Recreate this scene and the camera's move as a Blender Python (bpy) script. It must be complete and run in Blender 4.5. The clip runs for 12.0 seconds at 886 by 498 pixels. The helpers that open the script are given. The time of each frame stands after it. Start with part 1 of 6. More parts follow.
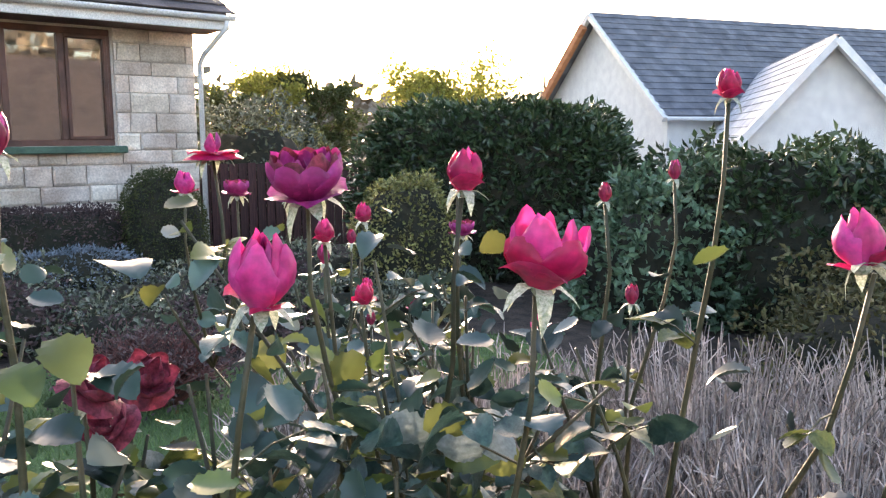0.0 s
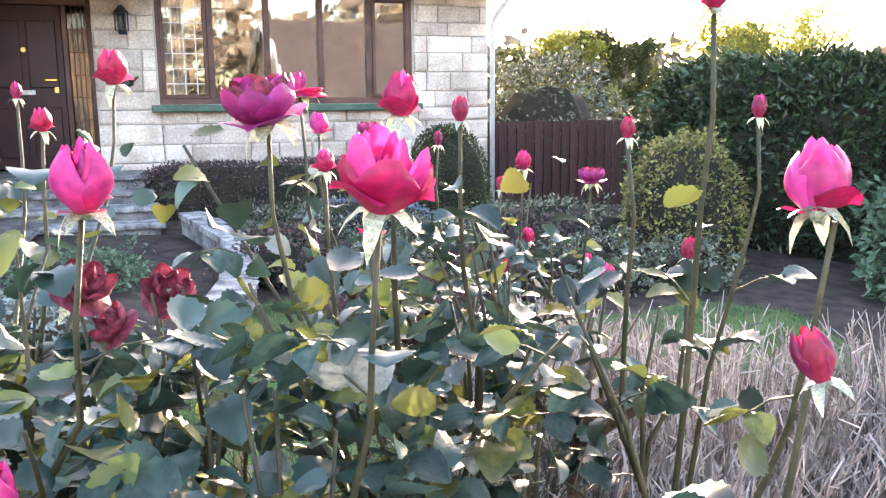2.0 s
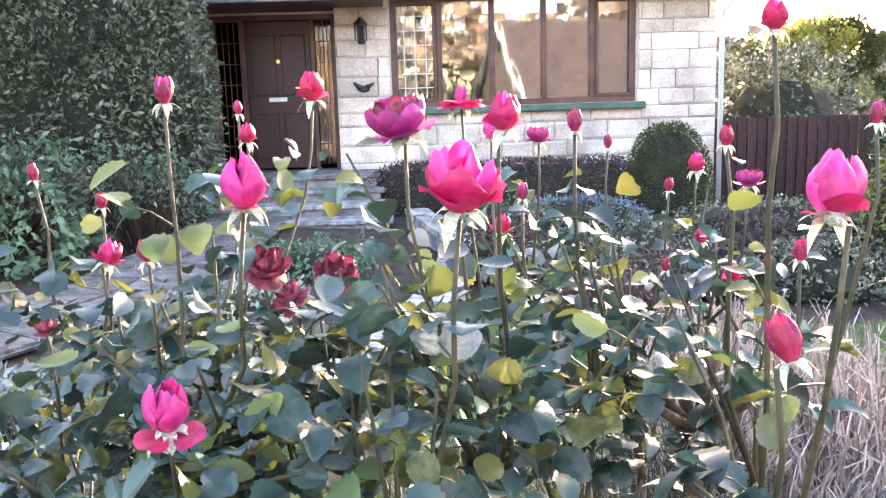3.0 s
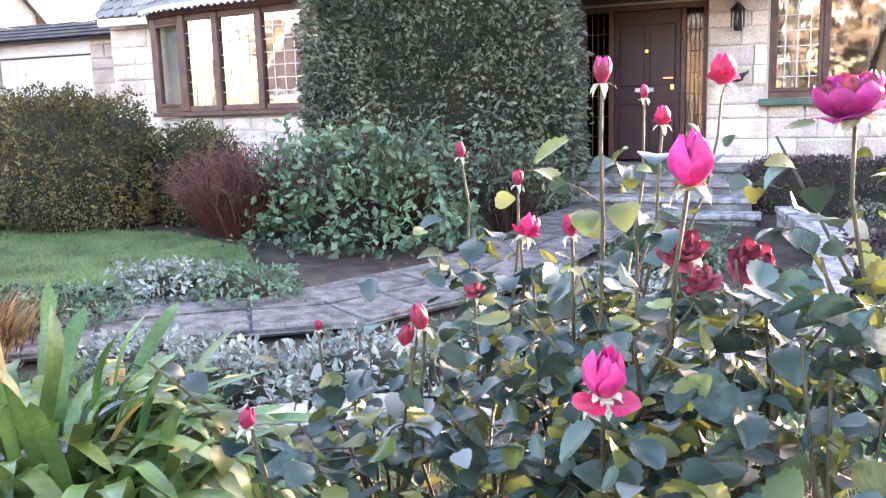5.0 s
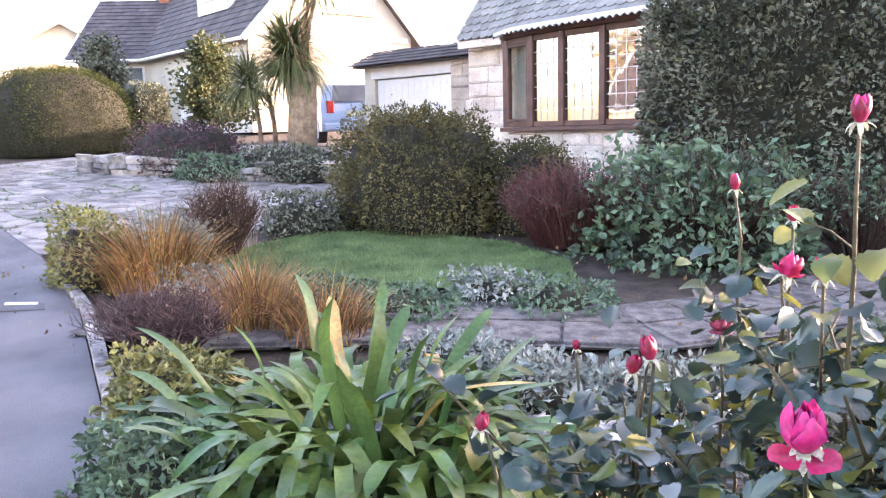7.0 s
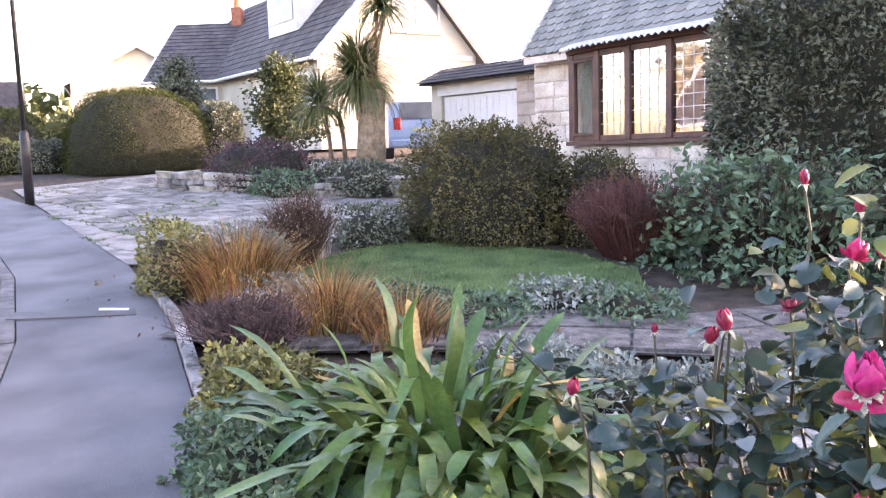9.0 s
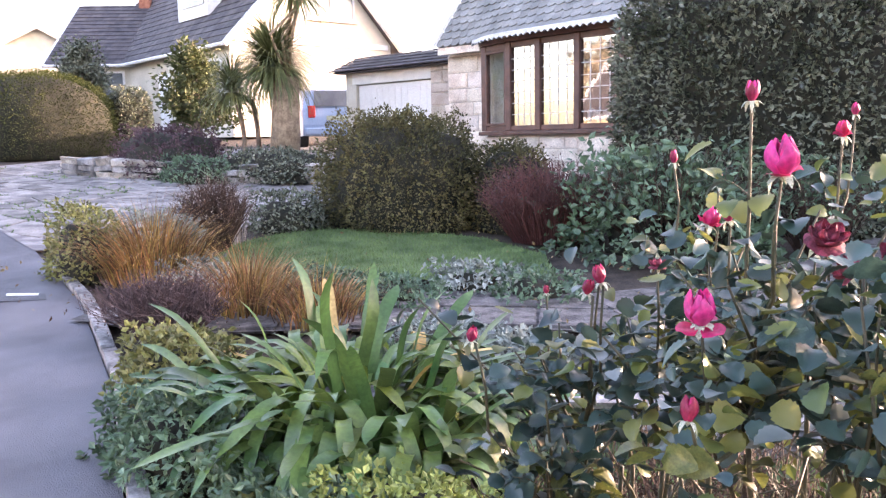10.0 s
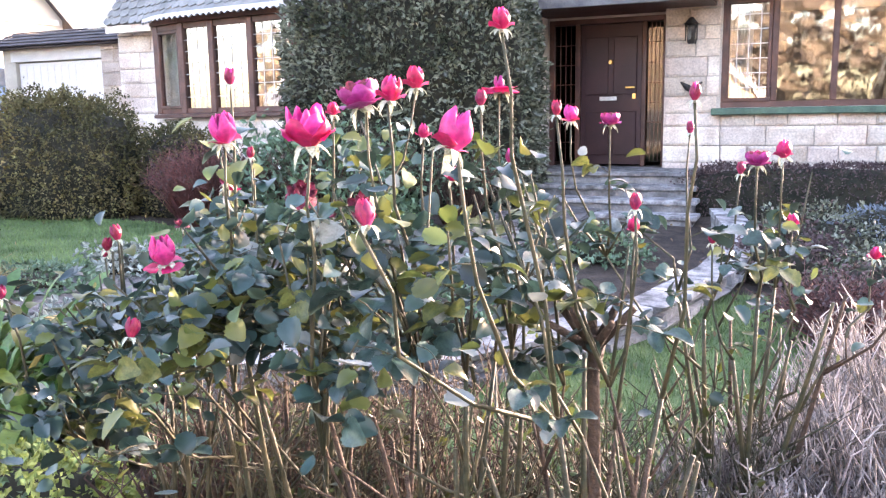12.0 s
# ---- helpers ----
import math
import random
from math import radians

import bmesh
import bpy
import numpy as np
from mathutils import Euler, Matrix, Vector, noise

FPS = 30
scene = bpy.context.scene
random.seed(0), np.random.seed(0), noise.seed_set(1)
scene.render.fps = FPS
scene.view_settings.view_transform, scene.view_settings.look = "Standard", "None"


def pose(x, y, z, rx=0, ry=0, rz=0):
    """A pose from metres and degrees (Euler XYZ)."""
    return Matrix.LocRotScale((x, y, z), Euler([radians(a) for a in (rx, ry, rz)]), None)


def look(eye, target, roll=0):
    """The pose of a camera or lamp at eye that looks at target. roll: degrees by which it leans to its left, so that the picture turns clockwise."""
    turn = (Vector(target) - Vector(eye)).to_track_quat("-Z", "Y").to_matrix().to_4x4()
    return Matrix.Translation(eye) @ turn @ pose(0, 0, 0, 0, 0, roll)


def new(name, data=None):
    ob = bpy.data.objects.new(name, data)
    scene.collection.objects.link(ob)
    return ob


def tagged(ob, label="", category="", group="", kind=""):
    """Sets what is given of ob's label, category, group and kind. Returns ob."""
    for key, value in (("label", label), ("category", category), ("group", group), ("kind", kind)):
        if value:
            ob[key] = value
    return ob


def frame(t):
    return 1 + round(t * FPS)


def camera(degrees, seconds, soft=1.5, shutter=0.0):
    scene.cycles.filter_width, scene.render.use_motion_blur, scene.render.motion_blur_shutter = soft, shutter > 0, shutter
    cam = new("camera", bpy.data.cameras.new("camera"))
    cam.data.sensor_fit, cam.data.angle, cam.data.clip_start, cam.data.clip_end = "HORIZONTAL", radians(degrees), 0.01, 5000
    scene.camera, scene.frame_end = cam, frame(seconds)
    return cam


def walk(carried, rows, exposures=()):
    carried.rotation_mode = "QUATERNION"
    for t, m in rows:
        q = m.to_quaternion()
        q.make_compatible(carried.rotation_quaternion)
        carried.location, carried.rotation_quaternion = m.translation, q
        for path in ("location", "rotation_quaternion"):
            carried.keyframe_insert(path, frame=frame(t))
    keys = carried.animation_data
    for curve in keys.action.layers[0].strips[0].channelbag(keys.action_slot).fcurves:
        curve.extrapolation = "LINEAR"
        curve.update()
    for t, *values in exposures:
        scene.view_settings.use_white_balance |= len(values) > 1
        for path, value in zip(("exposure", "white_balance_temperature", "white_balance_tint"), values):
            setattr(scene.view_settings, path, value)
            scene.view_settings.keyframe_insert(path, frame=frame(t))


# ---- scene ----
cam = camera(56.2, 12.0, soft=1.3)
PATH = [
    (0, (0.563, 0.058, 2.095), (1.841, 1.575, 1.836), -0.5),
    (0.5, (0.639, -0.08, 2.099), (1.703, 1.589, 1.815), 0.0),
    (1, (0.734, -0.108, 2.079), (1.663, 1.638, 1.778), -0.1),
    (1.5, (0.879, -0.087, 2.044), (1.686, 1.712, 1.705), -0.3),
    (2, (0.953, -0.119, 2.05), (1.581, 1.748, 1.706), -0.5),
    (2.5, (1.074, -0.233, 2.062), (1.433, 1.705, 1.722), -1.3),
    (4.5, (1.062, -0.376, 2.075), (0.51, 1.516, 1.736), -1.5),
    (5, (0.966, -0.342, 2.055), (0.249, 1.496, 1.723), -1.7),
    (5.5, (0.965, -0.339, 2.057), (0.067, 1.421, 1.743), -1.7),
    (6, (1.047, -0.333, 2.08), (-0.064, 1.303, 1.778), -1.6),
    (6.5, (1.104, -0.33, 2.09), (-0.181, 1.174, 1.798), -1.5),
    (7, (1.142, -0.333, 2.086), (-0.251, 1.074, 1.806), -1.3),
    (7.5, (1.175, -0.34, 2.083), (-0.269, 1.021, 1.836), -1.3),
    (9.5, (1.287, -0.593, 2.038), (-0.215, 0.705, 1.8), -1.8),
    (10, (1.391, -0.65, 2.027), (0.035, 0.796, 1.763), -1.1),
    (10.5, (1.547, -0.647, 2.028), (0.366, 0.942, 1.746), -1.2),
    (11, (1.698, -0.664, 2.019), (0.659, 1.018, 1.724), -1.2),
    (11.5, (1.843, -0.691, 2.011), (0.919, 1.056, 1.706), -1.0),
    (12, (1.95, -0.694, 2.003), (1.168, 1.121, 1.69), -0.9),
]
walk(cam, [(t, look(eye, target, roll)) for t, eye, target, roll in PATH], [(0.0, 2.66, 7000, 22), (0.5, 3.2, 7050, 20), (1.0, 3.32, 7050, 21), (2.5, 3.68, 7000, 26), (5.0, 3.86, 7100, 33), (7.0, 3.56, 7200, 37), (9.5, 3.3, 7200, 38), (12.0, 3.7, 7000, 34)])

# ---------- light ----------
world = bpy.data.worlds.new("sky")
scene.world = world
world.use_nodes = True
wn = world.node_tree
sky = wn.nodes.new("ShaderNodeTexSky")
sky.sky_type = 'NISHITA'
sky.sun_disc = False
SUN_ELEV, SUN_AZ = 11.0, 30.0  # degrees; azimuth from +y towards +x
sky.sun_elevation, sky.sun_rotation = radians(SUN_ELEV), radians(SUN_AZ)
sky.air_density, sky.dust_density, sky.ozone_density = 1.0, 2.0, 1.0
wn.nodes["Background"].inputs["Strength"].default_value = 0.15
wn.links.new(sky.outputs[0], wn.nodes["Background"].inputs["Color"])
sun = new("sun", bpy.data.lights.new("sun", 'SUN'))
sun.data.energy, sun.data.angle, sun.data.color = 2.2, radians(0.6), (1.0, 0.86, 0.68)
to_sun = Vector((math.sin(radians(SUN_AZ)) * math.cos(radians(SUN_ELEV)), math.cos(radians(SUN_AZ)) * math.cos(radians(SUN_ELEV)), math.sin(radians(SUN_ELEV))))
sun.matrix_world = look(to_sun * 60, (0, 0, 0))

R = random.Random(7)
RN = np.random.default_rng(11)


# ---------- materials ----------
def material(name, dark, light, scale=6.0, rough=0.7, bump=0.15, fine=60.0, vary=0.0, island=0.0, metal=0.0, thin=0.0, spec=0.5, hue=0.0, coat=0.0, place=False):
    """Two noise scales between two colours, bump from the finer one; vary: per object, island: per loose piece."""
    m = bpy.data.materials.new(name)
    m.use_nodes = True
    n, l = m.node_tree.nodes, m.node_tree.links
    b = n["Principled BSDF"]
    co = n.new("ShaderNodeTexCoord")
    na = n.new("ShaderNodeTexNoise")
    na.inputs["Scale"].default_value, na.inputs["Detail"].default_value = scale, 5
    nb = n.new("ShaderNodeTexNoise")
    nb.inputs["Scale"].default_value, nb.inputs["Detail"].default_value = fine, 4
    for t in (na, nb):
        l.new(n.new("ShaderNodeNewGeometry").outputs["Position"] if place else co.outputs["Object"], t.inputs["Vector"])
    ramp = n.new("ShaderNodeValToRGB")
    ramp.color_ramp.elements[0].position, ramp.color_ramp.elements[1].position = 0.36, 0.64
    ramp.color_ramp.elements[0].color, ramp.color_ramp.elements[1].color = (*dark, 1), (*light, 1)
    l.new(na.outputs["Fac"], ramp.inputs["Fac"])
    hsv = n.new("ShaderNodeHueSaturation")
    l.new(ramp.outputs["Color"], hsv.inputs["Color"])
    val = n.new("ShaderNodeMapRange")
    val.inputs["From Min"].default_value, val.inputs["From Max"].default_value = 0.3, 0.7
    val.inputs["To Min"].default_value, val.inputs["To Max"].default_value = 0.78, 1.2
    l.new(nb.outputs["Fac"], val.inputs["Value"])
    out = val.outputs["Result"]
    for amount, node, sock in ((vary, "ShaderNodeObjectInfo", "Random"), (island, "ShaderNodeNewGeometry", "Random Per Island")):
        if amount:
            info = n.new(node)
            mr = n.new("ShaderNodeMapRange")
            mr.inputs["To Min"].default_value, mr.inputs["To Max"].default_value = 1 - amount, 1 + amount
            l.new(info.outputs[sock], mr.inputs["Value"])
            mul = n.new("ShaderNodeMath")
            mul.operation = 'MULTIPLY'
            l.new(out, mul.inputs[0]), l.new(mr.outputs["Result"], mul.inputs[1])
            out = mul.outputs[0]
            if hue:
                hr = n.new("ShaderNodeMapRange")
                hr.inputs["To Min"].default_value, hr.inputs["To Max"].default_value = 0.5 - hue, 0.5 + hue
                wob = n.new("ShaderNodeMath")
                wob.operation = 'FRACT'
                ten = n.new("ShaderNodeMath")
                ten.operation, ten.inputs[1].default_value = 'MULTIPLY', 7.31
                l.new(info.outputs[sock], ten.inputs[0]), l.new(ten.outputs[0], wob.inputs[0])
                l.new(wob.outputs[0], hr.inputs["Value"]), l.new(hr.outputs["Result"], hsv.inputs["Hue"])
    l.new(out, hsv.inputs["Value"])
    l.new(hsv.outputs["Color"], b.inputs["Base Color"])
    b.inputs["Roughness"].default_value, b.inputs["Metallic"].default_value = rough, metal
    b.inputs["Specular IOR Level"].default_value = spec
    b.inputs["Coat Weight"].default_value = coat
    if bump:
        bp = n.new("ShaderNodeBump")
        bp.inputs["Strength"].default_value, bp.inputs["Distance"].default_value = bump, 0.02
        l.new(nb.outputs["Fac"], bp.inputs["Height"]), l.new(bp.outputs["Normal"], b.inputs["Normal"])
    if thin:
        tr = n.new("ShaderNodeBsdfTranslucent")
        mx = n.new("ShaderNodeMixShader")
        mx.inputs["Fac"].default_value = thin
        l.new(hsv.outputs["Color"], tr.inputs["Color"])
        l.new(b.outputs[0], mx.inputs[1]), l.new(tr.outputs[0], mx.inputs[2])
        l.new(mx.outputs[0], n["Material Output"].inputs["Surface"])
    return m


def glass_material(name, gloss=0.2, tint=(0.9, 0.92, 0.9)):
    """Clear pane: gloss is the mirrored share seen square on, rising at a slant."""
    m = bpy.data.materials.new(name)
    m.use_nodes = True
    n, l = m.node_tree.nodes, m.node_tree.links
    n.remove(n["Principled BSDF"])
    tr, gl, mx, lw = n.new("ShaderNodeBsdfTransparent"), n.new("ShaderNodeBsdfGlossy"), n.new("ShaderNodeMixShader"), n.new("ShaderNodeLayerWeight")
    rise, share = n.new("ShaderNodeMath"), n.new("ShaderNodeMapRange")
    rise.operation, rise.inputs[1].default_value = 'POWER', 3.0
    share.inputs["To Min"].default_value = gloss
    nz, bp = n.new("ShaderNodeTexNoise"), n.new("ShaderNodeBump")
    nz.inputs["Scale"].default_value = 2.5
    bp.inputs["Strength"].default_value, bp.inputs["Distance"].default_value = 0.06, 0.02
    l.new(nz.outputs["Fac"], bp.inputs["Height"]), l.new(bp.outputs["Normal"], gl.inputs["Normal"])
    tr.inputs["Color"].default_value, gl.inputs["Roughness"].default_value = (*tint, 1), 0.02
    l.new(lw.outputs["Facing"], rise.inputs[0]), l.new(rise.outputs[0], share.inputs["Value"])
    l.new(share.outputs["Result"], mx.inputs["Fac"]), l.new(tr.outputs[0], mx.inputs[1]), l.new(gl.outputs[0], mx.inputs[2])
    l.new(mx.outputs[0], n["Material Output"].inputs["Surface"])
    return m


M_STONE = material("buff_stone", (0.52, 0.44, 0.37), (0.76, 0.69, 0.61), 3.0, 0.85, 0.5, 40, vary=0.22, hue=0.012, place=True)
M_MORTAR = material("mortar", (0.45, 0.41, 0.36), (0.55, 0.51, 0.46), 5.0, 0.9, 0.3)
M_ROCK = material("grey_rock", (0.13, 0.13, 0.13), (0.36, 0.35, 0.34), 5.0, 0.9, 0.8, 35, vary=0.3, place=True)
M_COPING = material("weathered_coping", (0.12, 0.12, 0.12), (0.40, 0.39, 0.38), 9.0, 0.9, 0.6, 50, vary=0.25, place=True)
M_TILE = material("roof_tile", (0.045, 0.04, 0.045), (0.10, 0.085, 0.085), 3.0, 0.75, 0.4, 40, vary=0.2, island=0.25)
M_SCALE = material("fish_scale_tile", (0.18, 0.185, 0.175), (0.28, 0.28, 0.26), 2.5, 0.8, 0.4, 50, island=0.18)
M_SLATE = material("slate", (0.09, 0.10, 0.12), (0.17, 0.18, 0.2), 2.0, 0.7, 0.4, 30, island=0.2)
M_WOOD = material("brown_stained_timber", (0.06, 0.024, 0.018), (0.13, 0.055, 0.04), 4.0, 0.45, 0.2, 80)
M_DOOR = material("dark_red_door_paint", (0.024, 0.005, 0.008), (0.04, 0.010, 0.015), 3.0, 0.5, 0.1)
M_GREEN = material("green_sill_paint", (0.03, 0.09, 0.065), (0.06, 0.14, 0.1), 6.0, 0.5, 0.1)
M_WHITE = material("white_paint", (0.72, 0.72, 0.72), (0.82, 0.82, 0.81), 4.0, 0.5, 0.06)
M_RENDER = material("cream_render", (0.56, 0.52, 0.44), (0.68, 0.64, 0.55), 1.5, 0.9, 0.25, 80)
M_GARAGE = material("white_garage_door", (0.78, 0.78, 0.78), (0.84, 0.84, 0.84), 2.0, 0.45, 0.04)
M_BRICK = material("red_brick", (0.28, 0.1, 0.06), (0.4, 0.16, 0.1), 8.0, 0.9, 0.4, vary=0.2)
M_ORANGE = material("terracotta", (0.45, 0.18, 0.08), (0.6, 0.27, 0.13), 6.0, 0.8, 0.3)
M_DARK = material("room_shade_brown", (0.10, 0.065, 0.045), (0.17, 0.11, 0.075), 2.0, 0.9, 0.0)
M_CURTAIN = material("pale_curtain", (0.5, 0.5, 0.5), (0.68, 0.68, 0.67), 3.0, 0.9, 0.1)
M_LEAD = material("lead_cames", (0.55, 0.55, 0.55), (0.75, 0.75, 0.75), 9.0, 0.5, 0.1, metal=0.3)
M_BRASS = material("brass", (0.6, 0.42, 0.15), (0.75, 0.55, 0.22), 9.0, 0.3, 0.05, metal=1.0)
M_BLACK = material("black_metal", (0.012, 0.012, 0.013), (0.03, 0.03, 0.032), 9.0, 0.45, 0.1)
M_GLASS = glass_material("window_glass", 0.26)
M_GLASSP = glass_material("porch_glass", 0.05, (0.35, 0.35, 0.35))
M_LAMPGLASS = glass_material("lamp_glass", 0.06)
M_ASPHALT = material("pavement_asphalt", (0.07, 0.07, 0.082), (0.155, 0.155, 0.172), 1.3, 0.62, 0.6, 140)
M_ROAD = material("road_asphalt", (0.06, 0.06, 0.068), (0.10, 0.10, 0.11), 1.0, 0.75, 0.6, 150)
M_KERB = material("concrete_kerb", (0.09, 0.09, 0.095), (0.17, 0.17, 0.175), 7.0, 0.85, 0.4, vary=0.15, place=True)
M_PAVER = material("weathered_paving", (0.075, 0.07, 0.068), (0.2, 0.185, 0.175), 9.0, 0.9, 0.9, 45, vary=0.1, place=True)
M_DRIVE = material("crazy_paving", (0.14, 0.13, 0.13), (0.28, 0.265, 0.255), 4.0, 0.85, 0.5, 50, vary=0.2)
M_SOIL = material("garden_soil", (0.028, 0.02, 0.015), (0.075, 0.055, 0.04), 6.0, 0.95, 0.9, 45)
M_LAWN = material("lawn_turf", (0.055, 0.105, 0.035), (0.11, 0.18, 0.06), 3.0, 0.9, 0.9, 120)
M_GRASS = material("grass_blades", (0.075, 0.145, 0.045), (0.16, 0.25, 0.085), 3.0, 0.6, 0.0, island=0.3, thin=0.25, hue=0.02)
M_FIELD = material("distant_ground", (0.06, 0.08, 0.035), (0.1, 0.12, 0.06), 0.3, 0.95, 0.3, 3)

M_HEDGE = material("dark_hedge_leaf", (0.07, 0.085, 0.055), (0.19, 0.21, 0.15), 2.0, 0.27, 0.0, island=0.6, thin=0.12, hue=0.02)
# near-black for the shrub cores: shade between the leaves, put into the colour
M_CORE = material("hedge_core_shade", (0.012, 0.014, 0.008), (0.03, 0.028, 0.016), 6.0, 0.95, 0.5, 30)
M_LAUREL = material("laurel_leaf", (0.025, 0.05, 0.022), (0.06, 0.10, 0.045), 2.0, 0.28, 0.0, island=0.4, thin=0.12, hue=0.015)
M_BOX = material("clipped_box_leaf", (0.055, 0.058, 0.024), (0.165, 0.145, 0.06), 1.6, 0.65, 0.0, island=0.5, thin=0.03, spec=0.3, hue=0.02)
M_OLIVE = material("olive_conifer", (0.045, 0.06, 0.016), (0.085, 0.10, 0.028), 1.2, 0.7, 0.0, island=0.2, thin=0.2, hue=0.015)
M_DOME = material("clipped_conifer", (0.034, 0.046, 0.012), (0.066, 0.08, 0.022), 1.0, 0.85, 0.0, 6, island=0.12, spec=0.15)
M_FUCHSIA = material("green_shrub_leaf", (0.06, 0.115, 0.065), (0.14, 0.24, 0.14), 2.0, 0.42, 0.0, island=0.4, thin=0.2, hue=0.02)
M_REDSTEM = material("red_twig", (0.085, 0.03, 0.028), (0.17, 0.065, 0.055), 3.0, 0.7, 0.0, island=0.4)
M_PURPLE = material("purple_shrub_leaf", (0.06, 0.03, 0.04), (0.12, 0.07, 0.08), 2.0, 0.7, 0.0, island=0.4, thin=0.15)
M_YELLOW = material("variegated_leaf", (0.13, 0.14, 0.045), (0.30, 0.29, 0.10), 4.0, 0.5, 0.0, island=0.5, thin=0.2, hue=0.02)
M_GOLD = material("golden_conifer", (0.22, 0.22, 0.04), (0.42, 0.4, 0.09), 1.5, 0.7, 0.0, island=0.35, thin=0.35, hue=0.015)
M_SILVER = material("silver_leaf", (0.16, 0.20, 0.17), (0.34, 0.38, 0.34), 4.0, 0.7, 0.0, island=0.35, thin=0.1)
M_BLUE = material("blue_grey_leaf", (0.12, 0.16, 0.2), (0.24, 0.29, 0.34), 4.0, 0.7, 0.0, island=0.3)
M_BRONZE = material("bronze_grass", (0.13, 0.065, 0.026), (0.48, 0.28, 0.10), 2.2, 0.7, 0.0, island=0.75, thin=0.2, hue=0.03)
M_STRAW = material("dry_lavender", (0.2, 0.165, 0.145), (0.46, 0.4, 0.365), 7.0, 0.85, 0.0, island=0.65, hue=0.02)
M_HEATHER = material("dark_heather", (0.055, 0.034, 0.035), (0.12, 0.078, 0.075), 4.0, 0.8, 0.0, island=0.4)
M_AGAP = material("strap_leaf_green", (0.045, 0.105, 0.035), (0.13, 0.22, 0.06), 3.0, 0.3, 0.05, 50, vary=0.4, thin=0.18, hue=0.03)
M_AGAPL = material("strap_leaf_young", (0.10, 0.17, 0.03), (0.22, 0.31, 0.06), 3.0, 0.4, 0.05, 50, vary=0.25, thin=0.3, hue=0.015)
M_AGAPM = material("strap_leaf_mass", (0.045, 0.105, 0.035), (0.13, 0.22, 0.06), 3.0, 0.3, 0.05, 50, island=0.4, thin=0.18, hue=0.03)
M_AGAPY = material("strap_leaf_yellowed", (0.45, 0.28, 0.08), (0.6, 0.42, 0.16), 5.0, 0.5, 0.05, vary=0.2, thin=0.2)
M_SEDUM = material("lime_rosette", (0.16, 0.22, 0.05), (0.36, 0.42, 0.12), 4.0, 0.5, 0.0, island=0.35, thin=0.1)
M_TRUNK = material("bark", (0.10, 0.07, 0.05), (0.24, 0.18, 0.13), 8.0, 0.95, 0.9, 40)
M_PALMTRUNK = material("palm_trunk", (0.22, 0.16, 0.11), (0.4, 0.3, 0.2), 8.0, 0.95, 0.9, 30)
M_PALM = material("palm_leaf", (0.09, 0.12, 0.045), (0.2, 0.22, 0.09), 3.0, 0.5, 0.0, island=0.35, thin=0.2)
M_LEAF = material("rose_leaf", (0.017, 0.044, 0.04), (0.046, 0.088, 0.073), 3.0, 0.32, 0.08, 14, vary=0.5, island=0.4, thin=0.12, hue=0.035)
M_LEAFY = material("rose_leaf_olive", (0.06, 0.09, 0.026), (0.15, 0.165, 0.045), 3.0, 0.36, 0.08, 14, vary=0.4, island=0.35, thin=0.28, hue=0.03)
# pale leaflets: undersides, and sky sheen on upturned leaves put into the colour
M_LEAFP = material("rose_leaf_underside", (0.13, 0.17, 0.16), (0.24, 0.28, 0.27), 3.0, 0.45, 0.06, 14, vary=0.25, thin=0.15)
M_CANE = material("rose_cane", (0.03, 0.036, 0.016), (0.075, 0.062, 0.03), 14.0, 0.6, 0.3, 60, vary=0.25)
M_CANEB = material("old_rose_cane", (0.04, 0.026, 0.018), (0.095, 0.06, 0.038), 14.0, 0.8, 0.6, 60)
M_TWIG = material("rusty_twig", (0.04, 0.022, 0.016), (0.09, 0.05, 0.035), 9.0, 0.8, 0.2, island=0.3)
M_SEPAL = material("sepal", (0.28, 0.34, 0.22), (0.62, 0.64, 0.52), 20.0, 0.5, 0.1, thin=0.2)
M_PINK = material("pink_petal", (0.62, 0.03, 0.22), (0.80, 0.09, 0.36), 2.0, 0.45, 0.02, 6, vary=0.12, thin=0.3, hue=0.008)
M_RED = material("red_petal", (0.46, 0.01, 0.075), (0.64, 0.025, 0.13), 2.0, 0.45, 0.02, 6, vary=0.15, thin=0.3, hue=0.008)
M_MAGENTA = material("magenta_petal", (0.30, 0.02, 0.13), (0.48, 0.05, 0.25), 2.2, 0.5, 0.03, 7, vary=0.18, thin=0.25, hue=0.015)
M_CRIMSON = material("crimson_petal", (0.24, 0.012, 0.05), (0.42, 0.03, 0.11), 2.0, 0.5, 0.03, 7, vary=0.25, thin=0.25, hue=0.015)
M_WITHER = material("withered_petal", (0.12, 0.015, 0.03), (0.32, 0.05, 0.09), 3.0, 0.7, 0.15, 12, vary=0.25, thin=0.15)


# ---------- mesh helpers ----------
def gz(x, y):
    """Height of the sloping ground."""
    return 0.463 - 0.047 * min(max(x, -45.0), 14.0) + 0.045 * min(max(y, -14.0), 30.0)


def mesh_ob(name, verts, faces, mats, parent=None, label="", smooth=False):
    me = bpy.data.meshes.new(name)
    me.from_pydata([tuple(map(float, v)) for v in verts], [], [tuple(map(int, f)) for f in faces])
    for m in mats if isinstance(mats, (list, tuple)) else [mats]:
        me.materials.append(m)
    if smooth:
        me.polygons.foreach_set("use_smooth", [True] * len(me.polygons))
    ob = new(name, me)
    ob.parent = parent
    if label:
        ob["label"] = label
    return ob


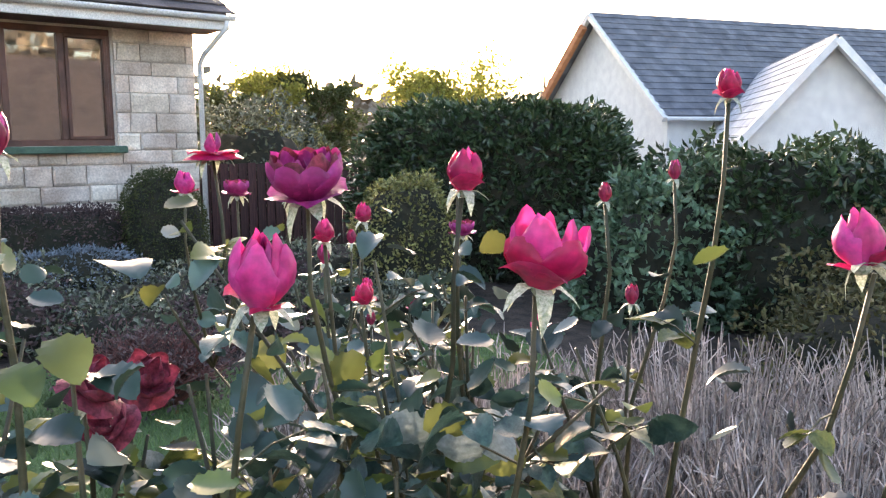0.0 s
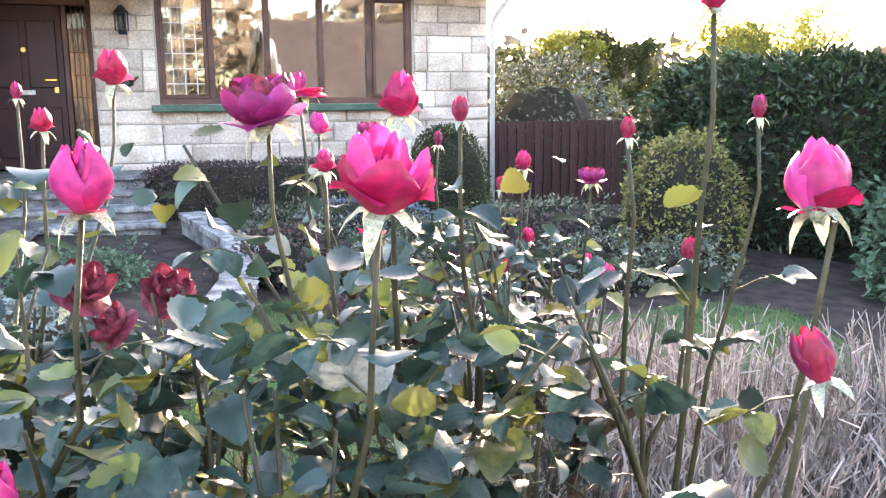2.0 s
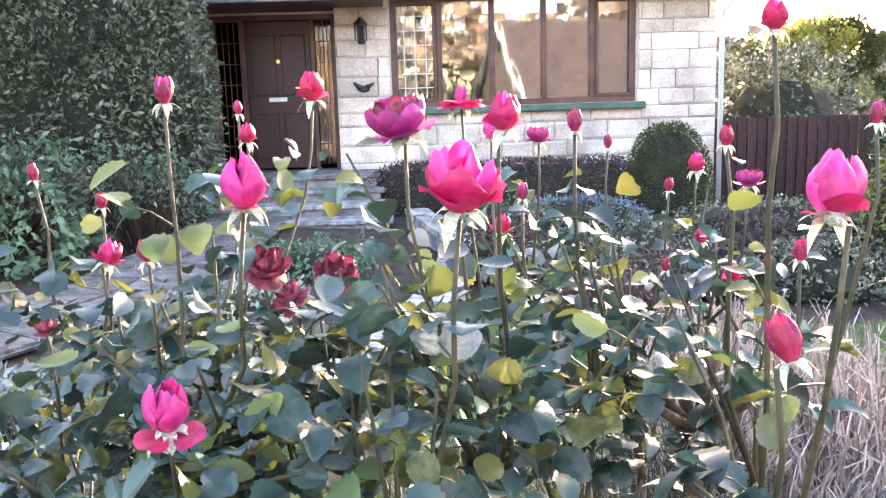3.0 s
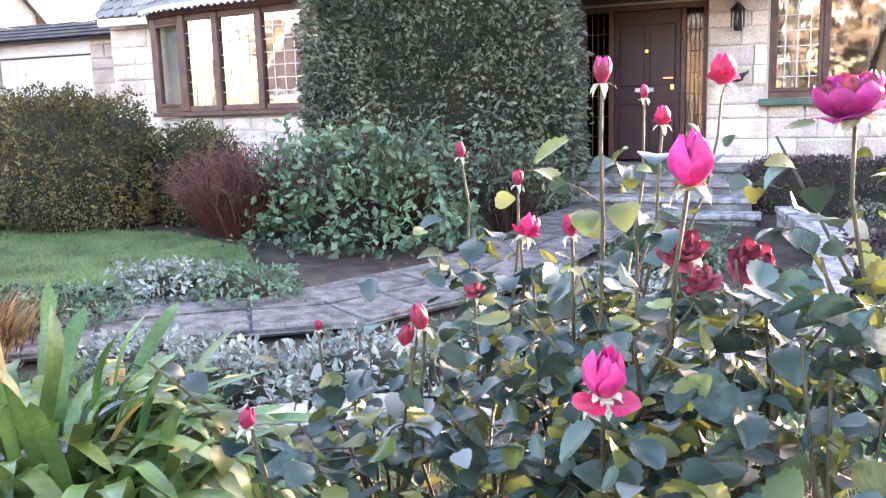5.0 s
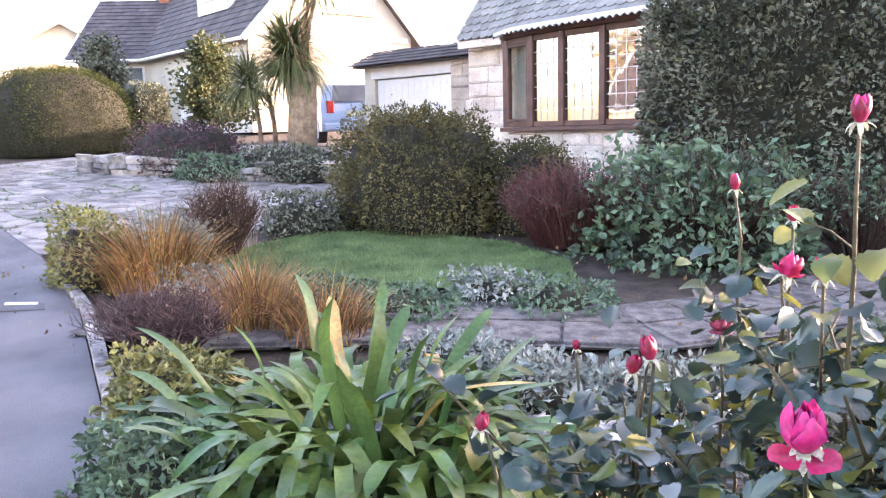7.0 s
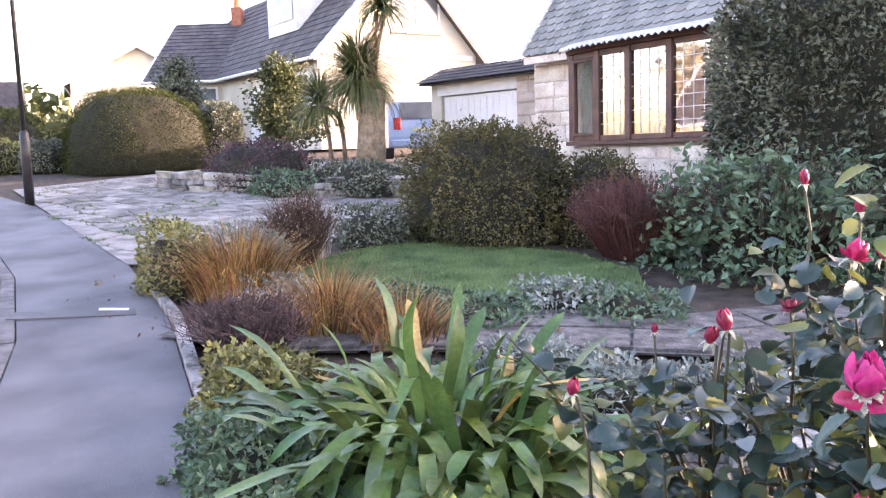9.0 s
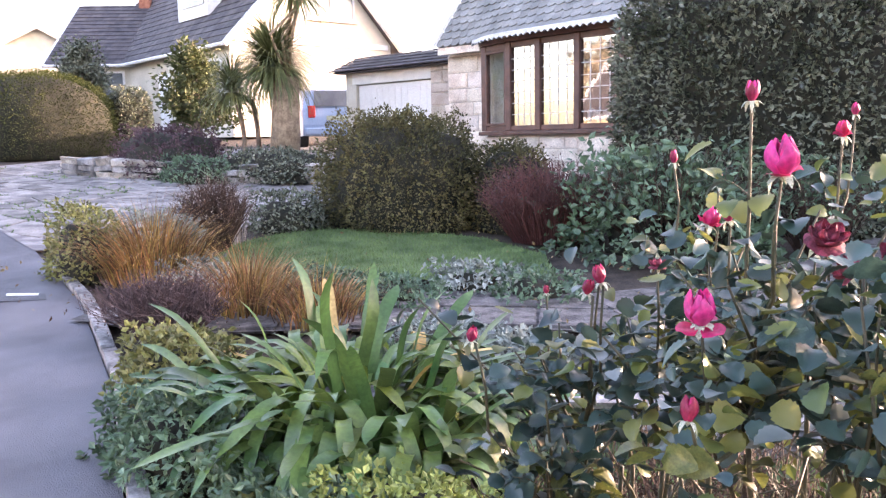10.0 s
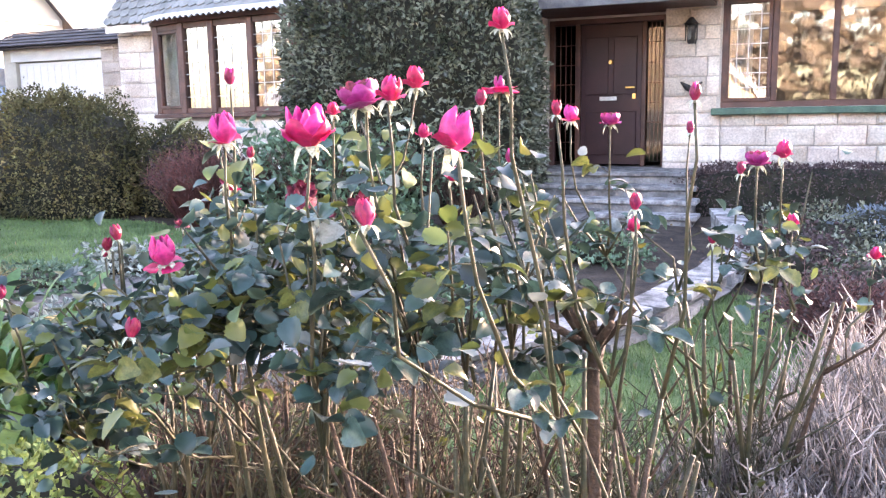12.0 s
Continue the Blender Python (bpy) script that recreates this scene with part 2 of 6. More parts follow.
def part(name, bm, mat, parent, label="", smooth=False):
    me = bpy.data.meshes.new(name)
    bm.to_mesh(me)
    bm.free()
    me.materials.append(mat)
    if smooth:
        me.polygons.foreach_set("use_smooth", [True] * len(me.polygons))
    ob = new(name, me)
    ob.parent = parent
    if label:
        ob["label"] = label
    return ob


def shared(name, me, parent, m):
    """One more object on a mesh that others use too."""
    ob = new(name, me)
    ob.parent = parent
    ob.matrix_basis = m
    return ob


def thing(name, label, category, at=(0, 0, 0), group="", kind=""):
    ob = new(name)
    ob.location = at
    ob.empty_display_size = 0.1
    return tagged(ob, label, category, group, kind)


def add_box(bm, lo, hi, bevel=0.0):
    c = [(a + b) / 2 for a, b in zip(lo, hi)]
    s = [abs(b - a) for a, b in zip(lo, hi)]
    r = bmesh.ops.create_cube(bm, size=1.0, matrix=Matrix.Translation(c) @ Matrix.Diagonal((*s, 1)))
    if bevel:
        es = list({e for v in r["verts"] for e in v.link_edges})
        bmesh.ops.bevel(bm, geom=es, offset=bevel, segments=1, affect='EDGES')


def box(name, lo, hi, mat, parent, label="", bevel=0.0):
    bm = bmesh.new()
    add_box(bm, lo, hi, bevel)
    return part(name, bm, mat, parent, label)


def tube_data(pts, radii, sides=6):
    """Verts and faces of a tapered tube along points."""
    pts = [Vector(p) for p in pts]
    vs, fs = [], []
    for i, p in enumerate(pts):
        d = (pts[min(i + 1, len(pts) - 1)] - pts[max(i - 1, 0)]).normalized()
        u = d.orthogonal().normalized() if i == 0 else (u - d * u.dot(d)).normalized()
        w = d.cross(u)
        for k in range(sides):
            a = 2 * math.pi * k / sides
            vs.append(p + (u * math.cos(a) + w * math.sin(a)) * radii[i])
    for i in range(len(pts) - 1):
        for k in range(sides):
            a, b = i * sides + k, i * sides + (k + 1) % sides
            fs.append((a, b, b + sides, a + sides))
    fs.append(tuple(range(sides))[::-1])
    fs.append(tuple(range((len(pts) - 1) * sides, len(pts) * sides)))
    return vs, fs


class Bag:
    """Collects many small shapes into one mesh."""

    def __init__(self):
        self.v, self.f = [], []

    def add(self, vs, fs):
        o = len(self.v)
        self.v.extend(vs)
        self.f.extend(tuple(i + o for i in f) for f in fs)

    def tube(self, pts, radii, sides=5):
        self.add(*tube_data(pts, radii, sides))

    def make(self, name, mat, parent=None, label="", smooth=False):
        return mesh_ob(name, self.v, self.f, mat, parent, label, smooth)


def leaf_mesh(name, at, out, size, mat, parent, aspect=0.55, droop=0.3, wild=0.9, kind="stuff"):
    """Many folded leaves: base, two sides and a tip, bent along the midrib."""
    at, out = np.asarray(at, float), np.asarray(out, float)
    n = len(at)
    d = out + RN.normal(0, wild, (n, 3)) + np.array((0, 0, -droop))
    d /= np.linalg.norm(d, axis=1)[:, None]
    s = np.cross(d, RN.normal(0, 1, (n, 3)))
    s /= np.linalg.norm(s, axis=1)[:, None]
    up = np.cross(s, d)
    L = size * RN.uniform(0.65, 1.3, (n, 1))
    W = L * aspect * 0.5
    v = np.stack([at, at + d * L * 0.5 + s * W + up * W * 0.4, at + d * L, at + d * L * 0.5 - s * W + up * W * 0.4], 1).reshape(-1, 3)
    i = np.arange(n)[:, None] * 4
    f = np.concatenate([i + (0, 1, 2), i + (0, 2, 3)])
    me = bpy.data.meshes.new(name)
    me.from_pydata(v.tolist(), [], f.tolist())
    me.materials.append(mat)
    ob = new(name, me)
    ob.parent = parent
    return tagged(ob, kind=kind)


def dome_points(n, c, r, power=2.4, low=-0.05, rough=0.06, fine=0.0):
    """Points and outward ways on a lumpy dome; r: three half-sizes; c: the middle of its base."""
    d = RN.normal(0, 1, (n * 2, 3))
    d[:, 2] = np.abs(d[:, 2]) * np.where(RN.random(n * 2) < 0.9, 1, -0.2)
    d /= np.linalg.norm(d, axis=1)[:, None]
    d = d[d[:, 2] > low][:n]
    k = (np.abs(d) ** power).sum(1) ** (-1 / power)
    lump = np.array([1 + rough * noise.noise(Vector(q) * 3.1 + Vector(c)) + rough * 0.6 * noise.noise(Vector(q) * 8 + Vector(c)) + fine * noise.noise(Vector(q) * 15) for q in d])
    p = d * (k * lump)[:, None] * np.array(r) * RN.uniform(0.93, 1.02, (len(d), 1))
    return p + np.array(c), d


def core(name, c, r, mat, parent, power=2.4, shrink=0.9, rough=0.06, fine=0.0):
    """The dense inside of a shrub, lumpy; its dark colour stands in for shade."""
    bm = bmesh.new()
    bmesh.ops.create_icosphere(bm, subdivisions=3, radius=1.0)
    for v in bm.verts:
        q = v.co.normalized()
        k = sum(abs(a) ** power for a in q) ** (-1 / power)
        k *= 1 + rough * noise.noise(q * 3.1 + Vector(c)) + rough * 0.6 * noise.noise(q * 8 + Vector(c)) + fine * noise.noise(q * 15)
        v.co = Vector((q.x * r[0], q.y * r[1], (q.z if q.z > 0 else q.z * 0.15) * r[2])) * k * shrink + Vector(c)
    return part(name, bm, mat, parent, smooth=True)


def dome_shrub(name, label, xy, r, n, leaf, mat, category="shrub", power=2.4, rough=0.08, aspect=0.55, wild=0.9, shrink=0.92, z=None, group="", lift=0.0, fine=0.0):
    z = gz(*xy) if z is None else z
    t = thing(name, label, category, (xy[0], xy[1], z), group)
    c = (0, 0, lift)
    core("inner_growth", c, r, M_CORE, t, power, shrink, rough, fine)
    p, d = dome_points(n, c, r, power, rough=rough, fine=fine)
    leaf_mesh("foliage", p, d, leaf, mat, t, aspect=aspect, wild=wild)
    bag = Bag()
    for k in range(5):
        a = k * 1.3
        bag.tube([(0.05 * math.cos(a), 0.05 * math.sin(a), -0.05), (r[0] * 0.4 * math.cos(a), r[1] * 0.4 * math.sin(a), lift + r[2] * 0.5)], [0.02, 0.008])
    bag.make("stem", M_TRUNK, t)
    return t

# ---------- ground, pavement, road ----------
EDGE = [(14.0, -5.6), (6.0, -2.36), (1.2, -0.43), (-1.95, 0.87), (-3.24, 1.43), (-5.09, 2.08), (-7.71, 2.74), (-9.99, 3.08), (-14.2, 3.62), (-20.0, 3.7), (-32.0, 2.2), (-55.0, -6.0), (-90.0, -26.0)]


def edge_offset(d):
    """The garden's edge line, moved d metres into the garden (negative: towards the road)."""
    out = []
    for i, p in enumerate(EDGE):
        a, b = Vector(EDGE[max(i - 1, 0)]), Vector(EDGE[min(i + 1, len(EDGE) - 1)])
        t = (b - a).normalized()
        out.append((p[0] + t.y * d, p[1] - t.x * d))
    return out


def strip(name, d0, d1, z0, z1, mat, label, category, thick=0.08):
    a, b = edge_offset(d0), edge_offset(d1)
    vs, fs = [], []
    for p, q in zip(a, b):
        vs += [(*p, gz(*p) + z0), (*q, gz(*q) + z1), (*p, gz(*p) + z0 - thick), (*q, gz(*q) + z1 - thick)]
    for i in range(len(a) - 1):
        o, k = i * 4, i * 4 + 4
        fs += [(o, k, k + 1, o + 1), (o + 2, o + 3, k + 3, k + 2), (o, o + 2, k + 2, k), (o + 1, k + 1, k + 3, o + 3)]
    return tagged(mesh_ob(name, vs, fs, mat), label, category, kind="structure")


EX, EY = [p[0] for p in EDGE][::-1], [p[1] for p in EDGE][::-1]
gx = sorted(set(list(range(-60, -24, 3)) + list(range(-24, 14, 1)) + list(range(14, 31, 3)) + [-400, -200, -110, 60, 120, 250, 400]))
gy = sorted(set(list(range(-30, -8, 3)) + [k / 2 for k in range(-16, 16)] + list(range(8, 46, 3)) + [-400, -200, -90, 70, 120, 250, 400]))
gv = [(x, y, gz(x, y) - 0.03 - (0.24 if y < np.interp(x, EX, EY) - 0.45 else 0)) for y in gy for x in gx]
gf = [(j * len(gx) + i, j * len(gx) + i + 1, (j + 1) * len(gx) + i + 1, (j + 1) * len(gx) + i) for j in range(len(gy) - 1) for i in range(len(gx) - 1)]
tagged(mesh_ob("ground", gv, gf, M_SOIL), "dark damp garden soil sloping up to the houses", "ground", kind="structure")
strip("pavement", -0.0, -1.08, 0.0, -0.015, M_ASPHALT, "damp grey asphalt pavement beside the garden", "pavement")
strip("road", -1.22, -7.5, -0.10, -0.09, M_ROAD, "grey asphalt road beyond the kerb", "road")
strip("verge", -7.7, -24.0, -0.02, 0.0, M_FIELD, "dull green verge across the road", "ground")


def kerb_line(name, label, d0, d1, z, step, mat, xmin, xmax):
    """Kerb or edging blocks laid end to end along the edge line."""
    t = tagged(new(name), label, "kerb", kind="structure")
    a, b = edge_offset(d0), edge_offset(d1)
    bm = bmesh.new()
    add_box(bm, (-0.5, -0.5, -0.5), (0.5, 0.5, 0.5), 0.06)
    me = bpy.data.meshes.new("kerb_block")
    bm.to_mesh(me)
    bm.free()
    me.materials.append(mat)
    for i in range(len(a) - 1):
        p, q = Vector(a[i]).lerp(Vector(b[i]), 0.5), Vector(a[i + 1]).lerp(Vector(b[i + 1]), 0.5)
        n = max(1, round((q - p).length / step))
        for k in range(n):
            c = p.lerp(q, (k + 0.5) / n)
            if xmin < c.x < xmax:
                ang = math.degrees(math.atan2((q - p).y, (q - p).x))
                tilt = math.degrees(math.atan2(gz(q.x, q.y) - gz(p.x, p.y), (q - p).length))
                shared("kerb_block", me, t, pose(c.x, c.y, gz(c.x, c.y) + z + R.uniform(-0.006, 0.006), 0, -tilt, ang + R.uniform(-1, 1)) @ Matrix.Diagonal(((q - p).length / n - 0.008, abs(d1 - d0), 0.16, 1)))
    return t


kerb_line("kerb", "weathered concrete kerb along the road", -1.09, -1.21, -0.088, 0.9, M_KERB, -22, 9)
kerb_line("garden_edging", "mossy stone edging between pavement and garden", 0.01, 0.10, -0.03, 0.45, M_COPING, -7.0, 5)


def patch(name, corners, up, mat, label, category):
    vs = [(x, y, gz(x, y) + up) for x, y in corners] + [(x, y, gz(x, y) - 0.05) for x, y in corners]
    n = len(corners)
    fs = [tuple(range(n))] + [(i, i + n, (i + 1) % n + n, (i + 1) % n) for i in range(n)]
    return tagged(mesh_ob(name, vs, fs, mat), label, category, kind="structure")


M_TRENCH = material("dark_patched_asphalt", (0.06, 0.06, 0.068), (0.11, 0.11, 0.12), 3.0, 0.6, 0.5, 150)
patch("pavement_trench", [(-5.62, 2.02), (-5.42, 1.95), (-6.1, 1.14), (-6.32, 1.22)], 0.003, M_TRENCH, "dark filled trench across the pavement", "pavement")
patch("pavement_mark", [(-5.67, 1.99), (-5.61, 1.96), (-5.8, 1.78), (-5.87, 1.81)], 0.006, M_WHITE, "short white painted mark on the pavement", "mark")


def sheet(name, outline, mat, label, category, up=0.012, cell=0.35):
    """A lawn or bed that follows the slope, from its outline."""
    bm = bmesh.new()
    vs = [bm.verts.new((x, y, gz(x, y) + up)) for x, y in outline]
    bm.faces.new(vs)
    bmesh.ops.triangulate(bm, faces=bm.faces[:])
    me = bpy.data.meshes.new(name)
    bm.to_mesh(me)
    bm.free()
    me.materials.append(mat)
    return tagged(new(name, me), label, category, kind="structure")


LAWN_L = [(-5.6, 3.1), (-6.2, 4.2), (-6.35, 5.2), (-5.5, 5.9), (-4.3, 6.1), (-3.3, 5.8), (-2.8, 5.2), (-2.95, 4.75), (-3.7, 4.15), (-4.4, 3.55)]
LAWN_R = [(-0.95, 2.1), (-0.6, 2.55), (0.3, 3.0), (0.65, 3.7), (1.15, 4.5), (1.45, 5.7), (1.75, 5.75), (2.6, 5.3), (3.4, 5.1), (4.2, 5.05), (4.9, 5.35), (5.5, 4.9), (5.2, 3.9), (4.4, 2.9), (2.4, 2.4), (1.4, 2.0), (0.6, 1.75), (-0.4, 1.75)]
sheet("lawn", LAWN_L, M_LAWN, "small green lawn edged by frosted plants", "lawn", 0.02)
sheet("lawn", LAWN_R, M_LAWN, "green lawn below the low stone wall", "lawn", 0.02)
sheet("driveway", [(-7.6, 2.7), (-14.5, 3.7), (-18, 4.2), (-19, 9), (-16.8, 14.5), (-8.6, 14.5), (-7.6, 9.5), (-7.2, 6.5), (-6.9, 4.0)], M_DRIVE, "pale weathered paved driveway rising to the garage", "driveway", 0.006)


def inside(poly, x, y):
    r = False
    for (ax, ay), (bx, by) in zip(poly, poly[1:] + poly[:1]):
        if (ay > y) != (by > y) and x < (bx - ax) * (y - ay) / (by - ay) + ax:
            r = not r
    return r


def grass(name, poly, n, height):
    xs, ys = [p[0] for p in poly], [p[1] for p in poly]
    vs, fs = [], []
    while len(vs) < n * 3:
        x, y = R.uniform(min(xs), max(xs)), R.uniform(min(ys), max(ys))
        if inside(poly, x, y):
            a, h, w = R.uniform(0, 6.28), height * R.uniform(0.5, 1.3), 0.004
            z, o = gz(x, y) + 0.015, len(vs)
            vs += [(x - w * math.cos(a), y - w * math.sin(a), z), (x + w * math.cos(a), y + w * math.sin(a), z), (x + R.gauss(0, h * 0.4), y + R.gauss(0, h * 0.4), z + h)]
            fs.append((o, o + 1, o + 2))
    return tagged(mesh_ob(name, vs, fs, M_GRASS), "short damp green grass of the lawn", "grass", kind="stuff")


grass("grass", LAWN_R, 26000, 0.045)
grass("grass", LAWN_L, 14000, 0.04)

# ---------- the bungalow ----------
def stone_unit(seed):
    """A rock-faced block, one unit each way, its face (towards -y) uneven."""
    r = random.Random(seed)
    vs = [(-0.5, 0.5, -0.5), (0.5, 0.5, -0.5), (0.5, 0.5, 0.5), (-0.5, 0.5, 0.5), (-0.5, -0.3, -0.5), (0.5, -0.3, -0.5), (0.5, -0.3, 0.5), (-0.5, -0.3, 0.5)]
    for x, z in ((-0.44, -0.36), (0.44, -0.36), (0.44, 0.36), (-0.44, 0.36), (0.0, 0.0)):
        vs.append((x, -0.5 + r.uniform(-0.12, 0.15), z))
    fs = [(0, 3, 2, 1), (0, 1, 5, 4), (1, 2, 6, 5), (2, 3, 7, 6), (3, 0, 4, 7), (4, 5, 9, 8), (5, 6, 10, 9), (6, 7, 11, 10), (7, 4, 8, 11), (8, 9, 12), (9, 10, 12), (10, 11, 12), (11, 8, 12)]
    me = bpy.data.meshes.new("stone")
    me.from_pydata(vs, [], fs)
    me.materials.append(M_STONE)
    return me


STONES = [stone_unit(k) for k in range(6)]


def clad(parent, x0, x1, z0, z1, y, holes=(), course=0.215, seed=1, depth=0.07, turn=None):
    """Courses of blocks on a wall that faces -y; turn: a pose that carries them to another face."""
    r = random.Random(seed)
    z = z0
    while z < z1 - 0.03:
        h = min(course * r.choice((0.8, 1.0, 1.0, 1.15)), z1 - z)
        x = x0
        while x < x1 - 0.02:
            w = min(r.uniform(0.28, 0.72), x1 - x)
            if x1 - x - w < 0.12:
                w = x1 - x
            spans = [(x, x + w)]
            for a, b, c, d in holes:
                if z + h * 0.5 > c and z + h * 0.5 < d:
                    spans = [s for p, q in spans for s in ((p, min(q, a)), (max(p, b), q)) if s[1] - s[0] > 0.03]
            for p, q in spans:
                m = pose((p + q) / 2, y - depth / 2 + 0.02, z + h / 2) @ Matrix.Diagonal((q - p - 0.012, depth * r.uniform(0.8, 1.15), h - 0.012, 1))
                shared("stone", r.choice(STONES), parent, (turn @ m) if turn else m)
            x += w
        z += h


house = thing("house", "buff stone bungalow with brown windows and grey tiles", "house", (0, 0, 0))
HZ = 0.6  # foot of the walls
WX0, WX1, WZ0, WZ1 = 0.975, 4.15, 2.07, 3.47  # wide window
DX0, DX1, DZ0, DZ1 = -1.37, 0.27, 1.30, 3.31  # door opening
BX0, BX1, BZ0, BZ1 = -7.79, -3.9, 2.13, 3.53  # bay window
FY = 10.6


def wall_with_hole(name, x0, x1, y0, y1, z0, z1, hole=None, parent=house):
    bm = bmesh.new()
    if hole:
        a, b, c, d = hole
        for lo, hi in (((x0, y0, z0), (a, y1, z1)), ((b, y0, z0), (x1, y1, z1)), ((a, y0, z0), (b, y1, c)), ((a, y0, d), (b, y1, z1))):
            if hi[0] - lo[0] > 0.01 and hi[2] - lo[2] > 0.01:
                add_box(bm, lo, hi)
    else:
        add_box(bm, (x0, y0, z0), (x1, y1, z1))
    bmesh.ops.remove_doubles(bm, verts=bm.verts[:], dist=0.0005)
    return part(name, bm, M_MORTAR, parent, "stone-faced wall")


wall_r = wall_with_hole("wall", DX1, 5.21, FY, FY + 0.3, HZ, 3.6, (WX0, WX1, WZ0, WZ1))
wall_d = wall_with_hole("wall", -2.2, DX1, FY + 0.32, FY + 0.6, HZ, 3.6, (DX0, DX1 - 0.004, DZ0, DZ1))
wall_m = wall_with_hole("wall", -4.0, DX0 - 0.02, FY, FY + 0.3, HZ, 3.6)
wall_l = wall_with_hole("wall", -8.92, -4.0, FY, FY + 0.3, HZ, 3.6, (BX0 + 0.05, BX1, BZ0, BZ1))
wall_e = box("wall", (4.91, FY + 0.304, HZ), (5.2, 18.0, 3.6), M_MORTAR, house)
wall_w = box("wall", (-8.91, FY + 0.304, HZ), (-8.6, 18.0, 3.6), M_MORTAR, house)
wall_b = box("wall", (-8.6, 17.7, HZ), (4.91, 18.0, 3.6), M_RENDER, house)
clad(wall_r, DX1, 5.21, 0.7, 3.5, FY, [(WX0 - 0.02, WX1 + 0.02, WZ0 - 0.1, WZ1 + 0.02)], seed=3)
clad(wall_l, -8.92, BX1 + 0.5, 0.8, 3.5, FY, [(BX0 - 0.0, BX1 + 0.2, BZ0 - 0.05, BZ1 + 0.1)], seed=5, course=0.24)
clad(wall_m, -2.2, DX0 - 0.02, 0.8, 3.5, FY, [], seed=8)
box("reveal", (DX1 + 0.002, FY + 0.004, DZ0), (DX1 + 0.06, FY + 0.318, DZ1), M_STONE, house)
# rooms behind the glass; their dark brown colour stands in for the dimness indoors
room = box("room_back", (0.3, 13.2, 0.9), (4.88, 13.3, 3.55), M_DARK, house, "brown room wall, coloured dark for the dimness indoors")
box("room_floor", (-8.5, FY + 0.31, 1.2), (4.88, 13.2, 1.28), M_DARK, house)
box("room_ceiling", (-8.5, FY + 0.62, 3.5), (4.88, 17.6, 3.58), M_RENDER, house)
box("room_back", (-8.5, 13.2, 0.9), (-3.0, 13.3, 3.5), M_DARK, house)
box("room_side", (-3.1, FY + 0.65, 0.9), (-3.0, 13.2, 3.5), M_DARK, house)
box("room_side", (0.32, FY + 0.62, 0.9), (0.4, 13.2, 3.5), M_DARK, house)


def bar(bm, lo, hi):
    add_box(bm, lo, hi, 0.006)


def window_frame(name, x0, x1, z0, z1, y, splits, parent, thick=0.075, deep=0.09):
    """Outer frame with mullions at the given x."""
    bm = bmesh.new()
    bar(bm, (x0, y - 0.02, z0), (x1, y + deep, z0 + thick)), bar(bm, (x0, y - 0.02, z1 - thick), (x1, y + deep, z1))
    for x in (x0, x1 - thick, *[s - thick / 2 for s in splits]):
        bar(bm, (x, y - 0.022, z0 + thick), (x + thick, y + deep, z1 - thick))
    return part(name, bm, M_WOOD, parent, "dark brown timber frame")


def sash(x0, x1, z0, z1, y, parent):
    bm = bmesh.new()
    t = 0.045
    for lo, hi in (((x0, y, z0), (x1, y + 0.05, z0 + t)), ((x0, y, z1 - t), (x1, y + 0.05, z1)), ((x0, y, z0 + t), (x0 + t, y + 0.05, z1 - t)), ((x1 - t, y, z0 + t), (x1, y + 0.05, z1 - t))):
        bar(bm, lo, hi)
    return part("sash", bm, M_WOOD, parent)


def pane(x0, x1, z0, z1, y, parent, lead=False, turn=0.0):
    p = box("pane", (x0, y, z0), (x1, y + 0.006, z1), M_GLASS, parent, "reflecting window glass")
    p.visible_shadow = False
    if lead:
        bm = bmesh.new()
        nx, nz = 4, 7
        for k in range(1, nx):
            x = x0 + (x1 - x0) * k / nx
            add_box(bm, (x - 0.005, y - 0.008, z0), (x + 0.005, y - 0.002, z1))
        for k in range(1, nz):
            z = z0 + (z1 - z0) * k / nz
            add_box(bm, (x0, y - 0.0085, z - 0.005), (x1, y - 0.0015, z + 0.005))
        part("lead_lattice", bm, M_LEAD, p)
    return p


win = new("window")
win.parent = house
win_splits = [1.60, 2.28, 2.95, 3.58]
window_frame("frame", WX0, WX1, WZ0, WZ1, FY + 0.03, win_splits, win)
cuts = [WX0, *win_splits, WX1]
for i, (a, b) in enumerate(zip(cuts, cuts[1:])):
    if i in (0, 4):
        sash(a + 0.04, b - 0.04, WZ0 + 0.075, WZ1 - 0.075, FY + 0.0, win)
    pane(a + 0.035, b - 0.035, WZ0 + 0.07, WZ1 - 0.07, FY + 0.06, win, lead=i == 0)
bm = bmesh.new()
add_box(bm, (WX0 - 0.1, FY - 0.16, WZ0 - 0.09), (WX1 + 0.1, FY + 0.04, WZ0 - 0.004), 0.012)
part("sill", bm, M_GREEN, win, "green painted sill")


def curtain(x0, x1, z0, z1, y, parent):
    vs, fs, n = [], [], 26
    for i in range(n + 1):
        x = x0 + (x1 - x0) * i / n
        w = 0.05 * math.sin(i * 1.9)
        vs += [(x, y + w, z0), (x, y + w, z1), (x, y + w + 0.01, z0), (x, y + w + 0.01, z1)]
    for i in range(n):
        o = i * 4
        fs += [(o, o + 4, o + 5, o + 1), (o + 2, o + 3, o + 7, o + 6)]
    return mesh_ob("curtain", vs, fs, M_CURTAIN, parent, "pale hanging curtain", True)


curtain(1.02, 1.32, WZ0, WZ1, FY + 0.45, win)

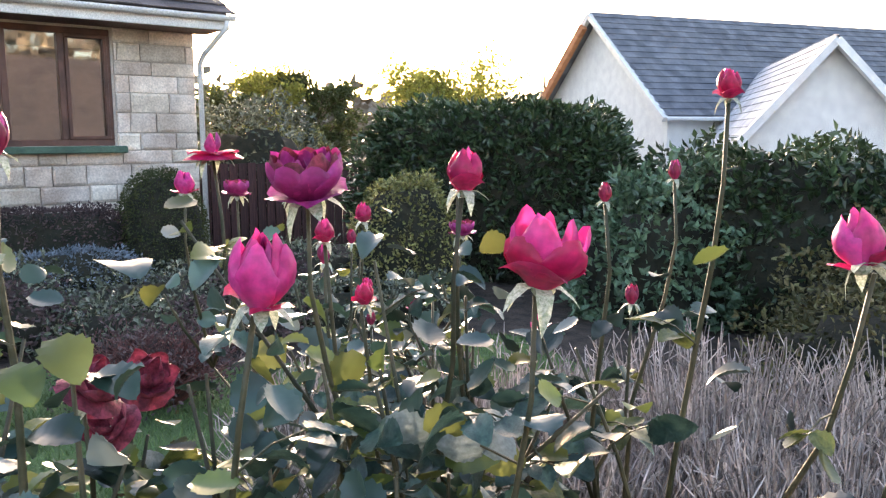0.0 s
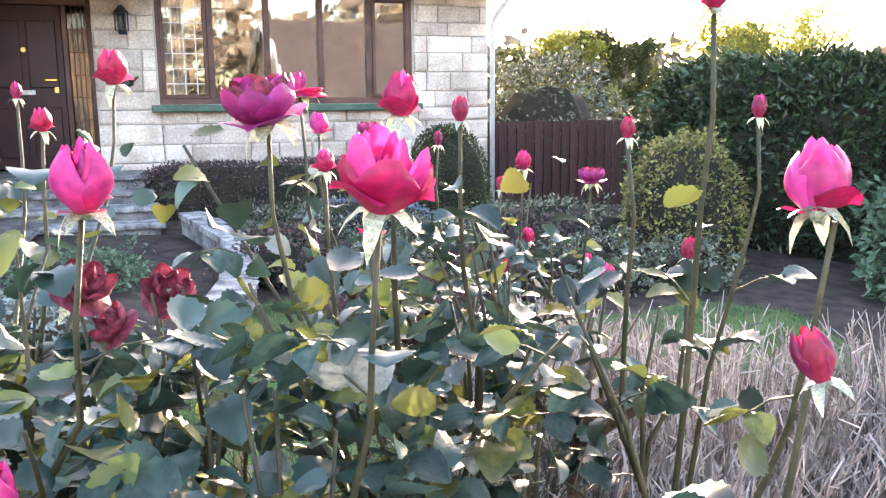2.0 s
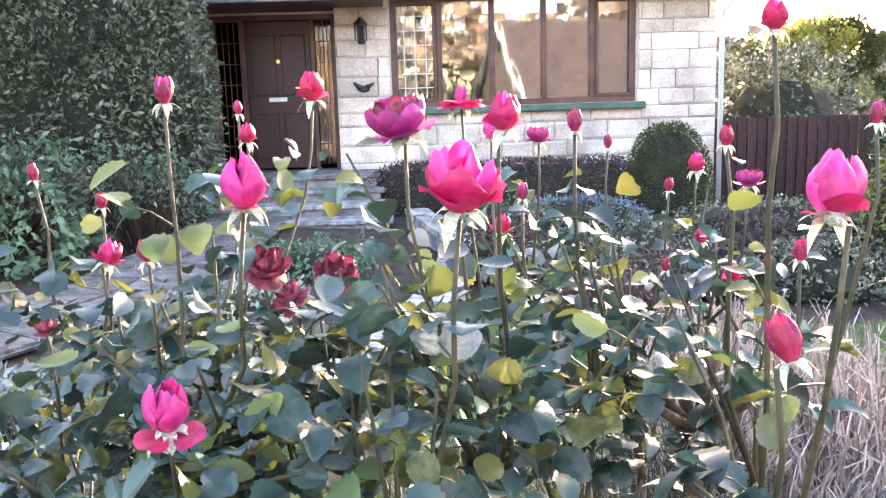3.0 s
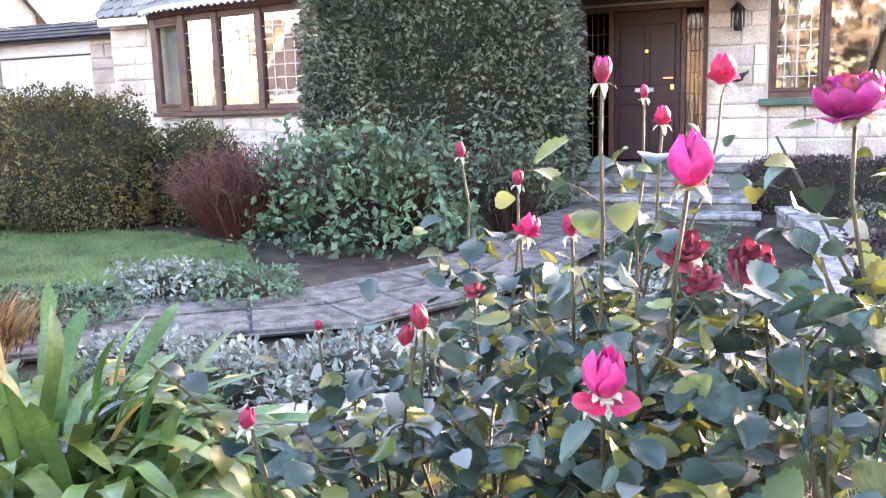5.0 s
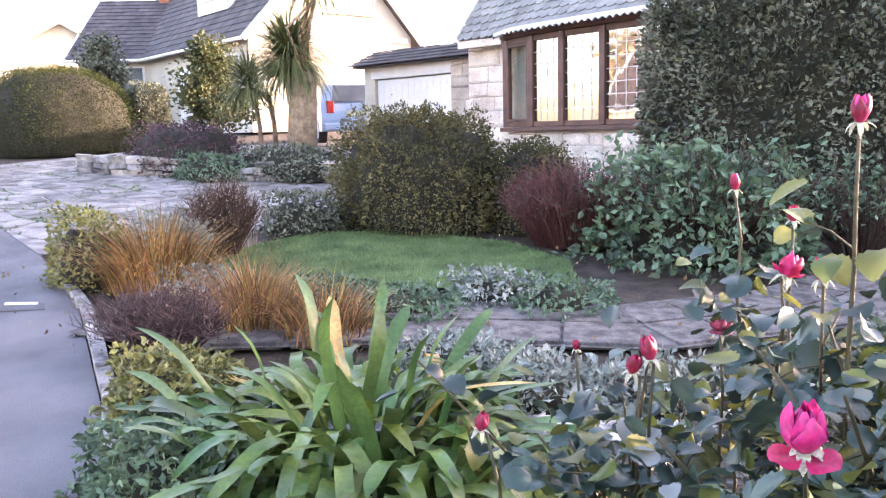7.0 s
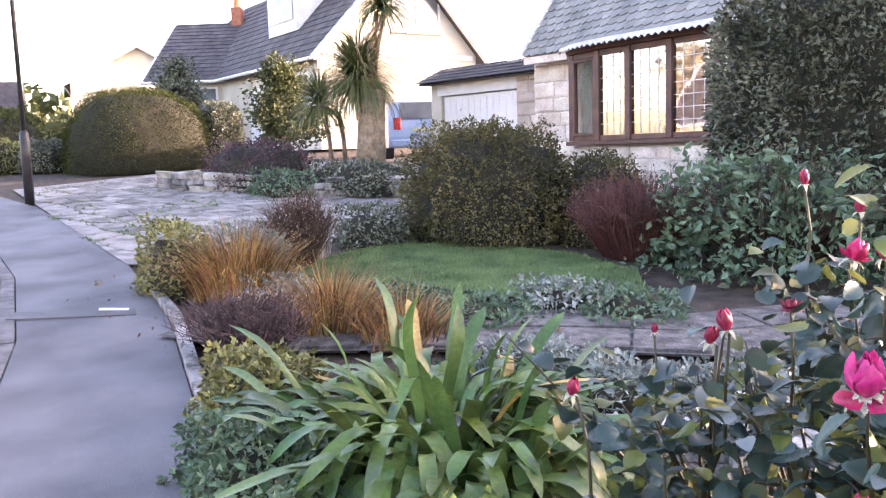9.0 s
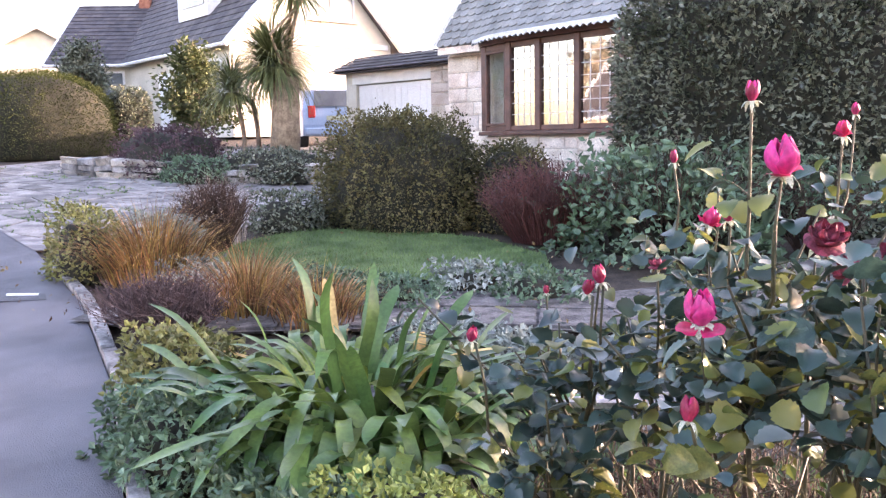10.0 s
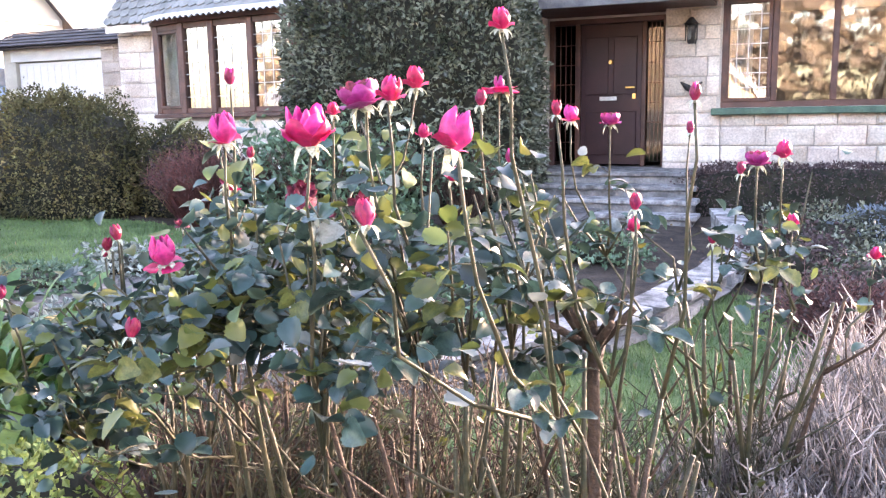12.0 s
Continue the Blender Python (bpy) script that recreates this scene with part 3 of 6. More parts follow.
# door
door = new("front_door")
door.parent = house
DY = FY + 0.36
bm = bmesh.new()
for lo, hi in (((DX0, DY - 0.05, DZ0), (DX0 + 0.07, DY + 0.1, DZ1)), ((DX1 - 0.075, DY - 0.05, DZ0), (DX1 - 0.006, DY + 0.1, DZ1)), ((DX0 + 0.07, DY - 0.05, DZ1 - 0.07), (DX1 - 0.075, DY + 0.1, DZ1)), ((-1.0, DY - 0.04, DZ0), (-0.93, DY + 0.09, DZ1 - 0.07)), ((-0.08, DY - 0.04, DZ0), (-0.02, DY + 0.09, DZ1 - 0.07))):
    bar(bm, lo, hi)
part("frame", bm, M_WOOD, door)
leafd = box("door_leaf", (-0.925, DY + 0.0, DZ0 + 0.02), (-0.085, DY + 0.05, DZ1 - 0.075), M_DOOR, door, "dark red door leaf", 0.006)
bm = bmesh.new()
for a, b in ((-0.86, -0.54), (-0.47, -0.15)):
    for c, d in ((DZ0 + 0.15, DZ0 + 0.75), (DZ0 + 0.98, DZ1 - 0.25)):
        add_box(bm, (a, DY - 0.014, c), (b, DY - 0.001, d), 0.01)
part("panel", bm, M_DOOR, leafd)
bm = bmesh.new()
add_box(bm, (-0.21, DY - 0.012, DZ0 + 0.92), (-0.16, DY - 0.001, DZ0 + 1.17), 0.004)
add_box(bm, (-0.30, DY - 0.06, DZ0 + 1.06), (-0.17, DY - 0.042, DZ0 + 1.085), 0.006)
add_box(bm, (-0.195, DY - 0.05, DZ0 + 1.06), (-0.175, DY - 0.008, DZ0 + 1.085))
part("handle", bm, M_BRASS, leafd, "brass lever handle")
box("letter_box", (-0.66, DY - 0.016, DZ0 + 0.9), (-0.42, DY - 0.001, DZ0 + 0.955), M_LEAD, leafd, "pale metal letter plate", 0.004)
bm = bmesh.new()
bmesh.ops.create_cone(bm, cap_ends=True, segments=16, radius1=0.035, radius2=0.025, depth=0.03, matrix=pose(-0.51, DY - 0.018, DZ0 + 1.42, 90, 0, 0))
part("knocker", bm, M_BRASS, leafd)
for a, b in ((DX0 + 0.07, -1.0), (-0.02, DX1 - 0.075)):
    g = pane(a, b, DZ0 + 0.06, DZ1 - 0.075, DY + 0.03, door, lead=True)
    g.data.materials[0] = M_GLASSP
    g.children[0].data.materials[0] = M_WOOD
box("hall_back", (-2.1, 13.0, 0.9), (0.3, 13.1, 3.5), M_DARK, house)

# porch fascia and eaves
bm = bmesh.new()
add_box(bm, (-2.6, 9.55, 3.34), (0.9, FY + 0.3, 3.44))
part("porch_soffit", bm, M_WOOD, house)
bm = bmesh.new()
add_box(bm, (-2.62, 9.5, 3.30), (0.92, 9.55, 3.5), 0.01)
part("porch_fascia", bm, M_KERB, house, "grey porch fascia board")
bm = bmesh.new()
add_box(bm, (0.95, 10.02, 3.50), (5.4, FY + 0.02, 3.55))
part("soffit", bm, M_WOOD, house)
box("fascia", (0.94, 9.98, 3.49), (5.44, 10.02, 3.66), M_WHITE, house, "white fascia board", 0.008)


def gutter(name, a, b, r, parent):
    """Half-round gutter from a to b."""
    a, b = Vector(a), Vector(b)
    d = (b - a).normalized()
    s = d.cross(Vector((0, 0, 1)))
    vs, fs = [], []
    for p in (a, b):
        for rr in (r, r * 0.86):
            for k in range(9):
                t = math.pi * k / 8
                vs.append(p + s * math.cos(t) * rr - Vector((0, 0, 1)) * math.sin(t) * rr)
    for k in range(8):
        fs += [(k, k + 1, k + 19, k + 18), (k + 9, k + 27, k + 28, k + 10)]
    fs += [(0, 18, 27, 9), (8, 17, 35, 26), tuple(range(0, 9)) + tuple(range(17, 8, -1)), tuple(range(26, 17, -1)) + tuple(range(27, 36))]
    return mesh_ob(name, vs, fs, M_WHITE, parent, "white half-round gutter", True)


gutter("gutter", (0.93, 9.92, 3.66), (5.48, 9.92, 3.66), 0.062, house)
bag = Bag()
bag.tube([(5.38, 9.92, 3.61), (5.38, 9.95, 3.52), (5.27, 10.4, 3.22), (5.25, 10.5, 3.1), (5.25, 10.5, 0.6)], [0.035] * 5, 10)
bag.make("downpipe", M_WHITE, house, "white downpipe at the corner", True)


def tiled(name, x0, x1, y0, z0, y1, z1, parent, mat, row=0.26, wide=0.3, thick=0.022, label="", scallop=False, slant0=0.0, slant1=0.0):
    """Tiles lapped in rows up a slope between two levels lines."""
    L = math.hypot(y1 - y0, z1 - z0)
    uy, uz = (y1 - y0) / L, (z1 - z0) / L
    ny, nz = -uz, uy
    vs, fs = [], []
    rows = int(L / row)
    for j in range(rows + 1):
        s0, s1 = j * row, min(j * row + row * 1.12, L)
        xa, xb = x0 + slant0 * s0, x1 - slant1 * s0
        x = xa - (wide / 2 if j % 2 else 0)
        while x < xb:
            a, b = max(x, xa), min(x + wide - 0.004, xb)
            x += wide
            if b - a < 0.03:
                continue
            o = len(vs)
            lift = R.uniform(0, 0.006)
            if scallop:
                m = (a + b) / 2
                prof = [(a, s0 + row * 0.28), (a + (b - a) * 0.2, s0 + row * 0.05), (m, s0 - row * 0.06), (b - (b - a) * 0.2, s0 + row * 0.05), (b, s0 + row * 0.28), (b, s1), (a, s1)]
            else:
                prof = [(a, s0), (b, s0), (b, s1), (a, s1)]
            n = len(prof)
            for up in (0.0, 1.0):
                for px, ps in prof:
                    h = (thick + lift) * (1 - (ps - s0) / (row * 1.12)) + (0.012 if up else -0.006)
                    vs.append((px, y0 + uy * ps + ny * h, z0 + uz * ps + nz * h))
            fs.append(tuple(range(o + n, o + 2 * n)))
            for k in range(n if scallop else 1):
                fs.append((o + k, o + (k + 1) % n, o + n + (k + 1) % n, o + n + k))
    return tagged(mesh_ob(name, vs, fs, mat, parent, label), kind="stuff")


# right roof: slope with lapped tiles over a closed body
bm = bmesh.new()
rv = [bm.verts.new(p) for p in ((-3.2, 9.9, 3.64), (5.42, 9.9, 3.64), (5.42, 14.3, 6.1), (-3.2, 14.3, 6.1), (-3.2, 18.6, 3.64), (5.42, 18.6, 3.64))]
for f in ((0, 1, 2, 3), (3, 2, 5, 4), (1, 5, 2), (0, 3, 4), (0, 4, 5, 1)):
    bm.faces.new([rv[i] for i in f])
roof = part("roof", bm, M_TILE, house, "dark brown tiled roof")
tiled("roof_tiles", -3.2, 5.46, 9.86, 3.66, 14.3, 6.12, roof, M_TILE, 0.28, 0.3)
# the bow's plan: the window and the eave above it swell out towards the path
BOW_X = [BX0, -7.09, -6.43, -5.64, -4.84, -4.25, BX1]
BOW_Y = [10.27, 10.04, 9.94, 9.84, 9.76, 9.86, 10.2]


def bow(x):
    return float(np.interp(x, BOW_X, BOW_Y))


EAVE = 10.22  # the straight eave


def eave_y(x):
    """Eave line: straight, swelling softly over the bow."""
    k = min(max((x - BX0 + 0.5) / 0.9, 0.0), 1.0)
    return min(EAVE, EAVE + (bow(min(max(x, BX0), BX1)) - 0.3 - EAVE) * k * k * (3 - 2 * k))


# left roof: steep fish-scale slope with a broad pale verge
bm = bmesh.new()
rv = [bm.verts.new(p) for p in ((-8.86, 10.26, 3.61), (-3.2, 10.26, 3.61), (-3.2, 12.05, 6.6), (-8.12, 12.05, 6.6), (-8.86, 18.4, 3.61), (-3.2, 18.4, 3.61), (-3.2, 16.0, 6.6), (-8.12, 16.0, 6.6))]
for f in ((0, 1, 2, 3), (3, 2, 6, 7), (7, 6, 5, 4), (0, 3, 7, 4), (1, 5, 6, 2), (0, 4, 5, 1)):
    bm.faces.new([rv[i] for i in f])
roof2 = part("roof", bm, M_SCALE, house, "steep grey fish-scale tiled roof")
scales = tiled("fish_scale_tiles", -8.88, -3.2, EAVE, 3.60, 12.02, 6.62, roof2, M_SCALE, 0.15, 0.18, 0.016, scallop=True, slant0=0.21)
for v in scales.data.vertices:
    fade = min(max(1 - (v.co.z - 3.58) / 1.5, 0.0), 1.0)
    v.co.y += (eave_y(v.co.x) - EAVE) * fade
vs = [(x + dx, y + dy, z + dz) for x, y, z in ((-8.9, 10.18, 3.58), (-8.14, 12.0, 6.62)) for dx, dy, dz in ((0, 0, 0), (-0.34, 0.05, 0), (-0.34, 0.05, 0.08), (0, 0, 0.08))]
mesh_ob("verge_board", vs, [(0, 1, 2, 3), (7, 6, 5, 4), (0, 4, 5, 1), (1, 5, 6, 2), (2, 6, 7, 3), (3, 7, 4, 0)], M_WHITE, roof2, "broad white verge board")
box("eave_board", (-8.86, 10.24, 3.48), (BX0 - 0.1, 10.3, 3.60), M_STONE, house)
# scalloped lead flashing along the swelling eave
vs, fs = [], []
n = 150
for i in range(n + 1):
    x = BX0 - 0.12 + (BX1 + 0.3 - BX0) * i / n
    d = 0.045 * abs(math.sin(i * 0.72))
    y = min(eave_y(x), bow(min(max(x, BX0), BX1)) - 0.1) - 0.02
    vs += [(x, y + 0.2, 3.70), (x, y - 0.03, 3.64), (x, y - 0.05, 3.545 + d), (x, y - 0.02, 3.545 + d)]
for i in range(n):
    o = i * 4
    fs += [(o, o + 4, o + 5, o + 1), (o + 1, o + 5, o + 6, o + 2), (o + 2, o + 6, o + 7, o + 3), (o + 3, o + 7, o + 4, o)]
mesh_ob("flashing", vs, fs, M_CURTAIN, house, "pale scalloped flashing above the bay window")

M_LACE = material("white_lace", (0.75, 0.75, 0.76), (0.85, 0.85, 0.85), 14.0, 0.9, 0.2, 60, thin=0.3)

# bay window: shallow bow of leaded lights
bay = new("bow_window")
bay.parent = house


for i, x in enumerate(BOW_X):
    bm = bmesh.new()
    add_box(bm, (x - 0.055, bow(x) - 0.06, BZ0), (x + 0.055, bow(x) + 0.06, BZ1), 0.012)
    part("mullion", bm, M_WOOD, bay)
for i, (a, b) in enumerate(zip(BOW_X, BOW_X[1:])):
    ang = math.degrees(math.atan2(bow(b) - bow(a), b - a))
    w = math.hypot(b - a, bow(b) - bow(a))
    m = pose(a, bow(a), 0, 0, 0, ang)
    for nm, lo, hi in (("rail", (0, -0.03, BZ0), (w, 0.05, BZ0 + 0.08)), ("rail", (0, -0.03, BZ1 - 0.09), (w, 0.05, BZ1))):
        o = box(nm, lo, hi, M_WOOD, bay, "", 0.006)
        o.matrix_basis = m
    g = pane(0.05, w - 0.05, BZ0 + 0.08, BZ1 - 0.09, 0.0, bay, lead=i > 0)
    g.matrix_basis = m
    if i == 0:
        curtain(0.04, w - 0.04, BZ0 + 0.02, BZ1 - 0.02, 0.14, bay).matrix_basis = m
        sash(0.06, w - 0.06, BZ0 + 0.085, BZ1 - 0.095, -0.05, bay).matrix_basis = m
    o = box("bay_sill", (-0.06, -0.12, BZ0 - 0.07), (w + 0.06, 0.1, BZ0 - 0.003), M_WOOD, bay, "", 0.01)
    o.matrix_basis = m
    o = box("bay_head", (-0.05, -0.1, BZ1 + 0.003), (w + 0.05, 0.12, BZ1 + 0.09), M_WOOD, bay)
    o.matrix_basis = m
    ap = box("apron", (0.0, 0.03, 0.75), (w, 0.12, BZ0 - 0.075), M_MORTAR, bay, "stone apron below the bay")
    ap.matrix_basis = m
    clad(ap, 0, w, 1.2, BZ0 - 0.09, 0.03, (), seed=20 + i)
    if i > 0:
        vs, fs, n = [], [], 20
        for k in range(n + 1):
            x = 0.07 + (w - 0.14) * k / n
            top = BZ0 + 0.2 + 0.09 * abs(math.sin(math.pi * (k / n * 2 + 0.25))) + 0.015 * math.sin(k * 2.3)
            yy = 0.12 + 0.014 * math.sin(k * 1.7)
            vs += [(x, yy, BZ0 + 0.05), (x, yy, top), (x, yy + 0.008, BZ0 + 0.05), (x, yy + 0.008, top)]
        for k in range(n):
            o4 = k * 4
            fs += [(o4, o4 + 4, o4 + 5, o4 + 1), (o4 + 2, o4 + 3, o4 + 7, o4 + 6), (o4 + 1, o4 + 5, o4 + 7, o4 + 3)]
        lace = mesh_ob("lace_curtain", vs, fs, M_LACE, bay, "low white scalloped lace curtain", True)
        lace.matrix_basis = m

# lantern beside the door
lamp = thing("wall_lantern", "black carriage lantern fixed to the stone wall", "lamp", (0.61, FY - 0.03, 3.0))
bm = bmesh.new()
add_box(bm, (-0.05, -0.01, -0.12), (0.05, 0.02, 0.12), 0.008)
add_box(bm, (-0.012, -0.13, -0.09), (0.012, 0.0, -0.07))
part("bracket", bm, M_BLACK, lamp)
bm = bmesh.new()
bmesh.ops.create_cone(bm, cap_ends=True, segments=6, radius1=0.105, radius2=0.02, depth=0.09, matrix=pose(0, -0.13, 0.16))
bmesh.ops.create_cone(bm, cap_ends=True, segments=6, radius1=0.04, radius2=0.06, depth=0.05, matrix=pose(0, -0.13, -0.1))
for k in range(6):
    a = k * math.pi / 3
    bmesh.ops.create_cone(bm, cap_ends=True, segments=4, radius1=0.008, radius2=0.008, depth=0.21, matrix=pose(0.07 * math.cos(a), -0.13 + 0.07 * math.sin(a), 0.02))
part("lantern_cage", bm, M_BLACK, lamp)
bm = bmesh.new()
bmesh.ops.create_cone(bm, cap_ends=False, segments=6, radius1=0.055, radius2=0.075, depth=0.19, matrix=pose(0, -0.13, 0.02))
part("lantern_glass", bm, M_LAMPGLASS, lamp)
orn = thing("wall_ornament", "small dark metal bird ornament on the stone wall", "ornament", (0.62, FY - 0.06, 2.32))
bm = bmesh.new()
bmesh.ops.create_icosphere(bm, subdivisions=2, radius=0.06, matrix=Matrix.Diagonal((1.3, 0.4, 0.7, 1)))
bmesh.ops.create_cone(bm, cap_ends=True, segments=6, radius1=0.05, radius2=0.01, depth=0.12, matrix=pose(-0.09, 0, 0.05, 0, -50, 0))
bmesh.ops.create_cone(bm, cap_ends=True, segments=6, radius1=0.04, radius2=0.01, depth=0.12, matrix=pose(0.08, 0, 0.05, 0, 60, 0))
part("body", bm, M_BLACK, orn, smooth=True)

# steps up to the door
steps = thing("door_steps", "weathered stone steps up to the front door", "steps", (0, 0, 0))
for k, (y0, y1, z) in enumerate(((9.75, 11.2, 1.30), (9.38, 9.748, 1.16), (9.0, 9.378, 1.03), (8.62, 8.998, 0.9))):
    bm = bmesh.new()
    add_box(bm, (-1.9 + 0.05 * k, y0, 0.4), (0.75 + 0.05 * k, y1, z - 0.06))
    tread = part("step", bm, M_ROCK, steps)
    bm = bmesh.new()
    add_box(bm, (-1.95 + 0.05 * k, y0 - 0.04, z - 0.057), (0.8 + 0.05 * k, y1 - 0.045, z), 0.012)
    part("tread", bm, M_COPING, tread, "worn stone tread")

# garage
gar = thing("garage", "white garage beside the bungalow with a tiled canopy", "garage", (0, 0, 0))
GY = 11.3
bm = bmesh.new()
add_box(bm, (-12.62, GY + 0.02, 0.8), (-12.3, GY + 0.3, 3.45)), add_box(bm, (-10.05, GY + 0.02, 0.8), (-8.95, GY + 0.3, 3.45)), add_box(bm, (-12.3, GY + 0.02, 3.2), (-10.05, GY + 0.3, 3.45))
add_box(bm, (-12.62, GY + 0.3, 0.8), (-12.4, 16.5, 3.45)), add_box(bm, (-12.4, 16.3, 0.8), (-8.95, 16.5, 3.45))
bmesh.ops.remove_doubles(bm, verts=bm.verts[:], dist=0.0005)
gw = part("wall", bm, M_RENDER, gar)
clad(gw, -10.05, -8.97, 1.0, 3.42, GY + 0.02, (), seed=31, course=0.24)
box("roof", (-12.66, GY + 0.3, 3.46), (-8.95, 16.6, 3.56), M_SLATE, gar)
gd = box("garage_door", (-12.28, GY + 0.08, 1.15), (-10.07, GY + 0.13, 3.18), M_GARAGE, gar, "white up-and-over door", 0.01)
bm = bmesh.new()
for k in range(1, 12):
    add_box(bm, (-12.26 + k * 0.183, GY + 0.07, 1.2), (-12.25 + k * 0.183, GY + 0.079, 3.12))
part("rib", bm, M_GARAGE, gd)
box("door_head", (-12.4, GY + 0.0, 3.2), (-9.98, GY + 0.018, 3.42), M_WHITE, gar, "white board over the door", 0.006)
bm = bmesh.new()
cv = [bm.verts.new(p) for p in ((-12.75, GY - 0.28, 3.44), (-8.95, GY - 0.28, 3.44), (-8.95, GY + 0.5, 3.78), (-12.75, GY + 0.5, 3.78), (-12.75, GY + 0.5, 3.44), (-8.95, GY + 0.5, 3.44))]
for f in ((0, 1, 2, 3), (0, 3, 4), (1, 5, 2), (3, 2, 5, 4), (0, 4, 5, 1)):
    bm.faces.new([cv[i] for i in f])
can = part("canopy", bm, M_TILE, gar, "narrow dark tiled canopy")
tiled("canopy_tiles", -12.8, -8.95, GY - 0.31, 3.45, GY + 0.5, 3.80, can, M_TILE, 0.2, 0.22)

# ---------- hedges and shrubs ----------
def box_hedge(name, label, c, half, turn, n, leaf, mat, power=5.0, rough=0.05, aspect=0.5, z=None, wild=0.8, category="hedge"):
    """A clipped upright hedge."""
    z = gz(*c) if z is None else z
    t = thing(name, label, category, (c[0], c[1], z - 0.05))
    t.rotation_euler = (0, 0, radians(turn))
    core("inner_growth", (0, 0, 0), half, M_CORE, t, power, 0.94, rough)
    q = RN.uniform(-1, 1, (n, 3)) * np.array((1, 1, 0.5)) + np.array((0, 0, 0.5))
    area = np.array((half[1] * half[2], half[0] * half[2], half[0] * half[1] * 2))
    ax = RN.choice(3, n, p=area / area.sum())
    sg = np.where(RN.random(n) < 0.5, -1.0, 1.0)
    q[np.arange(n), ax] = np.where(ax == 2, 1.0, sg)
    k = (np.abs(q) ** power).sum(1) ** (-1 / power)
    out = q / np.linalg.norm(q, axis=1)[:, None]
    lump = np.array([1 + rough * noise.noise(Vector(o) * 3.1) + rough * 0.6 * noise.noise(Vector(o) * 8) for o in out])
    p = q * (k * lump)[:, None] * np.array(half) * RN.uniform(0.95, 1.02, (n, 1))
    leaf_mesh("foliage", p, out, leaf, mat, t, aspect=aspect, wild=wild)
    return t


box_hedge("tall_hedge", "tall dense dark evergreen hedge clipped beside the porch", (-2.66, 9.15), (1.6, 0.85, 2.85), 0, 30000, 0.078, M_HEDGE, power=6.0, rough=0.07, z=0.95)
dome_shrub("clipped_bush", "large rounded clipped olive-green bush by the lawn", (-5.93, 6.45), (1.0, 0.9, 1.24), 24000, 0.042, M_BOX, power=2.8, rough=0.16, wild=0.6, fine=0.15)
dome_shrub("clipped_bush", "small rounded clipped bush beside the larger one", (-4.62, 6.95), (0.5, 0.45, 0.95), 6500, 0.042, M_BOX, power=2.4, rough=0.14, fine=0.1)


def twiggy(name, label, xy, r, n, mat, leafmat=None, nleaf=0, rad=0.004, z=None, leaf=0.03, foot=0.25, tangle=0.04):
    """A shrub of many forking upright twigs."""
    z = gz(*xy) if z is None else z
    t = thing(name, label, "shrub", (*xy, z))
    bag = Bag()
    tips = []
    for k in range(n):
        a, q = R.uniform(0, 6.28), math.sqrt(R.random())
        b = (r[0] * foot * q * math.cos(a), r[1] * foot * q * math.sin(a), -0.02)
        h = r[2] * (1 - 0.35 * q * q) * R.uniform(0.7, 1.05)
        e = Vector((r[0] * q * math.cos(a) + R.gauss(0, 0.05), r[1] * q * math.sin(a) + R.gauss(0, 0.05), h))
        m = Vector(b).lerp(e, 0.5) + Vector((R.gauss(0, tangle), R.gauss(0, tangle), 0.06))
        bag.tube([b, m, e], [rad * 1.6, rad, rad * 0.4], 3)
        for _ in range(2):
            f = m.lerp(e, R.random())
            g = f + Vector((R.gauss(0, 0.09), R.gauss(0, 0.09), R.uniform(0.03, 0.16)))
            bag.tube([f, g], [rad * 0.7, rad * 0.3], 3)
            tips.append(g)
        tips.append(e)
    tagged(bag.make("twig_mass", mat, t), kind="stuff")
    if leafmat:
        at = [tips[R.randrange(len(tips))] + Vector((R.gauss(0, 0.05), R.gauss(0, 0.05), R.gauss(-0.05, 0.08))) for _ in range(nleaf)]
        leaf_mesh("foliage", at, [(0, 0, 0.4)] * nleaf, leaf, leafmat, t, wild=1.0)
    return t


twiggy("red_twig_shrub", "low dense shrub of dark red winter twigs", (-3.8, 6.5), (0.8, 0.6, 0.85), 900, M_REDSTEM, M_HEATHER, 1500, foot=0.5)
t = dome_shrub("leafy_shrub", "loose green leafy shrub in front of the hedge", (-2.6, 6.7), (1.0, 0.7, 0.92), 2000, 0.105, M_FUCHSIA, power=2.2, rough=0.4, wild=1.4, shrink=0.5, aspect=0.6)
p, d = dome_points(1000, (0, 0, 0), (1.15, 0.9, 0.6), 2.2, rough=0.4)
leaf_mesh("low_foliage", p, d, 0.09, M_FUCHSIA, t, wild=1.4, aspect=0.6)
twiggy("leafy_shrub", "loose brown-stemmed shrub with scattered green leaves", (-2.5, 6.7), (1.15, 0.85, 1.1), 300, M_TWIG, M_FUCHSIA, 1100, rad=0.006, leaf=0.08)
twiggy("leafy_shrub", "bare-stemmed shrub with sparse grey-green leaves", (-1.35, 7.4), (0.6, 0.5, 0.95), 160, M_TWIG, M_FUCHSIA, 800, leaf=0.06)
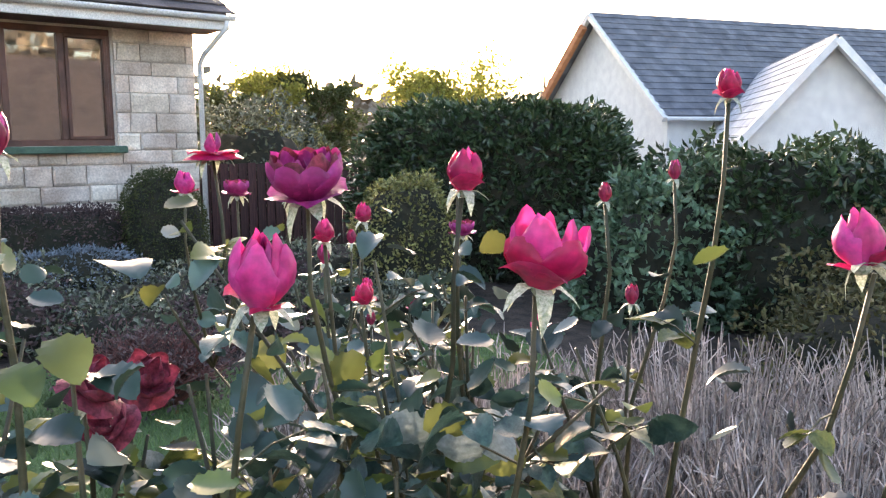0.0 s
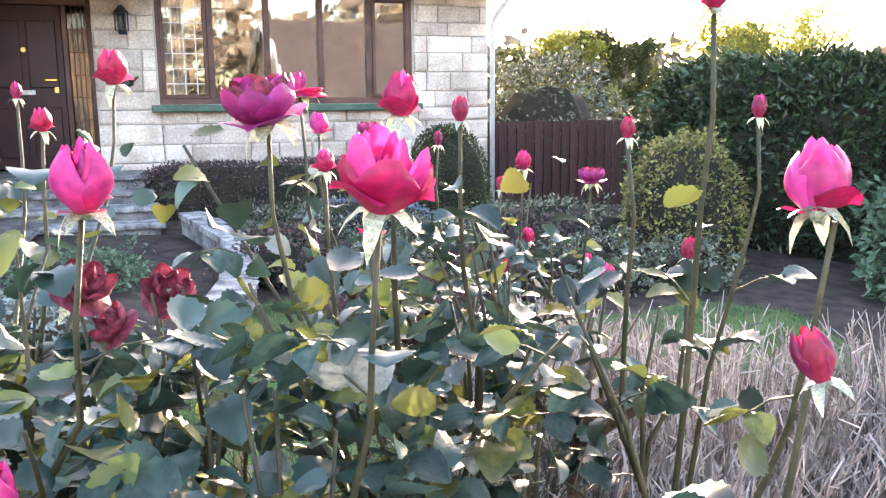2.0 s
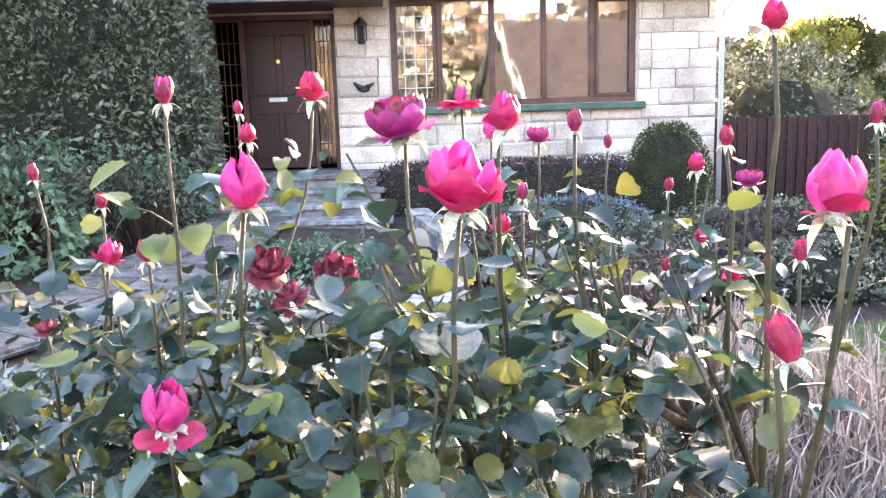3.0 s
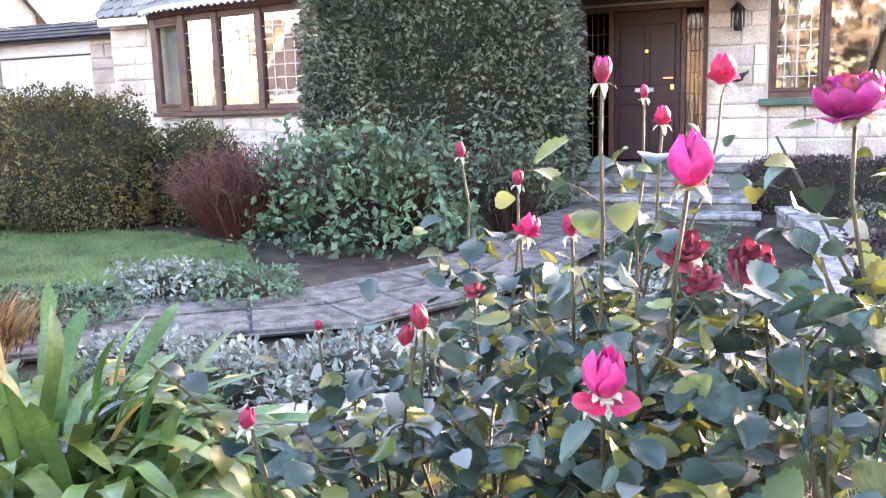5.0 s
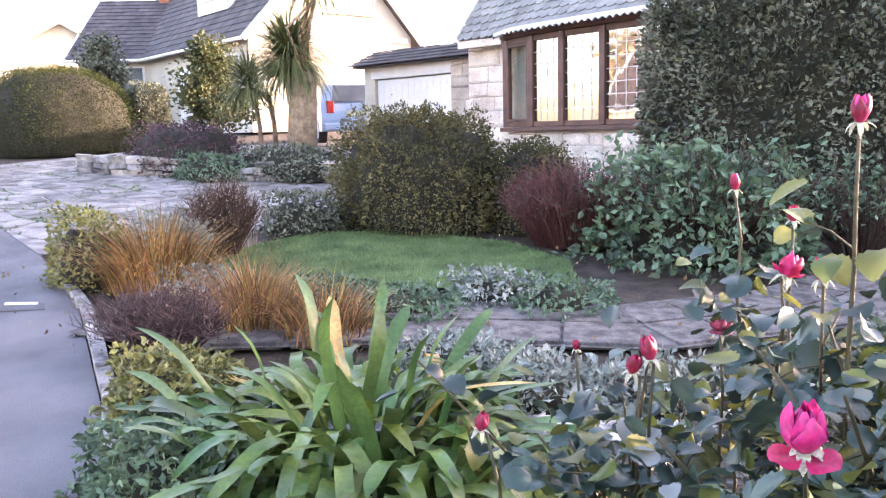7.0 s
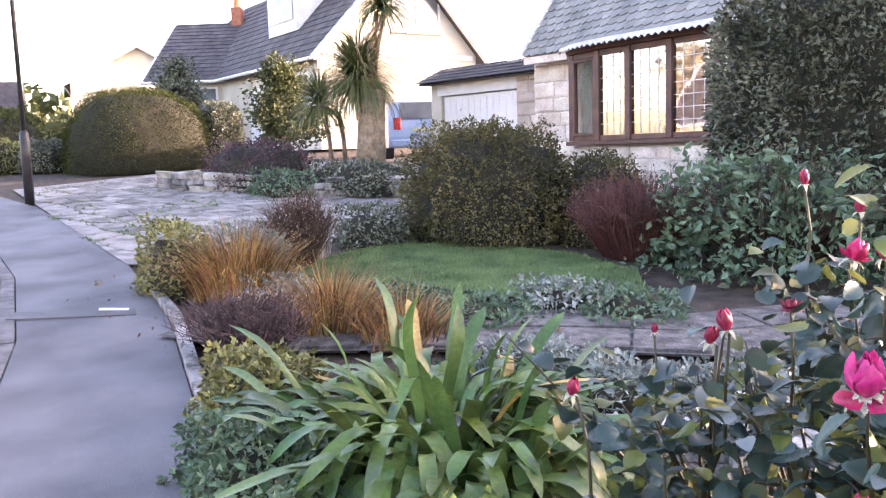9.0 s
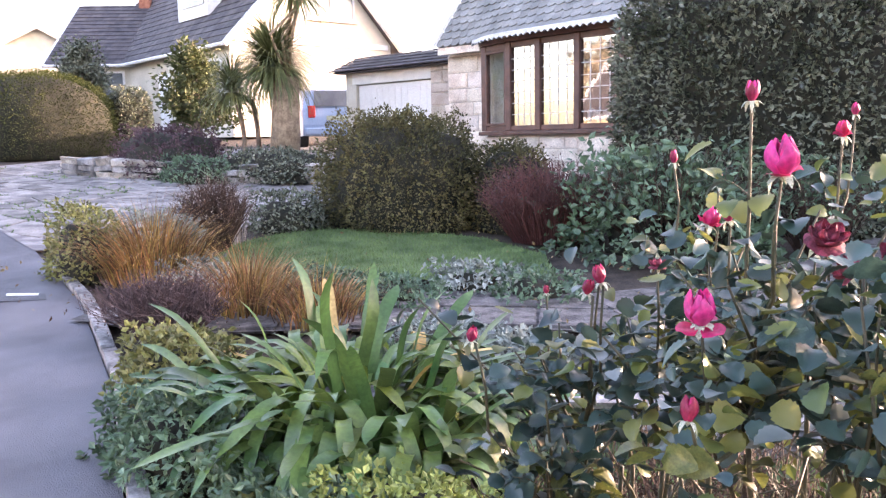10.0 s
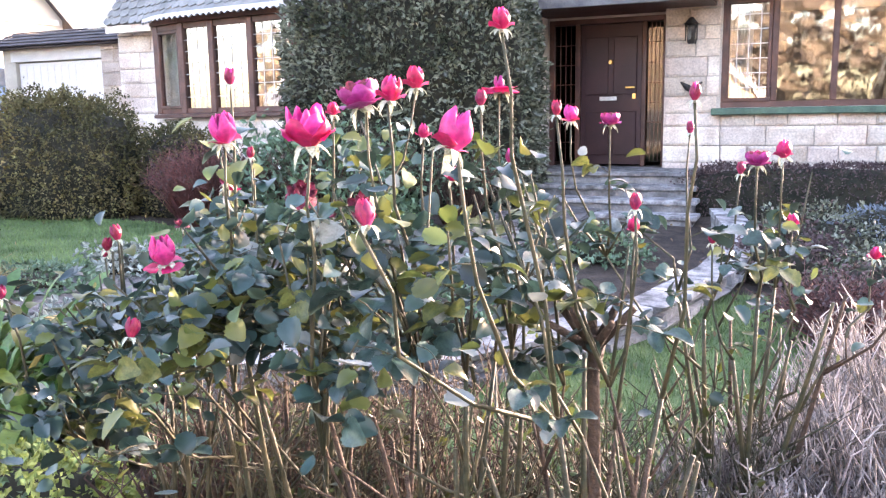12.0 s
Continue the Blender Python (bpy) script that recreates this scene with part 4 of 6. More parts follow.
# frosted low plants along lawn and path
for i, (x, y, rx, h, m) in enumerate(((-2.05, 3.05, 0.5, 0.2, M_SILVER), (-1.5, 3.0, 0.42, 0.22, M_SILVER), (-3.3, 3.75, 0.5, 0.16, M_FUCHSIA), (-2.5, 4.55, 0.45, 0.2, M_FUCHSIA), (-3.0, 4.45, 0.42, 0.2, M_SILVER), (-4.0, 3.55, 0.45, 0.16, M_FUCHSIA), (-1.9, 2.4, 0.45, 0.2, M_FUCHSIA), (-0.9, 3.5, 0.5, 0.2, M_SILVER), (-0.3, 4.3, 0.5, 0.22, M_FUCHSIA), (-0.1, 5.4, 0.5, 0.2, M_SILVER), (-5.0, 3.0, 0.4, 0.2, M_SILVER), (0.3, 6.6, 0.5, 0.25, M_FUCHSIA))):
    dome_shrub("low_plant", "low frosted grey-green leafy plant by the path", (x, y), (rx, rx * 0.8, h), 900, 0.055, m, "plant", power=2.0, rough=0.5, wild=1.3, shrink=0.6, group="frosted edging plants")
# beside the drive
dome_shrub("driveway_shrub", "low grey-green shrub edging the drive", (-6.0, 3.25), (0.5, 0.4, 0.45), 2500, 0.05, M_SILVER, rough=0.3, wild=1.2, shrink=0.75)
dome_shrub("driveway_shrub", "small dull green shrub near the drive", (-6.6, 5.2), (0.45, 0.4, 0.42), 2000, 0.05, M_HEDGE, rough=0.3, wild=1.2, shrink=0.75)
dome_shrub("driveway_shrub", "pale leafed shrub at the corner of the drive", (-6.0, 2.55), (0.45, 0.3, 0.6), 2500, 0.045, M_YELLOW, rough=0.3, wild=1.2, shrink=0.75)


def blade_clump(name, label, xy, n, length, spread, width, mat, lean=0.9, category="ornamental grass", z=None, upright=0.0):
    """Arching grass blades from one crown."""
    z = gz(*xy) if z is None else z
    t = thing(name, label, category, (*xy, z))
    vs, fs = [], []
    for k in range(n):
        a, q = R.uniform(0, 6.28), R.random() ** 0.6
        L = length * R.uniform(0.6, 1.1)
        bx, by = spread * 0.5 * q * math.cos(a) + R.gauss(0, 0.02), spread * 0.5 * q * math.sin(a) + R.gauss(0, 0.02)
        a += R.gauss(0, 0.5)
        tilt = lean * (0.25 + q) * (1 - upright)
        ca, sa = math.cos(a), math.sin(a)
        o = len(vs)
        x = y = h = 0.0
        th = tilt * 0.35
        for s in range(5):
            w = width * (1 - s / 4.2)
            vs += [(bx + x * ca - w * sa, by + x * sa + w * ca, h), (bx + x * ca + w * sa, by + x * sa - w * ca, h + w * 0.2)]
            x += math.sin(th) * L / 4
            h += math.cos(th) * L / 4
            th += tilt * 0.42
        for s in range(4):
            i = o + 2 * s
            fs.append((i, i + 1, i + 3, i + 2))
    tagged(mesh_ob("blades", vs, fs, mat, t), kind="stuff")
    return t


blade_clump("bronze_grass", "arching clump of orange-brown winter grass", (-5.35, 2.85), 1100, 0.8, 0.85, 0.006, M_BRONZE)
blade_clump("bronze_grass", "arching clump of orange-brown grass near the path", (-3.85, 2.8), 650, 0.62, 0.7, 0.006, M_BRONZE)
blade_clump("bronze_grass", "smaller tuft of orange-brown grass", (-3.2, 2.95), 420, 0.5, 0.6, 0.006, M_BRONZE)
twiggy("heather_clump", "dark purple-brown heather clump by the pavement", (-3.6, 1.98), (0.5, 0.36, 0.42), 700, M_HEATHER, M_HEATHER, 1500, leaf=0.02)
twiggy("heather_clump", "upright reddish-brown seeding shrub on the lawn edge", (-6.05, 3.9), (0.42, 0.36, 0.75), 500, M_TWIG, M_STRAW, 900, leaf=0.02)
blade_clump("pale_grass", "tuft of dry pale grass behind the lawn", (-6.35, 4.15), 350, 0.8, 0.5, 0.004, M_STRAW, upright=0.6)
dome_shrub("ground_cover", "leafy light green ground cover spilling over the pavement edge", (-2.68, 1.6), (0.36, 0.3, 0.34), 2400, 0.05, M_YELLOW, "plant", rough=0.35, wild=1.3, shrink=0.7)
dome_shrub("ground_cover", "leafy green ground cover along the pavement edge", (-1.9, 1.18), (0.52, 0.3, 0.3), 3000, 0.05, M_FUCHSIA, "plant", rough=0.35, wild=1.3, shrink=0.7)
dome_shrub("ground_cover", "lime green rosette plant under the roses", (-0.62, 1.32), (0.42, 0.32, 0.26), 2600, 0.034, M_SEDUM, "plant", rough=0.4, wild=0.8, shrink=0.8, aspect=0.7)
dome_shrub("ground_cover", "low green leaves below the roses", (-0.95, 1.15), (0.5, 0.3, 0.2), 1400, 0.05, M_FUCHSIA, "plant", rough=0.4, wild=1.2, shrink=0.7)


# agapanthus: strap leaves, each a piece of its own
def strap(seed):
    """A strap leaf along +x: channelled, parallel-sided, blunt, folding over beyond its middle."""
    r = random.Random(seed)
    L, lean = r.uniform(0.68, 0.95), r.uniform(0.1, 0.7)
    bend, where, sway = r.uniform(0.7, 3.0), r.uniform(0.4, 0.75), r.uniform(-0.06, 0.06)
    vs, fs = [], []
    x = h = 0.0
    th = lean
    n = 12
    for s in range(n + 1):
        f = s / n
        w = 0.029 * (0.62 + 0.38 * min(1.0, f / 0.35)) * (1.0 if f < 0.8 else max(0.06, 1 - ((f - 0.8) / 0.2) ** 2.4))
        y = sway * f * f + 0.006 * math.sin(9 * f + seed)
        g = w * (0.4 - 0.3 * f)
        vs += [(x, y - w, h + g), (x, y - w * 0.5, h + g * 0.25), (x, y, h), (x, y + w * 0.5, h + g * 0.25), (x, y + w, h + g)]
        x += math.sin(th) * L / n
        h += math.cos(th) * L / n
        th += bend / n * (0.35 + 2.6 * math.exp(-((f - where) / 0.16) ** 2))
        th = min(th, 2.9)
    for s in range(n):
        for k in range(4):
            i = 5 * s + k
            fs.append((i, i + 1, i + 6, i + 5))
    me = bpy.data.meshes.new("strap_leaf")
    me.from_pydata(vs, [], fs)
    me.polygons.foreach_set("use_smooth", [True] * len(me.polygons))
    me.materials.append(M_AGAP)
    return me


STRAPS = [strap(k) for k in range(24)]
UPRIGHT = []
for k in (0, 4, 8, 12, 16, 20):
    me = STRAPS[k].copy()
    me.materials[0] = M_AGAPL
    UPRIGHT.append(me)
STRAPY = []
for k in (2, 5, 9):
    me = STRAPS[k].copy()
    me.materials[0] = M_AGAPY
    STRAPY.append(me)
agap = thing("agapanthus", "big clump of broad arching green strap leaves", "plant", (-1.52, 1.84, gz(-1.52, 1.84)))
for k in range(300):
    a, q = R.uniform(0, 360), math.sqrt(R.random())
    x, y = 0.46 * q * math.cos(radians(a)), 0.4 * q * math.sin(radians(a))
    z = R.uniform(0.6, 0.92)
    if k % 60 == 7:
        me = R.choice(STRAPY)
    elif q < 0.6 and k % 3 == 0:
        me, z = R.choice(UPRIGHT), z * 0.86
    else:
        me = R.choice(STRAPS)
    tip_over = -26 + 34 * q + R.uniform(-9, 9)
    shared("strap_leaf", me, agap, pose(x, y, -0.02, R.uniform(-12, 12), tip_over, a + R.gauss(0, 26)) @ Matrix.Diagonal((z, R.uniform(0.8, 1.15), z * R.uniform(0.9, 1.1), 1)))

agap.scale = (1.1, 1.1, 1.1)
mass = Bag()
for k in range(260):
    a, q = R.uniform(0, 360), math.sqrt(R.random())
    me = R.choice(STRAPS)
    z = R.uniform(0.5, 0.85)
    m = pose(0.52 * q * math.cos(radians(a)), 0.44 * q * math.sin(radians(a)), -0.02, R.uniform(-14, 14), -14 + 34 * q + R.uniform(-10, 10), a + R.gauss(0, 32)) @ Matrix.Diagonal((z, R.uniform(0.75, 1.1), z, 1))
    mass.add([m @ v.co for v in me.vertices], [tuple(p.vertices) for p in me.polygons])
tagged(mass.make("leaf_mass", M_AGAPM, agap, smooth=True), kind="stuff")

# low stone wall
WALL = [(-1.75, 1.85), (-1.02, 2.37), (-0.6, 2.7), (0.22, 3.05), (0.62, 3.66), (1.08, 4.48), (1.4, 5.71), (1.55, 7.1), (1.2, 8.6)]
low_wall = thing("low_wall", "low weathered stone garden wall with flat coping", "wall", (0, 0, 0))
for k in range(len(WALL) - 1):
    p, q = Vector(WALL[k]), Vector(WALL[k + 1])
    L, ang = (q - p).length, math.degrees(math.atan2((q - p).y, (q - p).x))
    tilt = math.degrees(math.atan2(gz(*q) - gz(*p), L))
    n = max(1, round(L / 0.42))
    for i in range(n):
        c = p.lerp(q, (i + 0.5) / n)
        shared("coping", STONES[i % 6], low_wall, pose(c.x, c.y, gz(*c) + 0.178, 0, -tilt, ang + R.uniform(-2, 2)) @ Matrix.Diagonal((L / n - 0.01, 0.26, 0.055, 1)))
        for j in range(2):
            shared("block", STONES[(i + j) % 6], low_wall, pose(c.x, c.y, gz(*c) + 0.03 + 0.08 * j, 0, -tilt, ang) @ Matrix.Diagonal((L / n - 0.012, 0.22 + R.uniform(-0.02, 0.02), 0.078, 1)))
for o in low_wall.children:
    o.material_slots[0].link = 'OBJECT'
    o.material_slots[0].material = M_COPING if o.name.startswith("coping") else M_ROCK

# path slabs
slab_me = bpy.data.meshes.new("slab")
bm = bmesh.new()
add_box(bm, (-0.5, -0.5, -0.5), (0.5, 0.5, 0.5), 0.03)
bm.to_mesh(slab_me)
bm.free()
slab_me.materials.append(M_PAVER)
path = thing("garden_path", "weathered grey stone path curving to the door steps", "path", kind="structure")
PATHLINE = [(-4.65, 2.3), (-3.9, 2.6), (-3.2, 3.3), (-2.6, 3.85), (-1.75, 4.45), (-1.1, 5.6), (-0.8, 7.2), (-0.65, 9.0)]
for k in range(len(PATHLINE) - 1):
    p, q = Vector(PATHLINE[k]), Vector(PATHLINE[k + 1])
    L, ang = (q - p).length, math.degrees(math.atan2((q - p).y, (q - p).x))
    n = max(1, round(L / 0.5))
    side = Vector((-(q - p).y, (q - p).x)).normalized()
    bed = [tuple(p + side * 0.5 - (q - p).normalized() * 0.15), tuple(q + side * 0.5 + (q - p).normalized() * 0.15), tuple(q - side * 0.5 + (q - p).normalized() * 0.15), tuple(p - side * 0.5 - (q - p).normalized() * 0.15)]
    mesh_ob("path_bed", [(x, y, gz(x, y) + 0.024 + 0.0008 * k) for x, y in bed], [(3, 2, 1, 0)], M_PAVER, path)
    for i in range(n):
        for s in (-0.24, 0.24):
            c = p.lerp(q, (i + 0.5) / n) + side * s
            shared("slab", slab_me, path, pose(c.x, c.y, gz(c.x, c.y) + 0.015 + R.uniform(-0.004, 0.006), 2.5, -math.degrees(math.atan2(gz(*q) - gz(*p), L)), ang + R.uniform(-3, 3)) @ Matrix.Diagonal((L / n * R.uniform(0.9, 0.98), 0.46, 0.05, 1)))

# right side
box_hedge("laurel_hedge", "tall dark glossy laurel hedge at the boundary", (7.87, 7.69), (1.8, 0.8, 2.02), -55, 16000, 0.11, M_LAUREL, power=4.0, rough=0.08, z=0.5, aspect=0.45)
box_hedge("laurel_hedge", "rough green boundary shrubs below the neighbours' gable", (8.6, 4.1), (1.8, 0.9, 1.55), -70, 9000, 0.11, M_LAUREL, power=2.6, rough=0.25, z=0.4, wild=1.2)
dome_shrub("boundary_shrub", "loose green boundary shrub with arching shoots", (7.6, 5.0), (0.9, 0.8, 1.35), 4000, 0.10, M_FUCHSIA, rough=0.35, wild=1.3, shrink=0.75)
dome_shrub("boundary_shrub", "dull olive shrub at the road end", (8.0, 2.7), (1.1, 0.9, 1.25), 5000, 0.07, M_BOX, rough=0.35, wild=1.3, shrink=0.75)
dome_shrub("boundary_shrub", "brownish low shrub at the garden's end", (6.8, 2.6), (0.9, 0.7, 0.75), 3000, 0.06, M_BOX, rough=0.35, wild=1.3, shrink=0.75)
dome_shrub("variegated_bush", "rounded yellow-green variegated bush", (5.9, 7.0), (0.55, 0.55, 1.2), 5200, 0.05, M_YELLOW, power=2.6, rough=0.16)
dome_shrub("clipped_dome", "dark green clipped dome under the window", (4.25, 9.5), (0.5, 0.5, 1.1), 9000, 0.03, M_OLIVE, power=2.6, rough=0.03)
box_hedge("front_hedge", "low dark brown-green hedge below the window", (2.3, 9.75), (1.75, 0.4, 0.72), 0, 9000, 0.04, M_HEATHER, power=5, rough=0.08, z=0.72)
dome_shrub("lavender", "blue-grey lavender mound by the low hedge", (3.0, 8.75), (0.75, 0.4, 0.32), 2500, 0.05, M_BLUE, "plant", rough=0.2, aspect=0.3, wild=0.5)
dome_shrub("low_plant", "dark low planting at the lawn's end", (4.6, 7.6), (1.0, 0.5, 0.45), 2500, 0.05, M_HEDGE, "plant", rough=0.4, wild=1.2)
for x, y, rx, h, m in ((1.9, 6.5, 0.5, 0.4, M_HEATHER), (2.6, 6.1, 0.55, 0.36, M_HEDGE), (3.4, 6.0, 0.6, 0.34, M_HEATHER), (4.3, 6.0, 0.6, 0.4, M_HEDGE), (2.1, 7.6, 0.55, 0.42, M_HEDGE), (3.2, 7.1, 0.7, 0.38, M_HEDGE), (4.2, 6.9, 0.6, 0.42, M_HEATHER), (5.2, 6.0, 0.5, 0.35, M_HEDGE)):
    dome_shrub("border_plant", "low dark winter border plant beyond the lawn", (x, y), (rx, rx * 0.7, h), 1500, 0.05, m, "plant", power=2.0, rough=0.5, wild=1.3, shrink=0.7, group="dark border plants")
twiggy("heather_clump", "reddish-brown dead-leaved mound on the lawn", (2.3, 4.75), (0.5, 0.4, 0.42), 420, M_REDSTEM, M_HEATHER, 2200, leaf=0.035)
# boundary fence between house and hedge
fence = thing("fence", "dark red-brown boarded fence beside the house", "fence", (0, 0, 0))
fb = bpy.data.meshes.new("board")
bm = bmesh.new()
add_box(bm, (-0.5, -0.5, 0), (0.5, 0.5, 1.0))
bm.to_mesh(fb)
bm.free()
M_FENCE = material("dark_red_fence", (0.035, 0.014, 0.014), (0.075, 0.03, 0.028), 6.0, 0.8, 0.3, vary=0.25)
fb.materials.append(M_FENCE)
for k in range(22):
    shared("board", fb, fence, pose(5.3 + k * 0.13, 10.9 - 0.02 * k, 0.45) @ Matrix.Diagonal((0.122, 0.02, 1.35 + R.uniform(-0.01, 0.01), 1)))
dome_shrub("back_shrub", "dark shrubs behind the fence", (6.6, 11.6), (1.3, 0.7, 1.95), 5000, 0.08, M_HEDGE, rough=0.25, shrink=0.8)


# dry lavender hedge near the camera
lav = thing("dry_lavender", "broad clump of dry straw-grey lavender stems", "shrub", (0, 0, 0))
for part_no, (cx, cy, rx, ry, h) in enumerate(((2.75, 2.2, 0.75, 0.7, 0.78), (2.3, 2.15, 0.5, 0.5, 0.66), (2.45, 2.85, 0.5, 0.5, 0.72), (1.95, 1.95, 0.4, 0.4, 0.5), (3.6, 1.9, 0.8, 0.75, 0.85), (3.2, 1.2, 0.8, 0.6, 0.72), (2.25, 1.55, 0.5, 0.45, 0.5), (4.3, 1.3, 0.7, 0.7, 0.85))):
    bag = Bag()
    for k in range(1150):
        a, q = R.uniform(0, 6.28), math.sqrt(R.random())
        x, y = cx + rx * q * math.cos(a), cy + ry * q * math.sin(a)
        z0 = gz(x, y)
        hh = h * (1 - 0.45 * q ** 3) * R.choice((R.uniform(0.35, 0.8), R.uniform(0.8, 1.12)))
        e = Vector((x + R.gauss(0.08 * math.cos(a) * q, 0.05), y + R.gauss(0.08 * math.sin(a) * q, 0.05), z0 + hh))
        b = Vector((cx + (x - cx) * 0.7, cy + (y - cy) * 0.7, z0))
        m = b.lerp(e, 0.55) + Vector((R.gauss(0, 0.02), R.gauss(0, 0.02), 0.03))
        bag.tube([b, m, e], [0.0045, 0.0036, 0.0022], 3)
        for _ in range(3):
            f = m.lerp(e, R.random())
            bag.tube([f, f + Vector((R.gauss(0, 0.035), R.gauss(0, 0.035), R.uniform(0.02, 0.1)))], [0.0032, 0.0018], 3)
    tagged(bag.make("stem_mass", M_STRAW, lav), kind="stuff")

# fallen leaves on lawn and path
M_FALLEN = material("fallen_leaf", (0.16, 0.09, 0.04), (0.34, 0.24, 0.12), 3.0, 0.8, 0.0, island=0.4, hue=0.02)
litter = thing("fallen_leaves", "scattered brown fallen leaves on lawn and path", "leaves", kind="stuff")
pts = []
while len(pts) < 420:
    x, y = R.uniform(-7, 5), R.uniform(1.6, 8.5)
    if R.random() < (1.0 if y < 5 else 0.5):
        pts.append((x, y, gz(x, y) + 0.055))
leaf_mesh("leaf_scatter", pts, [(0, 0, 0)] * len(pts), 0.045, M_FALLEN, litter, droop=0.1, wild=0.6)

# ---------- neighbours and distance ----------
def gable_house(name, label, c, turn, w, d, eave, ridge, z, wallmat, roofmat, over=0.35, tiles=True, row=0.3):
    """A house whose ridge runs along its own x; gables at both ends."""
    t = thing(name, label, "house", (c[0], c[1], z))
    t.rotation_euler = (0, 0, radians(turn))
    bm = bmesh.new()
    x, y = w / 2, d / 2
    v = [bm.verts.new(p) for p in ((-x, -y, 0), (x, -y, 0), (x, y, 0), (-x, y, 0), (-x, -y, eave), (x, -y, eave), (x, y, eave), (-x, y, eave), (-x, 0, ridge - 0.1), (x, 0, ridge - 0.1))]
    for f in ((0, 1, 5, 4), (2, 3, 7, 6), (1, 2, 6, 9, 5), (3, 0, 4, 8, 7)):
        bm.faces.new([v[i] for i in f])
    part("wall", bm, wallmat, t)
    sl = (ridge - eave) / y
    yo, zo = y + over, eave - over * sl
    bm = bmesh.new()
    for s in (-1, 1):
        q = [bm.verts.new(p) for p in ((-x - over, s * yo, zo), (x + over, s * yo, zo), (x + over, 0, ridge), (-x - over, 0, ridge), (-x - over, s * yo, zo - 0.1), (x + over, s * yo, zo - 0.1), (x + over, 0, ridge - 0.1), (-x - over, 0, ridge - 0.1))]
        for f in ((0, 1, 2, 3), (4, 7, 6, 5), (0, 4, 5, 1), (1, 5, 6, 2), (0, 3, 7, 4)):
            bm.faces.new([q[i] for i in f])
    roof = part("roof", bm, roofmat, t)
    if tiles:
        tiled("roof_tiles", -x - over, x + over, -yo, zo + 0.01, 0, ridge + 0.02, roof, roofmat, row, row * 1.1)
        o = tiled("roof_tiles", -x - over, x + over, -yo, zo + 0.01, 0, ridge + 0.02, roof, roofmat, row, row * 1.1)
        o.rotation_euler = (0, 0, math.pi)
    for s in (-1, 1):
        for e in (-1, 1):
            bag = Bag()
            bag.tube([(e * (x + over + 0.02), s * (yo + 0.02), zo - 0.08), (e * (x + over + 0.02), 0, ridge - 0.08)], [0.11, 0.11], 4)
            bag.make("bargeboard", M_WHITE, roof)
    for s in (-1, 1):
        bag = Bag()
        bag.tube([(-x - over, s * (yo + 0.05), zo - 0.06), (x + over, s * (yo + 0.05), zo - 0.06)], [0.06, 0.06], 6)
        bag.make("gutter", M_WHITE, roof)
    return t


def house_window(parent, x0, x1, z0, z1, y, face="front", splits=2, mat=None):
    """A white framed window set in a wall that faces -y (front) or at the end that faces +x."""
    w = new("window")
    w.parent = parent
    if face == "end":
        w.matrix_basis = pose(y, 0, 0, 0, 0, 90)
        y = -0.0
    bm = bmesh.new()
    t = 0.07
    add_box(bm, (x0, y - 0.06, z0), (x1, y + 0.05, z0 + t)), add_box(bm, (x0, y - 0.06, z1 - t), (x1, y + 0.05, z1))
    for k in range(splits + 1):
        x = x0 + (x1 - x0 - t) * k / splits
        add_box(bm, (x, y - 0.058, z0 + t), (x + t, y + 0.05, z1 - t))
    part("frame", bm, mat or M_WHITE, w)
    box("sill", (x0 - 0.06, y - 0.14, z0 - 0.07), (x1 + 0.06, y + 0.04, z0 - 0.003), mat or M_WHITE, w)
    box("pane", (x0 + 0.02, y - 0.03, z0 + 0.02), (x1 - 0.02, y - 0.02, z1 - 0.02), M_GLASSD, w)
    return w


M_PAVE = material("paving_stone", (0.12, 0.115, 0.11), (0.30, 0.28, 0.26), 3.0, 0.85, 0.5, 40, vary=0.3, island=0.2, place=True)
M_GLASSD = material("dark_window_glass", (0.10, 0.12, 0.13), (0.2, 0.22, 0.23), 1.0, 0.05, 0.0, spec=1.0)
nb = gable_house("house", "cream rendered chalet with steep dark tiled roof next door", (-28.19, 18.15), -6.2, 14.0, 6.32, 3.28, 6.62, 2.2, M_RENDER, M_TILE, row=0.34)
house_window(nb, 3.1, 4.0, 1.1, 2.5, -3.16, splits=1)
house_window(nb, 5.2, 6.4, 1.1, 2.5, -3.16, splits=1)
box("front_door", (1.4, -3.22, 0.1), (2.35, -3.16, 2.3), M_WHITE, nb, "white front door", 0.01)
house_window(nb, -0.3, 1.6, 3.9, 5.2, 7.0, face="end", splits=2)
box("band", (7.0, -3.0, 3.0), (7.06, 3.0, 3.18), M_WHITE, nb)
dm = box("dormer", (1.6, -2.4, 4.2), (4.0, -0.3, 6.2), M_WHITE, nb, "white flat-roofed dormer")
box("dormer_window", (1.8, -2.44, 4.6), (3.8, -2.405, 5.95), M_GLASSD, dm)
nb2 = gable_house("house", "low cream house with dark tiled roof beyond the chalet", (-32.5, 18.34), 47.0, 6.68, 8.09, 2.83, 5.42, 2.5, M_RENDER, M_TILE, row=0.34)
house_window(nb2, -2.3, -0.8, 1.0, 2.35, -4.05, splits=1)
ch = box("chimney", (-1.15, -0.25, 5.2), (-0.7, 0.25, 6.1), M_BRICK, nb2, "red brick chimney", 0.03)
bm = bmesh.new()
bmesh.ops.create_cone(bm, cap_ends=True, segments=12, radius1=0.16, radius2=0.13, depth=0.5, matrix=pose(-0.92, 0, 6.3))
part("chimney_pot", bm, M_ORANGE, ch)
